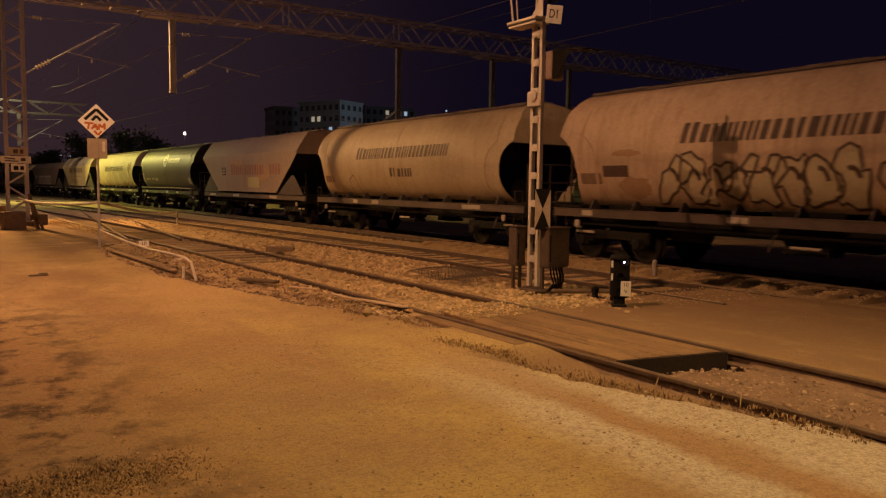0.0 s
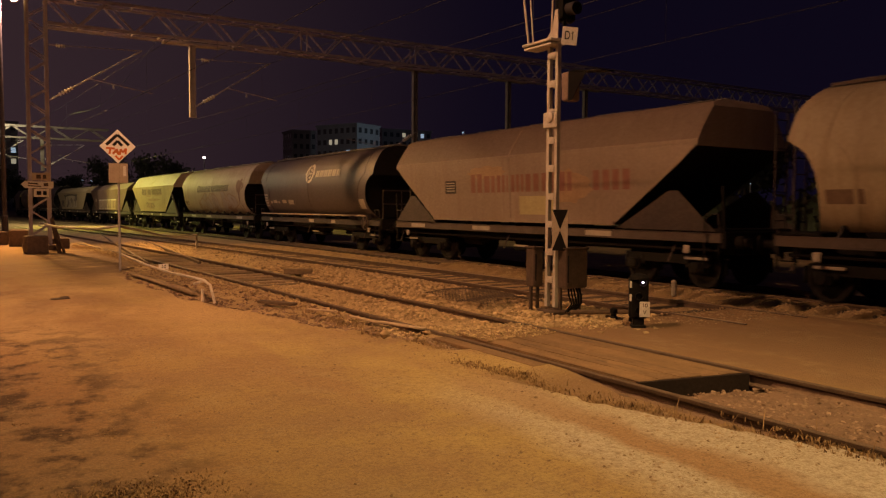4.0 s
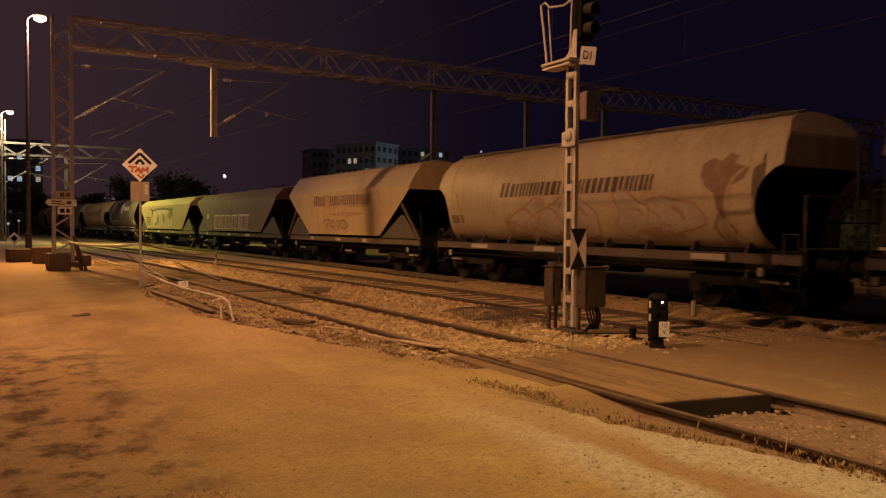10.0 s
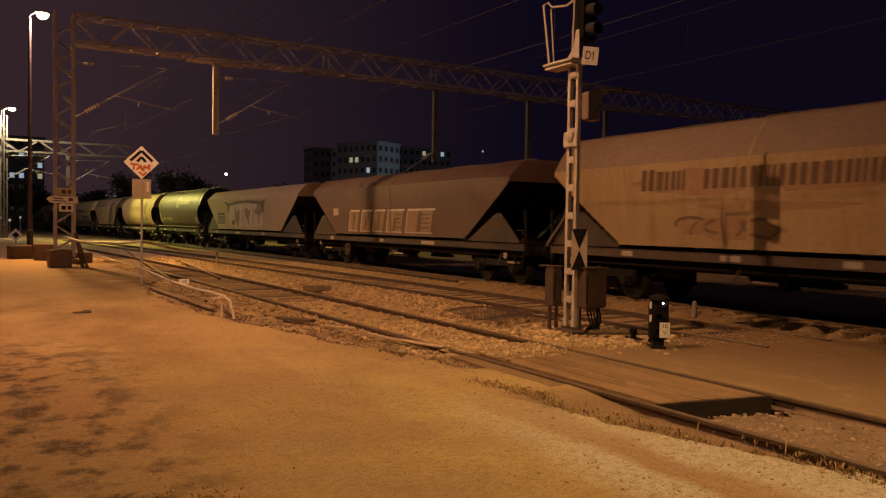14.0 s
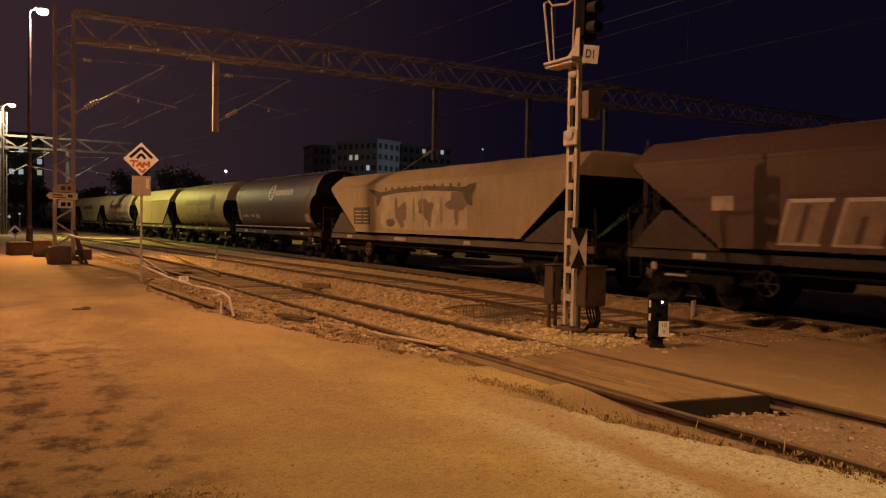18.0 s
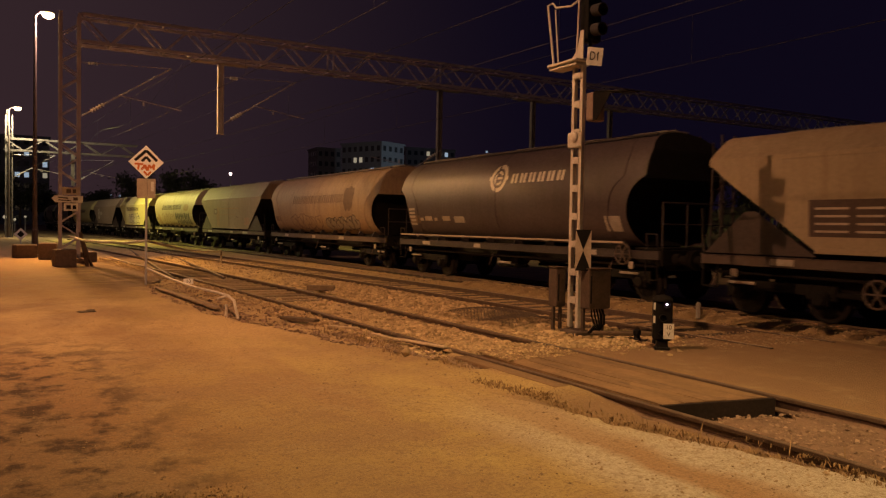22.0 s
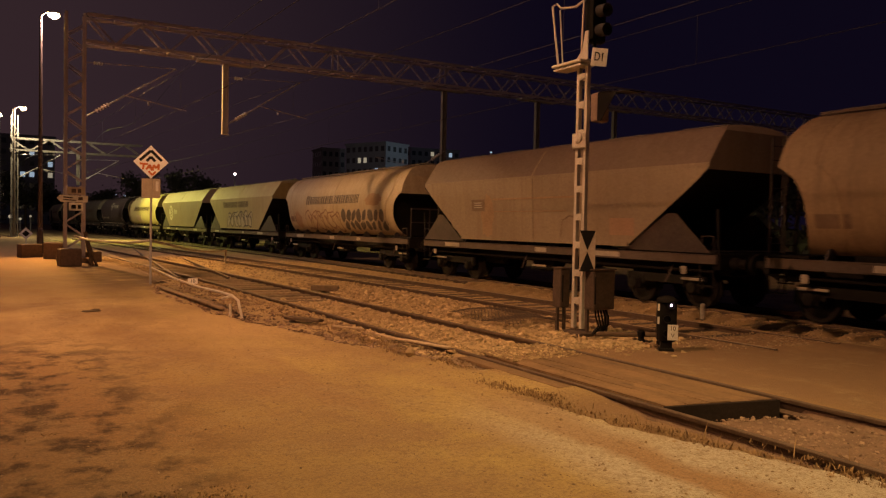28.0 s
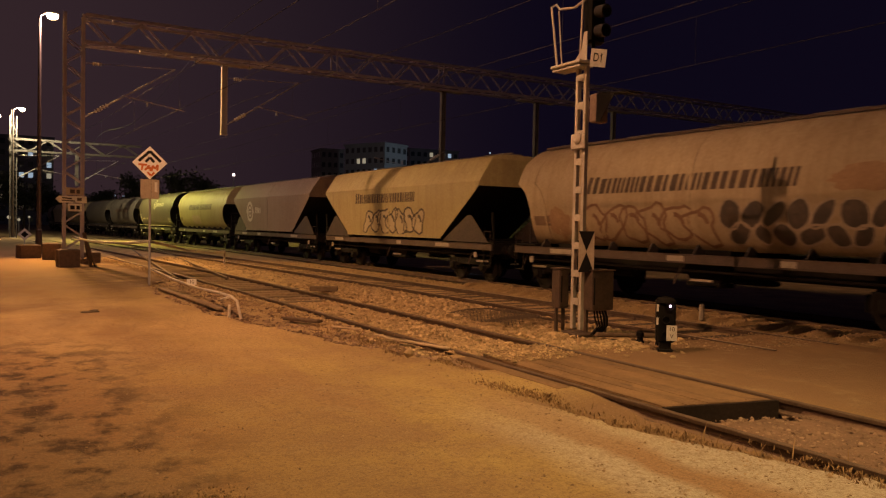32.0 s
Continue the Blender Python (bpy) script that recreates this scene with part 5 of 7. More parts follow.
far_lamp(31.0, 120.0, 9.2, 0.19, M_FARLAMP, "distant pinkish street lamp over the trees")
far_lamp(25.1, 200.0, 7.6, 0.22, M_LIT_COOL, "distant cool white lamp on a post")
far_lamp(23.2, 200.0, 7.6, 0.26, M_LIT_COOL, "distant cool white lamp on a post")
far_lamp(97.9, 150.0, 19.1, 0.22, M_LIT_COOL, "distant cool lamp above the train")
far_lamp(-0.6, 112.0, 14.6, 0.25, M_HEAD2, "distant warm yard lamp")
for x, y, z, s in ((1.8, 120.0, 1.6, 0.18), (3.1, 122.0, 2.0, 0.15), (0.6, 118.0, 1.9, 0.24), (7.8, 150.0, 2.6, 0.2)):
    far_lamp(x, y, z, s, M_LIT, "low lit lamp at the far end of the yard")
# made-up lamp post to go with the light added before the flats
far_lamp(88.0, 172.0, 9.0, 0.16, M_LIT_COOL, "added street lamp in front of the flats, out of sight")
far_lamp(60.0, 47.0, 3.4, 0.07, M_LIT_COOL, "small cool lamp among the trees")
far_lamp(62.0, 46.0, 4.1, 0.06, M_LIT_COOL, "small cool lamp among the trees")

# ---- the grain train ----
ROUND_Z = [1.32, 1.45, 1.65, 1.9, 2.2, 2.6, 3.0, 3.35, 3.62, 3.82, 3.95, 4.03, 4.08, 4.10]
ROUND_X = [0.98, 1.14, 1.30, 1.42, 1.49, 1.52, 1.47, 1.36, 1.20, 1.02, 0.82, 0.60, 0.30, 0.0]
EDGED_Z = [1.35, 1.7, 2.2, 2.7, 3.10, 3.20, 3.5, 3.92, 4.02, 4.08, 4.10]
EDGED_X = [1.42, 1.44, 1.46, 1.48, 1.50, 1.49, 1.31, 1.02, 0.92, 0.5, 0.0]


def paint(name, base, other, stain, rough=0.62, stain_at=0.60):
    m = surface(name, base, other, 0.55, 14, 0.9, rough, 0.0, (1, 0.5, 0.35), 0.12, 0.006, stain, 0.5, stain_at)
    # rain streaks that run down the side, and dust thrown up along its foot
    nt = m.node_tree
    b = nt.nodes["Principled BSDF"]
    old = b.inputs["Base Color"].links[0].from_socket
    co = nt.nodes.new("ShaderNodeTexCoord").outputs["Object"]
    streak = ramp(nt, noise_node(nt, co, 3.0, 6, 0.7, (1.0, 1.5, 0.10)), 0.48, 0.70, 0.0, 0.55)
    col = mixed(nt, streak, old, stain)
    pale = ramp(nt, noise_node(nt, co, 2.2, 5, 0.7, (1.0, 1.2, 0.16)), 0.56, 0.74, 0.0, 0.4)
    col = mixed(nt, pale, col, tuple(min(0.9, c * 1.18) for c in base))
    nt.links.new(col, b.inputs["Base Color"])
    return m


P_BEIGE = paint("dusty_beige_paint", (0.290, 0.220, 0.172), (0.225, 0.162, 0.122), (0.20, 0.13, 0.095))
P_SAND = paint("sand_paint", (0.45, 0.37, 0.255), (0.35, 0.275, 0.18), (0.24, 0.17, 0.10))
P_CREAM = paint("cream_paint", (0.43, 0.375, 0.19), (0.36, 0.295, 0.145), (0.24, 0.17, 0.09))
P_ROSE = paint("rosy_beige_paint", (0.50, 0.385, 0.29), (0.39, 0.285, 0.205), (0.22, 0.13, 0.09))
P_BROWN = paint("red_brown_paint", (0.115, 0.067, 0.060), (0.082, 0.046, 0.041), (0.11, 0.07, 0.05))
P_RUST = paint("rusty_brown_paint", (0.33, 0.235, 0.145), (0.245, 0.165, 0.10), (0.135, 0.083, 0.055), stain_at=0.56)
P_OCHRE = paint("rusty_ochre_paint", (0.43, 0.325, 0.180), (0.34, 0.24, 0.13), (0.21, 0.13, 0.07), stain_at=0.55)
P_GREY = paint("dark_grey_paint", (0.086, 0.065, 0.070), (0.067, 0.050, 0.050), (0.045, 0.034, 0.032), 0.52, 0.62)
P_GREY.node_tree.nodes["Principled BSDF"].inputs["Specular IOR Level"].default_value = 0.4
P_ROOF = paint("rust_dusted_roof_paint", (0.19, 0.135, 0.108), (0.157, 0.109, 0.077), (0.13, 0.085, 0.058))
P_STRAW = paint("straw_paint", (0.37, 0.292, 0.190), (0.295, 0.222, 0.143), (0.21, 0.145, 0.085))
P_TAN = paint("tan_paint", (0.30, 0.232, 0.163), (0.235, 0.172, 0.117), (0.19, 0.125, 0.075))
M_GUSSET = surface("brown_end_plate", (0.060, 0.041, 0.036), (0.034, 0.024, 0.021), 2, 20, 0.8, 0.7)
M_GHOST = surface("thin_grey_spray", (0.43, 0.365, 0.30), (0.30, 0.245, 0.19), 1.5, 16, 0.9, 0.75)
M_FADED_RED = surface("faded_red_lettering", (0.22, 0.088, 0.066), (0.27, 0.125, 0.092), 3, 25, 0.9, 0.7)
M_BLOCK_FILL = surface("brownish_thin_spray", (0.31, 0.225, 0.172), (0.185, 0.125, 0.098), 1.6, 18, 0.9, 0.7)
M_DIRTY_WHITE = surface("dirty_white_spray", (0.46, 0.38, 0.31), (0.33, 0.25, 0.19), 1.4, 18, 0.9, 0.7)
M_PLUM = surface("plum_grey_spray", (0.145, 0.104, 0.102), (0.22, 0.165, 0.145), 1.6, 18, 0.9, 0.7)
M_GREYSPRAY = surface("grey_spray", (0.22, 0.19, 0.16), (0.30, 0.25, 0.19), 3, 20, 0.8, 0.7)
M_PALE = surface("pale_spray", (0.50, 0.44, 0.31), (0.40, 0.34, 0.23), 2, 20, 0.8, 0.7)
M_SALMON = surface("salmon_paint", (0.36, 0.22, 0.15), (0.30, 0.19, 0.12), 2, 20, 0.8, 0.7)
P_OLD = paint("grimy_grey_paint", (0.20, 0.18, 0.15), (0.14, 0.12, 0.10), (0.08, 0.06, 0.05))


def smooth_line(a, b, n):
    """A dense smooth curve through the points (a, b), as two lists."""
    pts = [Vector((p, q, 0)) for p, q in zip(a, b)]
    out = []
    for i in range(len(pts) - 1):
        p0, p1, p2, p3 = pts[max(i - 1, 0)], pts[i], pts[i + 1], pts[min(i + 2, len(pts) - 1)]
        for k in range(n):
            t = k / n
            out.append(p1 + (p2 - p0) * (t * 0.5) + (p0 * 2 - p1 * 5 + p2 * 4 - p3) * (t * t * 0.5) + (p1 * 3 - p0 - p2 * 3 + p3) * (t ** 3 * 0.5))
    out.append(pts[-1])
    return [p.x for p in out], [p.y for p in out]


ROUND_Z, ROUND_X = smooth_line(ROUND_Z, ROUND_X, 3)


class Hopper:
    """The outer form of a wagon's hopper: half width and both ends by height."""

    def __init__(self, kind, length, low=False):
        self.kind, self.length = kind, length
        self.zs, self.xs = (EDGED_Z, EDGED_X) if kind == "edged" else (ROUND_Z, ROUND_X)
        self.top = 4.10
        if low:
            self.zs = [z if z < 3.3 else 3.2 + (z - 3.2) * 0.60 for z in EDGED_Z]
            self.top = self.zs[-1]
        self.front = 1.15 if kind == "edged" else 0.95
        self.rear = 0.92

    def x(self, z):
        return float(np.interp(z, self.zs, self.xs))

    def inset(self, z):
        if self.kind == "edged":
            return max(0.0, 3.05 - z) * 1.45 + max(0.0, z - (self.top - 0.15)) * 0.8
        if z > 2.93:
            return float(np.interp(z, (2.93, 3.6, 4.1), (0.0, 0.06, 0.34)))
        return 0.64 * math.sqrt(max(0.0, 1 - ((z - 2.03) / 0.90) ** 2))

    def y_front(self, z):
        return -self.length / 2 + self.front + self.inset(z)

    def y_rear(self, z):
        return self.length / 2 - self.rear - self.inset(z)

    def shell(self, z0=0.0, z1=9.0):
        s = Shape()
        rows = [(z, x) for z, x in zip(self.zs, self.xs) if z0 <= z <= z1]
        n = len(rows)
        cols = 9
        for side in (-1, 1):
            v = []
            for z, x in rows:
                a, b = self.y_front(z), self.y_rear(z)
                v += [(side * x, a + (b - a) * c / (cols - 1), z) for c in range(cols)]
            s.add(v, [(j * cols + i, j * cols + i + 1, j * cols + cols + i + 1, j * cols + cols + i) for j in range(n - 1) for i in range(cols - 1)])
        return s

    def wall(self, end, z0, z1, recess=False):
        """An end wall across the hopper between two heights; a recessed one slopes in under the upper panel."""
        s, v = Shape(), []
        zs = [z0] + [z for z in self.zs if z0 < z < z1] + [z1]
        for z in zs:
            y = self.y_front(z) if end < 0 else self.y_rear(z)
            if recess:
                y -= end * (0.10 + (z1 - z) * 0.25)
            x = self.x(z) - (0.015 if recess else 0.0)
            v += [(-x, y, z), (x, y, z)]
        return s.add(v, [(2 * j, 2 * j + 1, 2 * j + 3, 2 * j + 2) for j in range(len(zs) - 1)])

    def at(self, u, z, off=0.008):
        """A place on the near side: u metres ahead of the wagon's middle."""
        return (-(self.x(z) + off), -u, z)

    def stroke(self, s, pts, w, off=0.008):
        dense = []
        for (u0, z0), (u1, z1) in zip(pts, pts[1:]):
            k = max(1, int(math.hypot(u1 - u0, z1 - z0) / 0.14))
            dense += [(u0 + (u1 - u0) * i / k, z0 + (z1 - z0) * i / k) for i in range(k)]
        dense.append(pts[-1])
        v = []
        for i, (u, z) in enumerate(dense):
            a, b = dense[max(i - 1, 0)], dense[min(i + 1, len(dense) - 1)]
            d = math.hypot(b[0] - a[0], b[1] - a[1]) or 1.0
            nu, nz = -(b[1] - a[1]) / d * w / 2, (b[0] - a[0]) / d * w / 2
            v += [self.at(u + nu, z + nz, off), self.at(u - nu, z - nz, off)]
        s.add(v, [(2 * i, 2 * i + 1, 2 * i + 3, 2 * i + 2) for i in range(len(dense) - 1)])

    def blob(self, s, ring, off=0.006):
        """A filled outline."""
        cu, cz = sum(p[0] for p in ring) / len(ring), sum(p[1] for p in ring) / len(ring)
        v = [self.at(cu, cz, off)]
        for t in (0.35, 0.7, 1.0):
            v += [self.at(cu + (u - cu) * t, cz + (z - cz) * t, off) for u, z in ring]
        n = len(ring)
        f = [(0, 1 + i, 1 + (i + 1) % n) for i in range(n)]
        for r in range(2):
            f += [(1 + r * n + i, 1 + r * n + (i + 1) % n, 1 + r * n + n + (i + 1) % n, 1 + r * n + n + i) for i in range(n)]
        s.add(v, f)


def bubble(u, z, w, h, rng, n=16, wild=1.0):
    """The outline of a sprayed bubble form."""
    p = [rng.uniform(-0.16, 0.16) * wild for _ in range(4)]
    ring = []
    for i in range(n):
        a = 2 * math.pi * i / n
        c, s = math.cos(a), math.sin(a)
        r = 1 / max(abs(c) ** 3 + abs(s) ** 3, 0.2) ** (1 / 3) * (1 + p[0] * math.sin(2 * a) + p[1] * math.cos(3 * a) + p[2] * math.sin(5 * a) * 0.6)
        ring.append((u + w / 2 * c * r * 0.9 + 0.18 * h * s, z + h / 2 * s * r))
    return ring


def slab(hop, s, u0, u1, z0, z1, slant=0.0, off=0.007):
    """A painted bar between two heights that leans with them."""
    v, rows = [], 5
    for j in range(rows):
        z = z0 + (z1 - z0) * j / (rows - 1)
        lean = slant * (z - z0)
        v += [hop.at(u0 + lean, z, off), hop.at(u1 + lean, z, off)]
    s.add(v, [(2 * j, 2 * j + 1, 2 * j + 3, 2 * j + 2) for j in range(rows - 1)])


def word(wagon, hop, u0, z0, count, pitch, high, mat, slant=0.18, gaps=()):
    """A painted name as a row of plain slanted bars."""
    for k in range(count):
        if k in gaps:
            continue
        h = high * (1.0 if k else 1.14)
        for a, b in (((0.0, 0.32), (0.50, 0.84)), ((0.0, 0.24), (0.36, 0.56), (0.68, 0.86)), ((0.04, 0.44), (0.58, 0.82)))[(k * 2 + k // 3) % 3]:
            s = Shape()
            slab(hop, s, u0 + (k + a) * pitch, u0 + (k + b) * pitch, z0, z0 + h, slant)
            part("letter_bar", s, mat, wagon)


def round_word(wagon, hop, u0, z0, count, pitch, high, mat):
    """A bold painted name as a row of plain upright bars."""
    for k in range(count):
        for d in (0.08, 0.50):
            s = Shape()
            slab(hop, s, u0 + (k + d) * pitch, u0 + (k + d + 0.27) * pitch, z0, z0 + high * 0.8)
            part("letter_bar", s, mat, wagon)


def smear(wagon, hop, u, z, w, h, mat, seed, name="rust_smear", label="faint rusty smear", off=0.005):
    """An uneven blot of dirt or paint."""
    s = Shape()
    rng = random.Random(seed)
    lumps = [(rng.uniform(0.82, 1.12), rng.uniform(-0.1, 0.1)) for _ in range(26)]
    ring = [(u + w / 2 * r * math.cos(2 * math.pi * i / 26), min(3.95, max(1.36, z + h / 2 * (r + d) * math.sin(2 * math.pi * i / 26)))) for i, (r, d) in enumerate(lumps)]
    hop.blob(s, ring, off)
    part(name, s, mat, wagon, label)


def graffiti(wagon, hop, u0, u1, z0, z1, count, fill, line, seed, label, width=0.055, inner=True, wild=1.0):
    rng = random.Random(seed)
    pitch = (u1 - u0) / count
    for k in range(count):
        ring = bubble(u0 + (k + 0.5) * pitch, (z0 + z1) / 2 + rng.uniform(-0.05, 0.05), pitch * rng.uniform(1.15, 1.5), (z1 - z0) * rng.uniform(0.8, 1.05), rng, wild=wild)
        ring = [(u, min(max(z, 1.4), 3.9)) for u, z in ring]
        if fill:
            f = Shape()
            hop.blob(f, ring, 0.007 + 0.0006 * k)
            part("graffiti_fill", f, fill, wagon, label)
        l = Shape()
        if fill:
            hop.stroke(l, ring + ring[:1], width, 0.012 + 0.0006 * k)
        else:
            a = rng.randrange(16)
            hop.stroke(l, [ring[(a + i) % 16] for i in range(rng.choice((6, 8, 10)))], width, 0.012 + 0.0006 * k)
        part("graffiti_outline", l, line, wagon, label)
        if not fill:
            l = Shape()
            u, top = u0 + (k + rng.uniform(0.2, 0.8)) * pitch, z1 - rng.uniform(0, 0.2) * (z1 - z0)
            hop.stroke(l, [(u, z0), (u + rng.uniform(-0.1, 0.25) * pitch, (z0 + top) / 2), (u + rng.uniform(-0.2, 0.3) * pitch, top)], width, 0.0125 + 0.0006 * k)
            part("graffiti_stroke", l, line, wagon)
        elif inner:
            l = Shape()
            cu, cz, tilt = u0 + (k + 0.5) * pitch, (z0 + z1) / 2, rng.uniform(-0.4, 0.4)
            hop.stroke(l, [(cu + pitch * 0.28 * math.cos(a) + tilt * 0.1, cz + (z1 - z0) * 0.26 * math.sin(a)) for a in (tilt + 0.35 * j for j in range(6))], width * 1.5, 0.0125 + 0.0006 * k)
            part("graffiti_stroke", l, line, wagon)


def patch(wagon, hop, u, z, w, h, mat, name="painted_patch", label=""):
    s, v, rows, cols = Shape(), [], 6, 3
    for j in range(rows):
        for i in range(cols):
            v.append(hop.at(u - w / 2 + w * i / (cols - 1), z - h / 2 + h * j / (rows - 1), 0.0055))
    s.add(v, [(j * cols + i, j * cols + i + 1, j * cols + cols + i + 1, j * cols + cols + i) for j in range(rows - 1) for i in range(cols - 1)])
    part(name, s, mat, wagon, label)


WHEELS = []


def kept(store={}):
    """Meshes that all wagons share."""
    if store:
        return store
    axle = Shape().tube((-0.95, 0, 0), (0.95, 0, 0), 0.075, 10)
    for sx in (-1, 1):
        axle.lathe((sx * 0.70, 0, 0), (sx, 0, 0), [(0, 0.49), (0.03, 0.49), (0.035, 0.46), (0.13, 0.455), (0.13, 0.39), (0.10, 0.36), (0.09, 0.16), (0.15, 0.14), (0.16, 0.06)], 28)
    frame_ = Shape()
    for sx in (-1, 1):
        frame_.bar((sx * 1.02, -1.2, 0.62), (sx * 1.02, 1.2, 0.62), 0.10, 0.20)
        for sy in (-0.9, 0.9):
            frame_.box(sx * 1.02, sy, 0.46, 0.20, 0.34, 0.30, bevel=0.04)
            frame_.tube((sx * 1.02, sy - 0.24, 0.45), (sx * 1.02, sy - 0.24, 0.70), 0.07, 8)
            frame_.tube((sx * 1.02, sy + 0.24, 0.45), (sx * 1.02, sy + 0.24, 0.70), 0.07, 8)
    frame_.box(0, 0, 0.66, 2.0, 0.34, 0.24, bevel=0.04)
    brake = Shape().box(0, 0, 0.48, 0.10, 0.07, 0.34, bevel=0.02)
    cover = Shape().lathe((0, 0, 0.46), (1, 0, 0), [(0, 0.13), (0.05, 0.13), (0.07, 0.10), (0.075, 0.03)], 14)
    buffer_ = Shape().lathe((0, 0, 0), (0, -1, 0), [(0, 0.14), (0.24, 0.13), (0.24, 0.10), (0.52, 0.10), (0.53, 0.22), (0.57, 0.235), (0.59, 0.20)], 18)
    hook = Shape().bar((0, 0.1, 0), (0, -0.45, 0), 0.07, 0.10).bar((0, -0.4, 0), (0, -0.5, -0.28), 0.06, 0.06).tube((0.25, 0.1, -0.1), (0.25, -0.35, -0.32), 0.03, 8)
    rim = [(0.25 * math.cos(a), 0.25 * math.sin(a)) for a in (2 * math.pi * k / 18 for k in range(19))]
    wheel = Shape().path([(0, a, b) for a, b in rim], 0.022, 6)
    for k in range(3):
        a = math.pi * k / 3
        wheel.bar((0, -0.25 * math.cos(a), -0.25 * math.sin(a)), (0, 0.25 * math.cos(a), 0.25 * math.sin(a)), 0.03)
    chute = Shape()
    for sx in (-1, 1):
        chute.add([(sx * 0.15, -0.75, 1.35), (sx * 1.0, -0.75, 1.35), (sx * 1.0, 0.75, 1.35), (sx * 0.15, 0.75, 1.35), (sx * 0.55, -0.42, 0.62), (sx * 0.95, -0.42, 0.62), (sx * 0.95, 0.42, 0.62), (sx * 0.55, 0.42, 0.62)], [(0, 1, 2, 3), (7, 6, 5, 4), (0, 4, 5, 1), (1, 5, 6, 2), (2, 6, 7, 3), (3, 7, 4, 0)])
        chute.box(sx * 0.78, 0, 0.56, 0.5, 0.95, 0.10, bevel=0.02)
    ladder = Shape()
    for sy in (-0.2, 0.2):
        ladder.bar((0, sy, 0), (0, sy, 2.55), 0.035)
    for k in range(8):
        ladder.bar((0, -0.2, 0.2 + 0.31 * k), (0, 0.2, 0.2 + 0.31 * k), 0.022)
    hatch = Shape().box(0, 0, 0, 0.72, 1.25, 0.07, bevel=0.025).box(0, 0, 0.05, 0.10, 1.1, 0.05)
    handle = Shape().path([(0, -0.16, 0), (-0.02, -0.16, 0.34), (-0.02, 0.16, 0.34), (0, 0.16, 0)], 0.016, 6)
    step = Shape().box(0, 0, 0, 0.05, 0.42, 0.03).bar((0, -0.19, 0), (0, -0.19, 0.5), 0.03).bar((0, 0.19, 0), (0, 0.19, 0.5), 0.03)
    lamp_plate = Shape().box(0, 0, 0, 0.012, 0.16, 0.2, bevel=0.004)
    for name, s, m in (("wheelset", axle, M_WHEEL), ("bogie_frame", frame_, M_UNDER), ("brake_block", brake, M_UNDER), ("axle_cover", cover, M_UNDER), ("buffer", buffer_, M_UNDER), ("coupling", hook, M_UNDER), ("brake_wheel", wheel, M_SOLE), ("discharge_chute", chute, M_UNDER), ("ladder", ladder, M_SOLE_DARK), ("hatch", hatch, None), ("handrail", handle, M_SOLE_DARK), ("step", step, M_UNDER), ("tail_plate", lamp_plate, M_SPLATE)):
        me = s.mesh(name, name in ("wheelset", "buffer"))
        if m:
            me.materials.append(m)
        store[name] = me
    return store


def placed(name, parent, m, label=""):
    ob = part(name, kept()[name], None, parent, label)
    ob.matrix_basis = m
    return ob


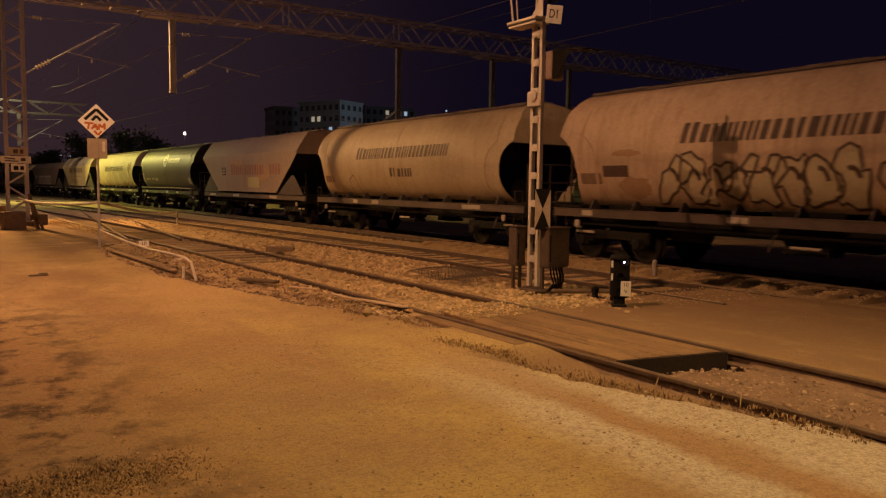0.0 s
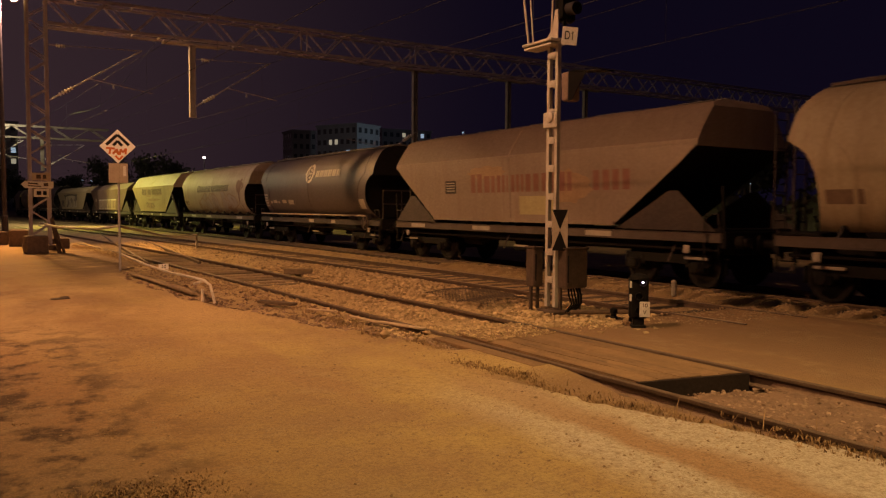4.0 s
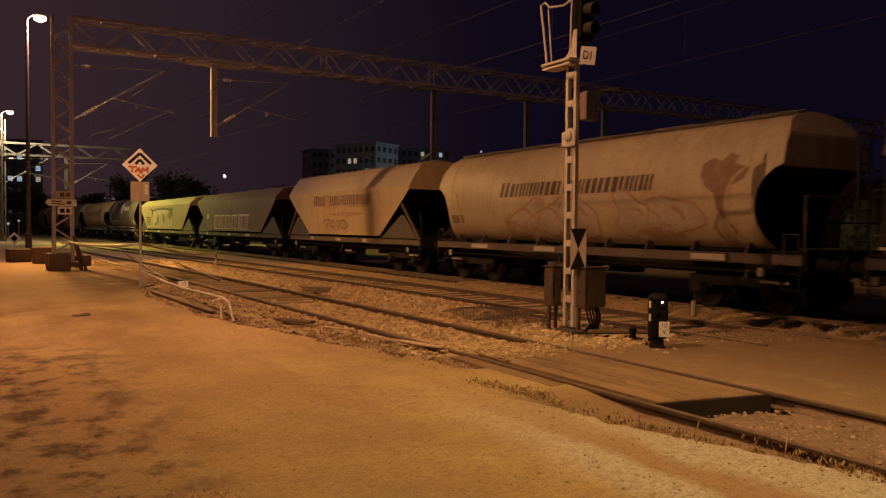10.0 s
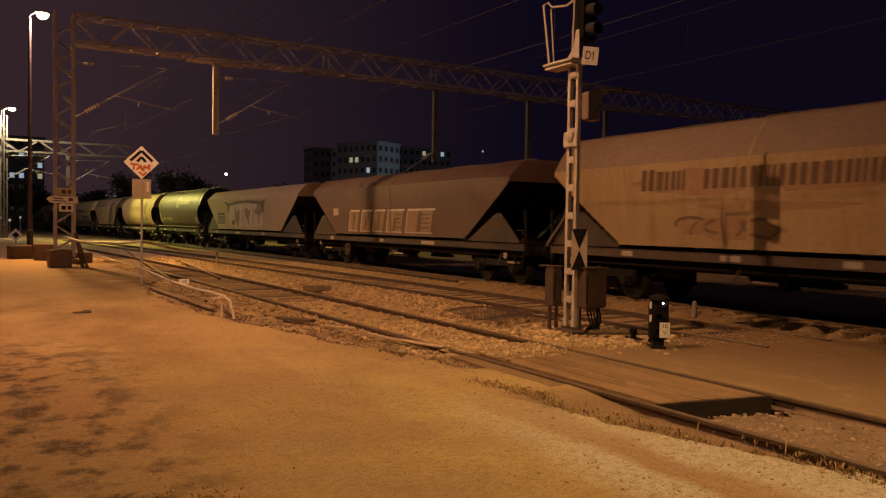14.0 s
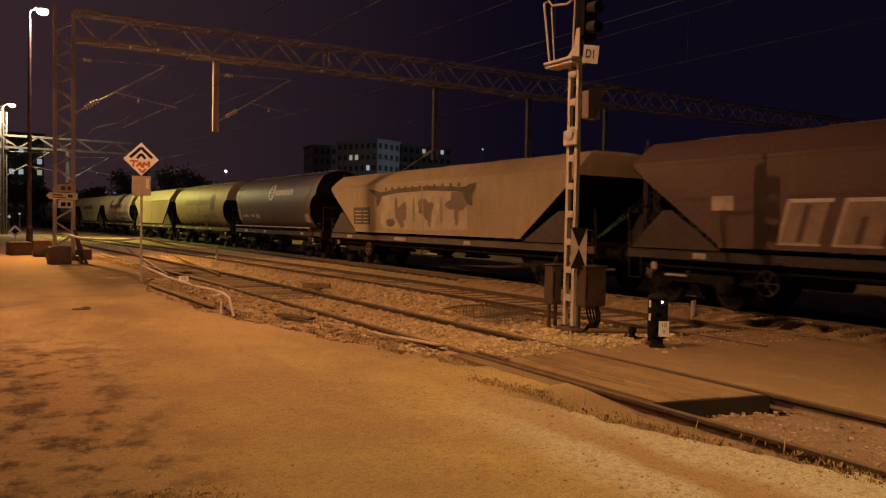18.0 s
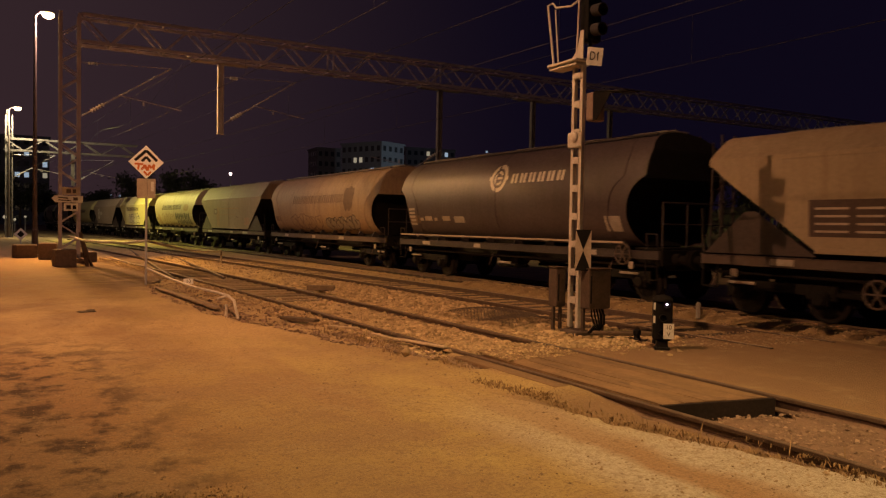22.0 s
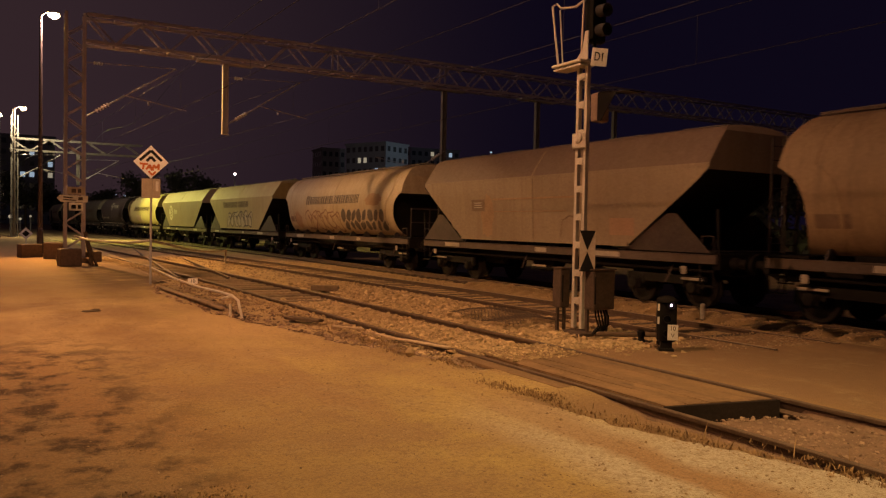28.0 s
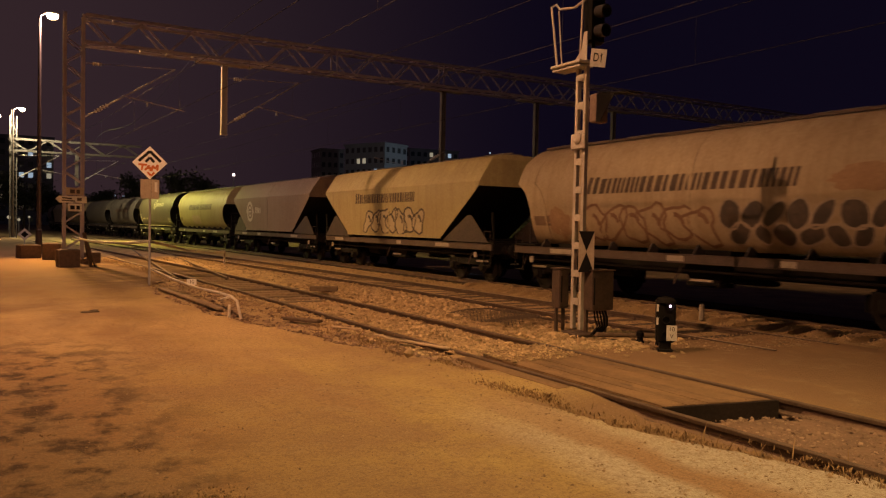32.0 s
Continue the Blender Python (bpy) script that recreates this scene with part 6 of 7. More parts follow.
def wagon(kind, length, coat, label, rolling, sole=None, seed=0, stays=False, roof=None, front=None, low=False):
    """A four-axle grain wagon; -y is its leading end, -x the side towards the yard."""
    rng = random.Random(seed)
    w = thing("hopper_wagon", label, "hopper wagon", group="wagons of the grain train")
    hop = Hopper(kind, length, low)
    hop.front = front or hop.front
    dark_end = kind == "tank"
    if kind == "edged":
        part("hopper", hop.shell(0.0, 3.2), coat, w, smooth=True)
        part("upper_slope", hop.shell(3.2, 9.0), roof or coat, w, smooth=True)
    else:
        part("hopper", hop.shell(), coat, w, smooth=True)
    sole = sole or (M_SOLE_DARK if kind == "tank" else M_SOLE)
    for end in (-1, 1):
        if kind == "edged":
            part("end_panel", hop.wall(end, 3.05, hop.top), coat, w)
            # near-black wall colour holds the shade under the hopper's end
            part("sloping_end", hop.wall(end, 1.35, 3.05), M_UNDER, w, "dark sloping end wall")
            y = end * (length / 2 - 0.62)
            for sx in (-1, 1):
                part("corner_post", Shape().bar((sx * 1.25, y, 1.2), (sx * 1.32, y, 2.2), 0.05, 0.06), M_UNDER, w)
                ya, yb, yc = end * (length / 2 - 3.35 - (0.23 if end < 0 else 0.0)), end * (length / 2 - 2.0), end * (length / 2 - 0.75)
                tri = [(sx * (1.36 + d), yy, zz) for d in (0.0, 0.02) for yy, zz in ((ya, 1.26), (yb, 2.12), (yb + end * 0.25, 2.12), (yc, 1.26))]
                part("end_gusset", Shape().add(tri, [(0, 1, 2, 3), (7, 6, 5, 4), (0, 4, 5, 1), (1, 5, 6, 2), (2, 6, 7, 3), (3, 7, 4, 0)]), M_GUSSET, w, "brown triangular end plate")
                if stays:
                    part("diagonal_stay", Shape().bar((sx * 1.38, y + end * 0.1, 1.22), (sx * 1.42, y - end * 1.25, 2.55), 0.08, 0.08), sole, w)
        else:
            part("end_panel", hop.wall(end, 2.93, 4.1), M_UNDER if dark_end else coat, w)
            # the recess's shade is painted in by the near-black wall
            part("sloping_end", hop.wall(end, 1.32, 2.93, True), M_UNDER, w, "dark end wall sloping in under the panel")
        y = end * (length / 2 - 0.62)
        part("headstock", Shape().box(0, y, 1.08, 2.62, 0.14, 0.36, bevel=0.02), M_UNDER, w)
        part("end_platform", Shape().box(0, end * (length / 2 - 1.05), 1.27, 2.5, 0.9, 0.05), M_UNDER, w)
        for sx in (-1, 1):
            placed("buffer", w, pose(sx * 0.875, y, 1.04, 0, 0, 0 if end < 0 else 180))
            placed("step", w, pose(sx * 1.33, y - end * 0.25, 0.55))
        placed("coupling", w, pose(0, y, 1.02, 0, 0, 0 if end < 0 else 180))
        placed("ladder", w, pose(-0.55 * end, end * (length / 2 - 0.60), 1.28, 0, 0, 90))
        placed("handrail", w, pose(-1.34, end * (length / 2 - 0.85), 1.28))
        if kind != "edged" and end < 0:
            part("platform_rail", Shape().path([(-1.2, y + 0.05, 1.3), (-1.2, y + 0.05, 2.35), (1.2, y + 0.05, 2.35), (1.2, y + 0.05, 1.3)], 0.024, 6).path([(-1.2, y + 0.05, 1.85), (1.2, y + 0.05, 1.85)], 0.02, 6).path([(-0.4, y + 0.05, 1.3), (-0.4, y + 0.05, 2.35)], 0.02, 6).path([(0.4, y + 0.05, 1.3), (0.4, y + 0.05, 2.35)], 0.02, 6), M_SOLE_DARK, w, "tubular platform railing")
    for sx in (-1, 1):
        bar = part("solebar", Shape().box(sx * 1.30, 0, 1.125, 0.09, length - 1.25, 0.17, bevel=0.012).box(sx * 1.28, 0, 1.215, 0.16, length - 1.25, 0.02).box(sx * 1.28, 0, 1.035, 0.16, length - 1.25, 0.02), sole, w)
    k = int((length - 3.0) / 1.25)
    rib = Shape().add([(-1.34, 0, 1.20), (-1.0, 0, 1.20), (-1.0, 0, 1.5), (-1.2, 0, 1.42), (-1.34, 0.05, 1.20), (-1.0, 0.05, 1.20), (-1.0, 0.05, 1.5), (-1.2, 0.05, 1.42)], [(0, 1, 2, 3), (7, 6, 5, 4), (0, 4, 5, 1), (1, 5, 6, 2), (2, 6, 7, 3), (3, 7, 4, 0)]).mesh("bracket")
    for i in range(k):
        b = part("bracket", rib, M_SOLE_DARK, w)
        b.location = (0, -length / 2 + 1.9 + i * (length - 3.8) / (k - 1), 0)
    # pale panels on the solebar and lower side
    for i in range(3):
        u = -length * 0.40 + length * 0.8 * (i + rng.random() * 0.7) / 3
        pw = rng.choice((0.35, 0.5, 0.9))
        part("data_panel", Shape().box(-1.352, -u, 1.125, 0.008, pw, 0.125), M_SPLATE, w, "pale data panel")
    if kind != "edged":
        patch(w, hop, -length * 0.36, 1.95, 0.7, 0.26, M_LETTER_FADED, "data_grid")
    for i in range(3):
        u = length * (-0.3 + 0.3 * i)
        c = placed("discharge_chute", w, pose(0, -u, 0))
        part("discharge_bar", Shape().box(-1.18, -u - 0.1, 0.66, 0.05, 0.62, 0.06, bevel=0.012), M_SPLATE, c, "pale discharge bar")
        part("hand_lever", Shape().bar((-1.16, -u + 0.5, 0.95), (-1.26, -u + 0.62, 0.55), 0.035), M_SOLE, c)
    # wide dark box standing in for the black shade under the wagon
    part("underside_filler", Shape().box(0, 0, 0.98, 1.5, length - 1.3, 0.46, bevel=0.03), M_UNDER, w)
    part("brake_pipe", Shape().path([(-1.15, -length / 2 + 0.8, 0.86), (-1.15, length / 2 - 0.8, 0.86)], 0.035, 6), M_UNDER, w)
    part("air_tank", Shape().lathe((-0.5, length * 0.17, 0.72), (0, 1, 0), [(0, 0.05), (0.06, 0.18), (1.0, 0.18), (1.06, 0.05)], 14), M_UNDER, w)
    if low:
        placed("brake_wheel", w, pose(-1.36, length / 2 - 4.5, 0.66))
    if kind == "tank":
        placed("brake_wheel", w, pose(-1.40, -length / 2 + 1.75, 1.12))
    for sy in (-1, 1):
        part("tail_lamp_bracket", Shape().box(-1.36, sy * (length / 2 - 1.5), 0.86, 0.05, 0.16, 0.18, bevel=0.02), M_SPLATE, w, "pale bracket")
    # roof: hatches and side rails
    for i in range(5):
        h = placed("hatch", w, pose(0, -length * 0.36 + length * 0.18 * i, hop.top + 0.02))
        if not kept()["hatch"].materials:
            kept()["hatch"].materials.append(P_OLD)
    for sx in (-1, 1):
        part("roof_rail", Shape().bar((sx * 0.74, hop.y_front(4.0) + 0.1, hop.top - 0.06), (sx * 0.74, hop.y_rear(4.0) - 0.1, hop.top - 0.06), 0.05, 0.06), sole, w)
    # welded bands round the hopper
    for t in (0.06, 0.5, 0.94) if kind != "edged" else (0.5,):
        s = Shape()
        v = []
        zs = [z for z in hop.zs if z < 4.0]
        for z in zs:
            a, b = hop.y_front(z), hop.y_rear(z)
            y = a + (b - a) * t
            v += [(-(hop.x(z) + 0.014), y - 0.035, z), (-(hop.x(z) + 0.014), y + 0.035, z), (-(hop.x(z) - 0.01), y - 0.04, z), (-(hop.x(z) - 0.01), y + 0.04, z)]
        f = []
        for j in range(len(zs) - 1):
            a, b = 4 * j, 4 * j + 4
            f += [(a, a + 1, b + 1, b), (a + 2, a, b, b + 2), (a + 1, a + 3, b + 3, b + 1)]
        part("weld_band", s.add(v, f), coat, w)
    if kind == "edged":
        part("knee_rail", Shape().bar((-1.496, hop.y_front(3.15) + 0.05, 3.15), (-1.496, hop.y_rear(3.15) - 0.05, 3.15), 0.03, 0.07), coat, w)
        part("bottom_rail", Shape().bar((-1.43, hop.y_front(1.4) + 0.05, 1.38), (-1.43, hop.y_rear(1.4) - 0.05, 1.38), 0.06, 0.10), coat, w)
    for end in (-1, 1):
        bo = thing("bogie", "", "")
        bo.parent = w
        bo.location = (0, end * (length / 2 - 2.35), 0)
        part("bogie_frame", kept()["bogie_frame"], None, bo)
        for sx in (-1, 1):
            for sy in (-0.36, 0.36, -1.42, 1.42):
                placed("brake_block", bo, pose(sx * 0.77, sy, 0))
            for sy in (-0.9, 0.9):
                placed("axle_cover", bo, pose(sx * 1.12, sy, 0, 0, 0, 0 if sx > 0 else 180))
        for sy in (-0.9, 0.9):
            ws = part("wheelset", kept()["wheelset"], None, bo)
            ws.location = (0, sy, 0.455)
            if rolling:
                WHEELS.append((ws, sy))
    return w, hop


SPEED = 5.094
LENGTHS = [14.6, 14.57, 15.14, 14.07, 14.85, 14.33, 17.41, 18.29, 14.22, 14.84, 14.20, 14.75, 14.79] + [14.6] * 10
FRONT0 = 14.62 - 14.6 + 0.97
TRAIN = []


def name_on(w, hop, mat=None, u=-2.88, z=2.60):
    word(w, hop, u, z, 13, 0.466, 0.37, mat or M_LETTER)


def disc(w, hop, u, z, r, mat):
    s = Shape()
    ring = [(u + r * math.cos(2 * math.pi * i / 20), z + r * math.sin(2 * math.pi * i / 20)) for i in range(20)]
    hop.stroke(s, ring + ring[:1], r * 0.34, 0.008)
    inner = [(u + r * 0.5 * math.cos(0.5 + 5.2 * i / 14), z + r * 0.5 * math.sin(0.5 + 5.2 * i / 14)) for i in range(15)]
    hop.stroke(s, inner, r * 0.22, 0.0085)
    hop.stroke(s, [(u - r * 0.45, z), (u + r * 0.5, z)], r * 0.2, 0.009)
    hop.stroke(s, [(u + r * 1.0, z), (u + r * 1.35, z)], r * 0.35, 0.009)
    hop.stroke(s, [(u - r * 1.35, z), (u - r * 1.0, z)], r * 0.35, 0.009)
    part("round_emblem", s, mat, w, "cream round emblem")


def dark_tank(length, seed, rolling=True):
    w, hop = wagon("tank", length, P_GREY, "dark grey glossy grain tank wagon with cream emblem", rolling, seed=seed)
    disc(w, hop, 0.08, 3.18, 0.36, M_CREAM_LETTER)
    round_word(w, hop, 0.72, 3.0, 6, 0.42, 0.35, M_CREAM_LETTER)
    for k in range(5):
        s = Shape()
        slab(hop, s, -5.5 + 0.04 * (k % 2), -5.08, 1.74 + 0.13 * k, 1.82 + 0.13 * k, 0, 0.007)
        part("data_line", s, M_SPLATE, w)
    for k, (a, b) in enumerate(((-4.75, -4.5), (-4.4, -3.9), (-3.75, -3.55), (-3.2, -2.7))):
        s = Shape()
        slab(hop, s, a, b, 1.90, 2.0 + 0.05 * (k % 2), 0, 0.007)
        part("data_line", s, M_SILVER, w)
    patch(w, hop, -2.13, 1.94, 0.62, 0.2, M_SPLATE, "data_panel", "pale data panel")
    patch(w, hop, 5.02, 1.85, 0.55, 0.38, M_SPLATE, "data_panel", "pale data panel")
    part("running_board", Shape().bar((-1.42, -length / 2 + 1.7, 1.40), (-1.42, length / 2 - 0.9, 1.40), 0.06, 0.05), M_SILVER, w, "pale lower edge strip")
    return w, hop


def build_train():
    def keep(pair):
        TRAIN.append(pair[0])
        return pair
    # 0
    w, h = keep(wagon("round", LENGTHS[0], P_ROSE, "dusty beige round-sided grain wagon with large white graffiti", True, seed=1))
    name_on(w, h, u=-2.6, z=2.68)
    graffiti(w, h, -3.1, 1.3, 1.45, 2.35, 8, M_PALE, M_LETTER, 5, "white graffiti with dark brown outlines", 0.06, wild=2.4)
    graffiti(w, h, 1.7, 5.6, 1.45, 2.4, 7, M_DIRTY_WHITE, M_LETTER, 6, "pale graffiti with brown outlines", 0.06, wild=2.4)
    patch(w, h, -4.45, 2.12, 0.8, 0.26, M_LETTER, "data_grid")
    smear(w, h, -4.1, 2.52, 0.9, 0.16, M_RUSTY, 3)
    smear(w, h, -3.9, 1.75, 1.0, 0.5, M_RUSTY, 4)
    # 1
    w, h = keep(wagon("round", LENGTHS[1], P_SAND, "sand-coloured round-sided grain wagon with brown painted name", True, seed=2))
    name_on(w, h, u=-2.86, z=2.66)
    word(w, h, -0.40, 2.03, 3, 0.50, 0.27, M_LETTER, 0.0)
    s = Shape()
    h.stroke(s, [(-3.6, 1.45), (-3.5, 1.95), (-3.2, 2.1), (-3.0, 1.9), (-2.95, 1.4)], 0.045, 0.008)
    part("graffiti_stroke", s, M_LETTER_FADED, w, "faint arch scrawl")
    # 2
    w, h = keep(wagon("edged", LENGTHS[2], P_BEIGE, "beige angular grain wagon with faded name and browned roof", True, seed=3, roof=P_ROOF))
    patch(w, h, -3.15, 2.36, 0.62, 0.40, M_GUSSET, "data_grid")
    for k in range(4):
        s = Shape()
        slab(h, s, -3.4, -2.92, 2.23 + 0.08 * k, 2.26 + 0.08 * k, 0, 0.008)
        part("data_line", s, M_SPLATE, w)
    word(w, h, -2.0, 2.17, 10, 0.66, 0.48, M_FADED_RED, 0.0, gaps=(7,))
    patch(w, h, 1.1, 1.8, 1.5, 0.5, P_CREAM, "touched_up_patch", "paler touched-up patch")
    smear(w, h, 2.3, 2.3, 1.8, 0.9, M_RUSTY, 7)
    smear(w, h, -1.2, 2.75, 2.0, 0.4, M_RUSTY, 9)
    # 3
    keep(dark_tank(LENGTHS[3], 4))
    # 4
    w, h = keep(wagon("round", LENGTHS[4], P_SAND, "sand-coloured round-sided grain wagon with dark brown painted figure", True, seed=5))
    name_on(w, h, z=2.58)
    graffiti(w, h, -2.3, 1.1, 1.5, 2.45, 3, M_GHOST, M_RUSTY, 14, "faint grey sprayed forms", 0.06, True, 1.9)
    graffiti(w, h, 1.9, 4.3, 1.5, 2.4, 2, M_GHOST, M_RUSTY, 15, "faint grey sprayed forms", 0.06, True, 1.9)
    smear(w, h, -2.2, 1.75, 1.3, 0.65, M_RUSTY, 11)
    smear(w, h, 3.3, 1.66, 1.3, 0.5, M_RUSTY, 12)
    smear(w, h, 0.3, 1.62, 1.0, 0.4, M_RUSTY, 13)
    s = Shape()
    for ring in ([(4.5, 2.85), (4.55, 3.1), (4.8, 3.2), (5.0, 3.12), (5.2, 3.28), (5.45, 3.2), (5.35, 3.05), (5.72, 2.95), (5.6, 2.72), (5.3, 2.6), (5.15, 2.45), (4.9, 2.42), (4.65, 2.6)], [(4.85, 2.5), (5.2, 2.5), (5.15, 2.1), (5.08, 1.95), (4.92, 2.1)]):
        h.blob(s, ring, 0.0075)
    h.stroke(s, [(4.98, 2.05), (4.8, 1.75), (4.95, 1.42)], 0.06, 0.008)
    h.stroke(s, [(5.05, 2.0), (5.3, 1.7), (5.15, 1.42)], 0.06, 0.0082)
    part("painted_figure", s, M_SPRAY_R, w, "dark brown sprayed blotch on thin strokes")
    # 5
    w, h = keep(wagon("edged", LENGTHS[5], P_OCHRE, "rusty ochre angular grain wagon with worn name", True, seed=6, stays=True, roof=P_BEIGE))
    word(w, h, -3.05, 2.58, 13, 0.45, 0.42, M_DARK_SMEAR, 0.1, gaps=(3,))
    smear(w, h, -1.5, 2.75, 3.6, 0.6, M_RUSTY, 21)
    smear(w, h, 1.6, 2.7, 2.8, 0.5, M_RUSTY, 22)
    smear(w, h, 0.4, 2.2, 3.4, 0.22, M_RUSTY, 23)
    smear(w, h, -0.6, 1.75, 2.6, 0.45, M_RUSTY, 24)
    graffiti(w, h, -1.9, 0.7, 1.6, 1.95, 3, None, M_LETTER_FADED, 17, "dark scrawled marks", 0.07)
    # 6
    w, h = keep(wagon("edged", LENGTHS[6], P_BROWN, "long red-brown angular grain wagon with pale-edged block graffiti", True, M_SOLE_DARK, seed=7, low=True))
    for k, (u, wide) in enumerate(((-4.0, 0.95), (-2.85, 0.95), (-1.7, 0.95), (-0.55, 1.35), (1.0, 2.0))):
        s = Shape()
        slab(h, s, u, u + wide, 1.42, 2.30, 0.30, 0.006)
        part("graffiti_fill", s, M_BLOCK_FILL, w, "slanted dull block of thin spray")
        s = Shape()
        slab(h, s, u + 0.02, u + wide - 0.02, 1.42, 1.48, 0.30, 0.009)
        part("graffiti_edge", s, M_SILVER, w, "white edge line")
        s = Shape()
        slab(h, s, u, u + 0.09, 1.42, 2.30, 0.30, 0.0095)
        part("graffiti_edge", s, M_SILVER, w, "pale edge of a block")
        s = Shape()
        slab(h, s, u + 0.25, u + wide + 0.24, 2.24, 2.31, 0.30, 0.009)
        part("graffiti_edge", s, M_SPRAY_W, w, "white edge line")
        marks = [(0.42, 0.56, 1.50, 1.98 if k % 2 else 2.2, 0.0080), (0.92, 1.04, 1.42, 2.30, 0.0085)]
        if k > 2:
            marks += [(0.45, 0.86, z, z + 0.045, 0.0088) for z in (1.62, 1.78, 1.94, 2.08)]
        for a, b, z0, z1, off in marks:
            s = Shape()
            slab(h, s, u + wide * a + 0.30 * (z0 - 1.42), u + wide * b + 0.30 * (z0 - 1.42), z0, z1, 0.30, off)
            part("graffiti_shade", s, P_BROWN, w, "brown shading of a block")
    patch(w, h, -5.25, 2.25, 0.55, 0.30, M_SILVER, "data_grid")
    # 7
    w, h = keep(wagon("edged", LENGTHS[7], P_STRAW, "long straw-coloured angular grain wagon with spiky dark graffiti", True, seed=8, low=True))
    s = Shape()
    h.blob(s, [(-3.3, 1.5), (-3.5, 2.2), (-3.2, 2.8), (-1.5, 2.82), (0.5, 2.84), (2.4, 2.78), (2.7, 2.2), (2.75, 1.55), (0.5, 1.48), (-1.5, 1.48)], 0.005)
    part("graffiti_fill", s, M_SILVER, w, "dull pale sprayed field")
    rng = random.Random(71)
    for k in range(9):
        u, z = -2.9 + 0.62 * k + rng.uniform(-0.2, 0.2), rng.uniform(1.75, 2.5)
        ring = bubble(u, z, rng.uniform(0.7, 1.3), rng.uniform(0.45, 0.9), rng, wild=2.0)
        s = Shape()
        h.blob(s, [(a, min(2.76, max(1.5, b))) for a, b in ring], 0.007 + 0.0005 * k)
        part("graffiti_fill", s, (M_PALE, M_DIRTY_WHITE, M_PLUM)[k % 3], w, "soft sprayed field")
    for k, (u, z, wide, tall, m) in enumerate(((-2.6, 1.72, 0.8, 0.3, M_DARK_SMEAR), (-2.1, 2.25, 0.24, 0.9, M_PLUM), (-1.45, 2.15, 0.30, 0.8, M_PLUM), (-0.75, 2.2, 0.22, 1.0, M_GREYSPRAY), (-0.1, 2.4, 0.8, 0.35, M_PLUM), (0.35, 2.0, 0.26, 0.9, M_PLUM), (1.15, 2.15, 0.22, 0.95, M_GREYSPRAY), (1.75, 2.35, 0.7, 0.3, M_PLUM), (2.1, 2.0, 0.26, 0.8, M_PLUM))):
        smear(w, h, u, z, wide, tall, m, 80 + k, "graffiti_blot", "soft dull sprayed blot", 0.0122 + 0.0004 * k)
    s = Shape()
    h.stroke(s, [(-3.6, 2.78), (-2.0, 2.90), (0.3, 2.93), (2.7, 2.82)], 0.16, 0.012)
    for k in range(11):
        u = -2.9 + 0.52 * k
        h.blob(s, [(u - 0.12, 2.94), (u - 0.05, 3.06), (u + 0.06, 3.05), (u + 0.12, 2.94)], 0.0128)
    h.blob(s, [(-4.5, 3.02), (-3.9, 2.98), (-3.3, 2.86), (-3.3, 2.70), (-3.5, 2.45), (-3.75, 2.28), (-3.72, 2.6), (-3.95, 2.84)], 0.0135)
    h.blob(s, [(3.35, 3.02), (2.9, 2.98), (2.5, 2.86), (2.55, 2.6), (2.75, 2.35), (3.05, 2.3), (2.98, 2.6), (3.15, 2.8)], 0.0135)
    part("graffiti_band", s, M_SPRAY_K, w, "spiky dark band with horned ends")
    patch(w, h, -5.15, 1.98, 1.55, 0.68, M_LETTER, "data_grid")
    for k in range(4):
        for a, b in ((-5.8, -5.15), (-5.0, -4.5)):
            s = Shape()
            slab(h, s, a, b, 1.72 + 0.14 * k, 1.76 + 0.14 * k, 0, 0.008)
            part("data_line", s, M_SILVER, w)
    # 8
    keep(dark_tank(LENGTHS[8], 9))
    # 9
    w, h = keep(wagon("round", LENGTHS[9], P_RUST, "orange-brown round-sided grain wagon with faded name", True, seed=10))
    name_on(w, h, M_LETTER_FADED, -3.08, 2.66)
    graffiti(w, h, -3.3, 0.4, 1.5, 2.1, 5, P_RUST, M_LETTER_FADED, 27, "faint sprayed outlines", 0.05, True, 1.7)
    graffiti(w, h, 1.0, 4.4, 1.45, 2.05, 6, M_GREYSPRAY, M_LETTER, 28, "dark grey sprayed forms with brown outlines", 0.05, True, 1.9)
    smear(w, h, 3.55, 2.85, 1.05, 1.15, M_DARK_SMEAR, 34, "rust_patch", "darker brown repainted patch")
    smear(w, h, 3.2, 1.75, 1.2, 0.5, M_SILVER, 31, "pale_smear", "pale scuffed patch")
    smear(w, h, 4.6, 1.72, 1.4, 0.45, M_RUSTY, 32)
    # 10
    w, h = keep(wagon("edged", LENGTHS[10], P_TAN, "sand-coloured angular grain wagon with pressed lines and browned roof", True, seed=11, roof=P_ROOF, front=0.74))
    part("pressed_line", Shape().bar((-1.475, -2.2, 2.57), (-1.475, 1.9, 2.57), 0.03, 0.05), M_RUSTY, w)
    part("pressed_line", Shape().bar((-1.465, -1.6, 2.2), (-1.465, 1.9, 2.2), 0.03, 0.03), M_RUSTY, w)
    patch(w, h, -2.72, 2.40, 0.75, 0.36, M_LETTER_FADED, "data_grid")
    for k in range(3):
        s = Shape()
        slab(h, s, -2.95, -2.5, 2.32 + 0.07 * k, 2.35 + 0.07 * k, 0, 0.008)
        part("data_line", s, M_SPLATE, w)
    patch(w, h, 3.70, 1.80, 0.85, 0.42, M_SALMON, "repainted_patch", "salmon repainted patch")
    s = Shape()
    h.stroke(s, [(1.35, 1.5), (1.45, 1.95), (1.75, 2.07), (2.1, 2.0)], 0.04, 0.008)
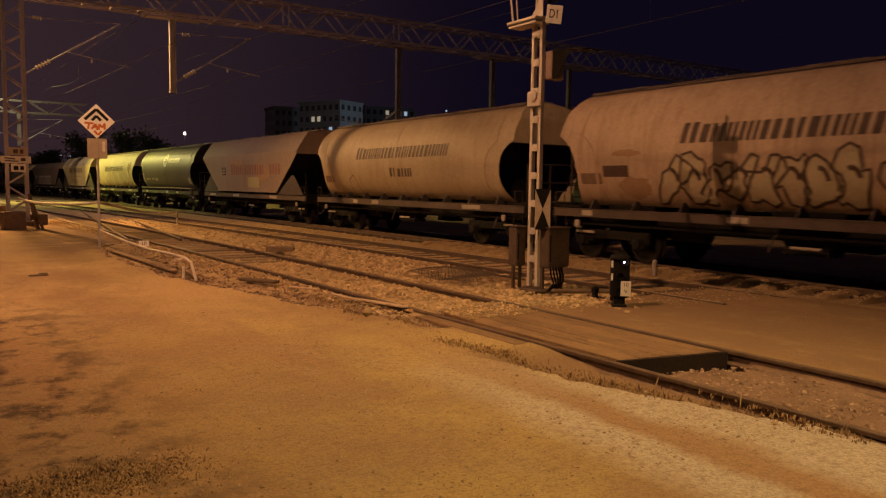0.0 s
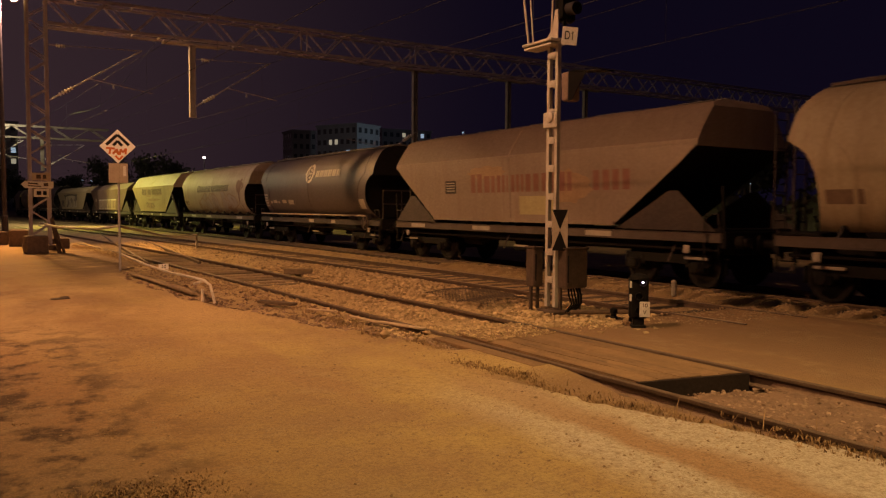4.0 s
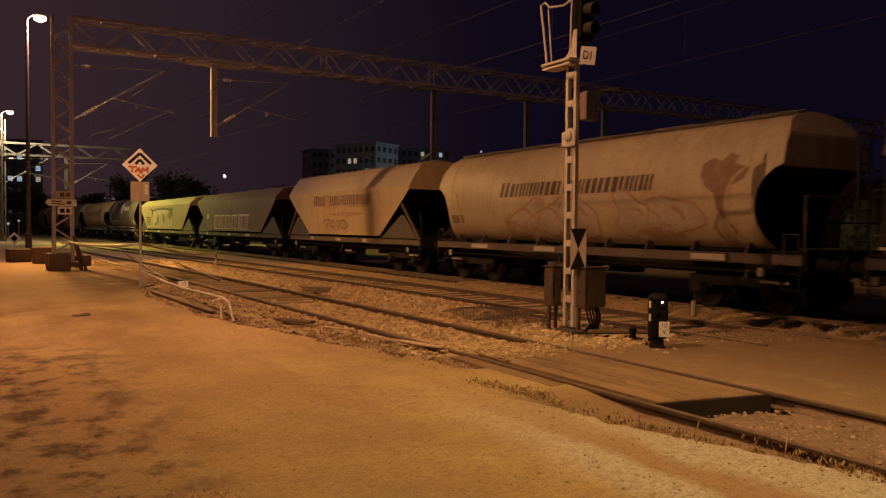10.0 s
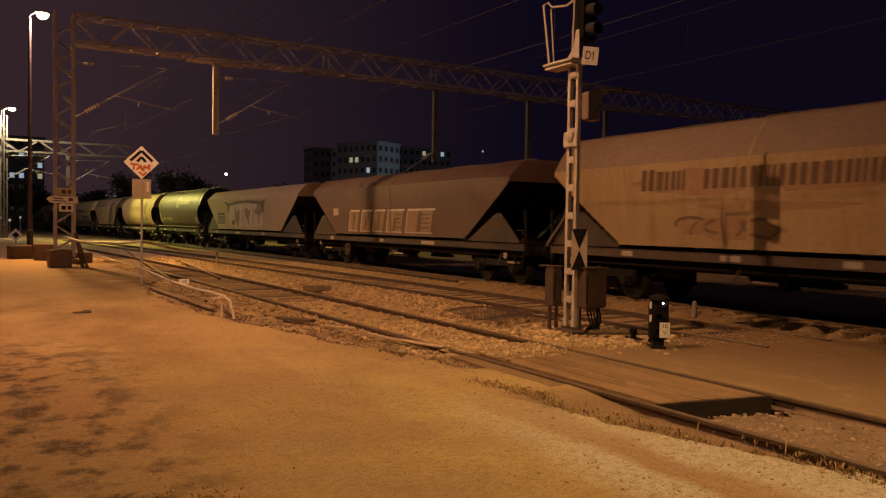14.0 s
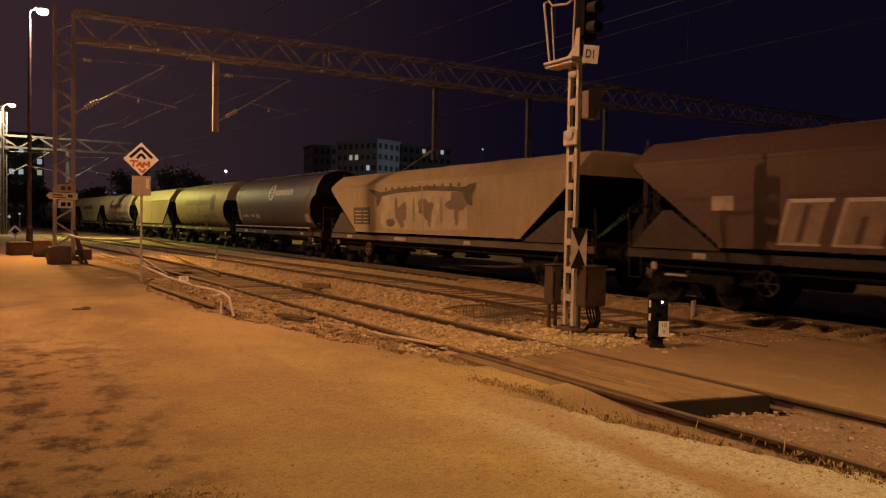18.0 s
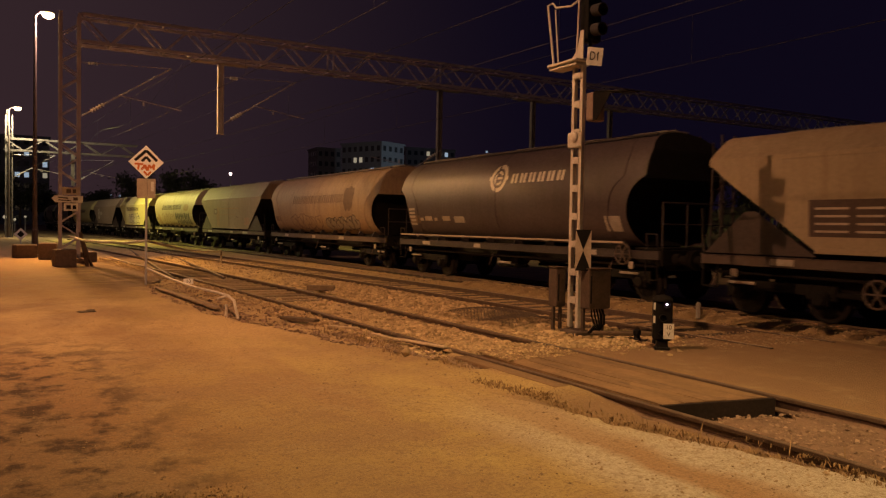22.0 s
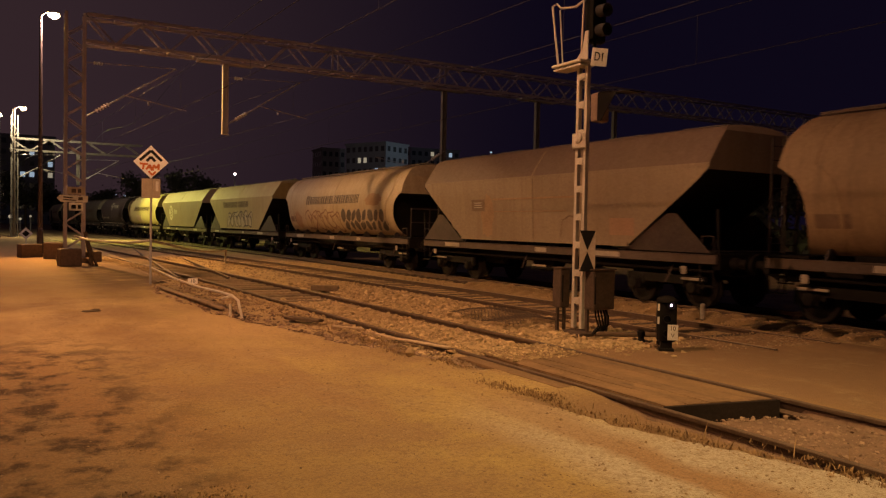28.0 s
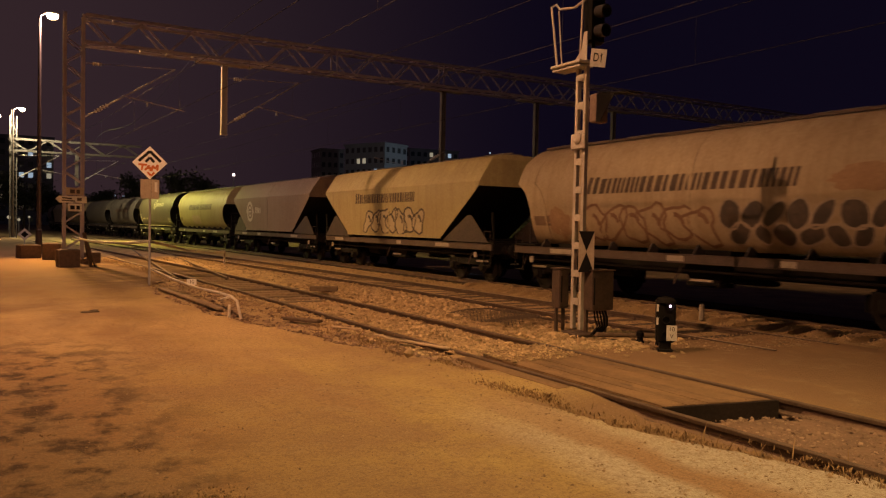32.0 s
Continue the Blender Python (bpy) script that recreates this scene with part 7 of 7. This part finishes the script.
    part("graffiti_stroke", s, M_LETTER_FADED, w, "faint arch scrawl")
    smear(w, h, -2.2, 2.0, 0.7, 1.4, M_RUSTY, 33)
    # 11
    w, h = keep(wagon("round", LENGTHS[11], P_SAND, "sand-coloured round-sided grain wagon with name and two graffiti pieces", True, seed=12))
    name_on(w, h, u=-3.4, z=2.63)
    graffiti(w, h, -3.5, 0.6, 1.48, 2.3, 6, P_SAND, M_SPRAY_R, 33, "brown outlined graffiti", 0.07, True, 1.7)
    rng = random.Random(34)
    for row, (z, tall) in enumerate(((2.10, 0.30), (1.70, 0.24))):
        for k in range(8):
            u, lean, wide = 1.05 + 0.53 * k + 0.17 * row + rng.uniform(-0.05, 0.05), rng.uniform(-0.20, 0.06), rng.uniform(0.17, 0.29)
            high = tall * rng.uniform(0.8, 1.1)
            ring = [(u + wide * math.cos(a) - lean * math.sin(a), z + high * math.sin(a) + 0.02 * math.cos(3 * a + k)) for a in (0.524 * i for i in range(12))]
            f, l = Shape(), Shape()
            h.blob(f, ring, 0.008)
            part("graffiti_fill", f, M_SPRAY_K, w, "black sprayed oval")
            h.stroke(l, ring + ring[:1], 0.045, 0.012)
            part("graffiti_outline", l, M_GHOST, w, "thin pale outline")
    smear(w, h, 4.0, 2.75, 1.6, 0.5, M_RUSTY, 35)
    smear(w, h, -4.6, 1.9, 1.0, 0.8, M_RUSTY, 36)
    # 12
    w, h = keep(wagon("edged", LENGTHS[12], P_CREAM, "cream angular grain wagon with name and brown graffiti", True, seed=13))
    word(w, h, -3.2, 2.62, 13, 0.40, 0.36, M_LETTER, 0.15)
    graffiti(w, h, -2.3, 2.6, 1.48, 2.3, 7, M_PALE, M_SPRAY_K, 37, "pale graffiti with black outlines", 0.075, True, 1.9)
    # the rest of the train, far off
    for k, (kind, coat, tale) in enumerate((("edged", P_BEIGE, "beige angular grain wagon with a round emblem"), ("round", P_CREAM, "cream round-sided grain wagon with a brown name"), ("tank", P_GREY, "dark grey grain tank wagon"), ("round", P_OLD, "grimy grey round-sided grain wagon"), ("round", P_OLD, "grimy grey round-sided grain wagon"), ("round", P_SAND, "sand-coloured round-sided grain wagon"), ("edged", P_SAND, "sand-coloured angular grain wagon"), ("tank", P_GREY, "dark grey grain tank wagon"), ("round", P_BEIGE, "beige round-sided grain wagon"), ("round", P_BEIGE, "beige round-sided grain wagon"))):
        if kind == "tank":
            keep(dark_tank(14.6, 40 + k, False))
            continue
        w, h = keep(wagon(kind, 14.6, coat, tale, False, seed=40 + k))
        if k == 0:
            disc(w, h, -3.2, 2.4, 0.5, M_CREAM_LETTER)
            word(w, h, -2.2, 2.3, 2, 0.5, 0.3, M_CREAM_LETTER, 0.0)
        elif k == 1:
            name_on(w, h)
            patch(w, h, -1.0, 1.9, 2.2, 0.6, P_ROSE, "touched_up_patch")
        elif k % 2:
            name_on(w, h, M_LETTER_FADED)


build_train()


def motions():
    """The train rolls past at a steady pace; its wheels turn."""
    front = FRONT0
    for w, length in zip(TRAIN, LENGTHS):
        mid = front + length / 2
        front += length
        rows = []
        for k in range(33):
            y = mid - SPEED * k
            slope = (main_x(y + 5) - main_x(y - 5)) / 10
            rows.append((float(k), pose(14.45 + main_x(y), y, 0.0, 0, 0, math.degrees(math.atan(-slope)))))
        walk(w, rows)
    turn = SPEED / 0.455
    steps = 240
    for ws, sy in WHEELS:
        walk(ws, [(32.0 * k / steps, pose(0, sy, 0.455, math.degrees(turn * 32.0 * k / steps) % 360.0, 0, 0)) for k in range(steps + 1)])


motions()
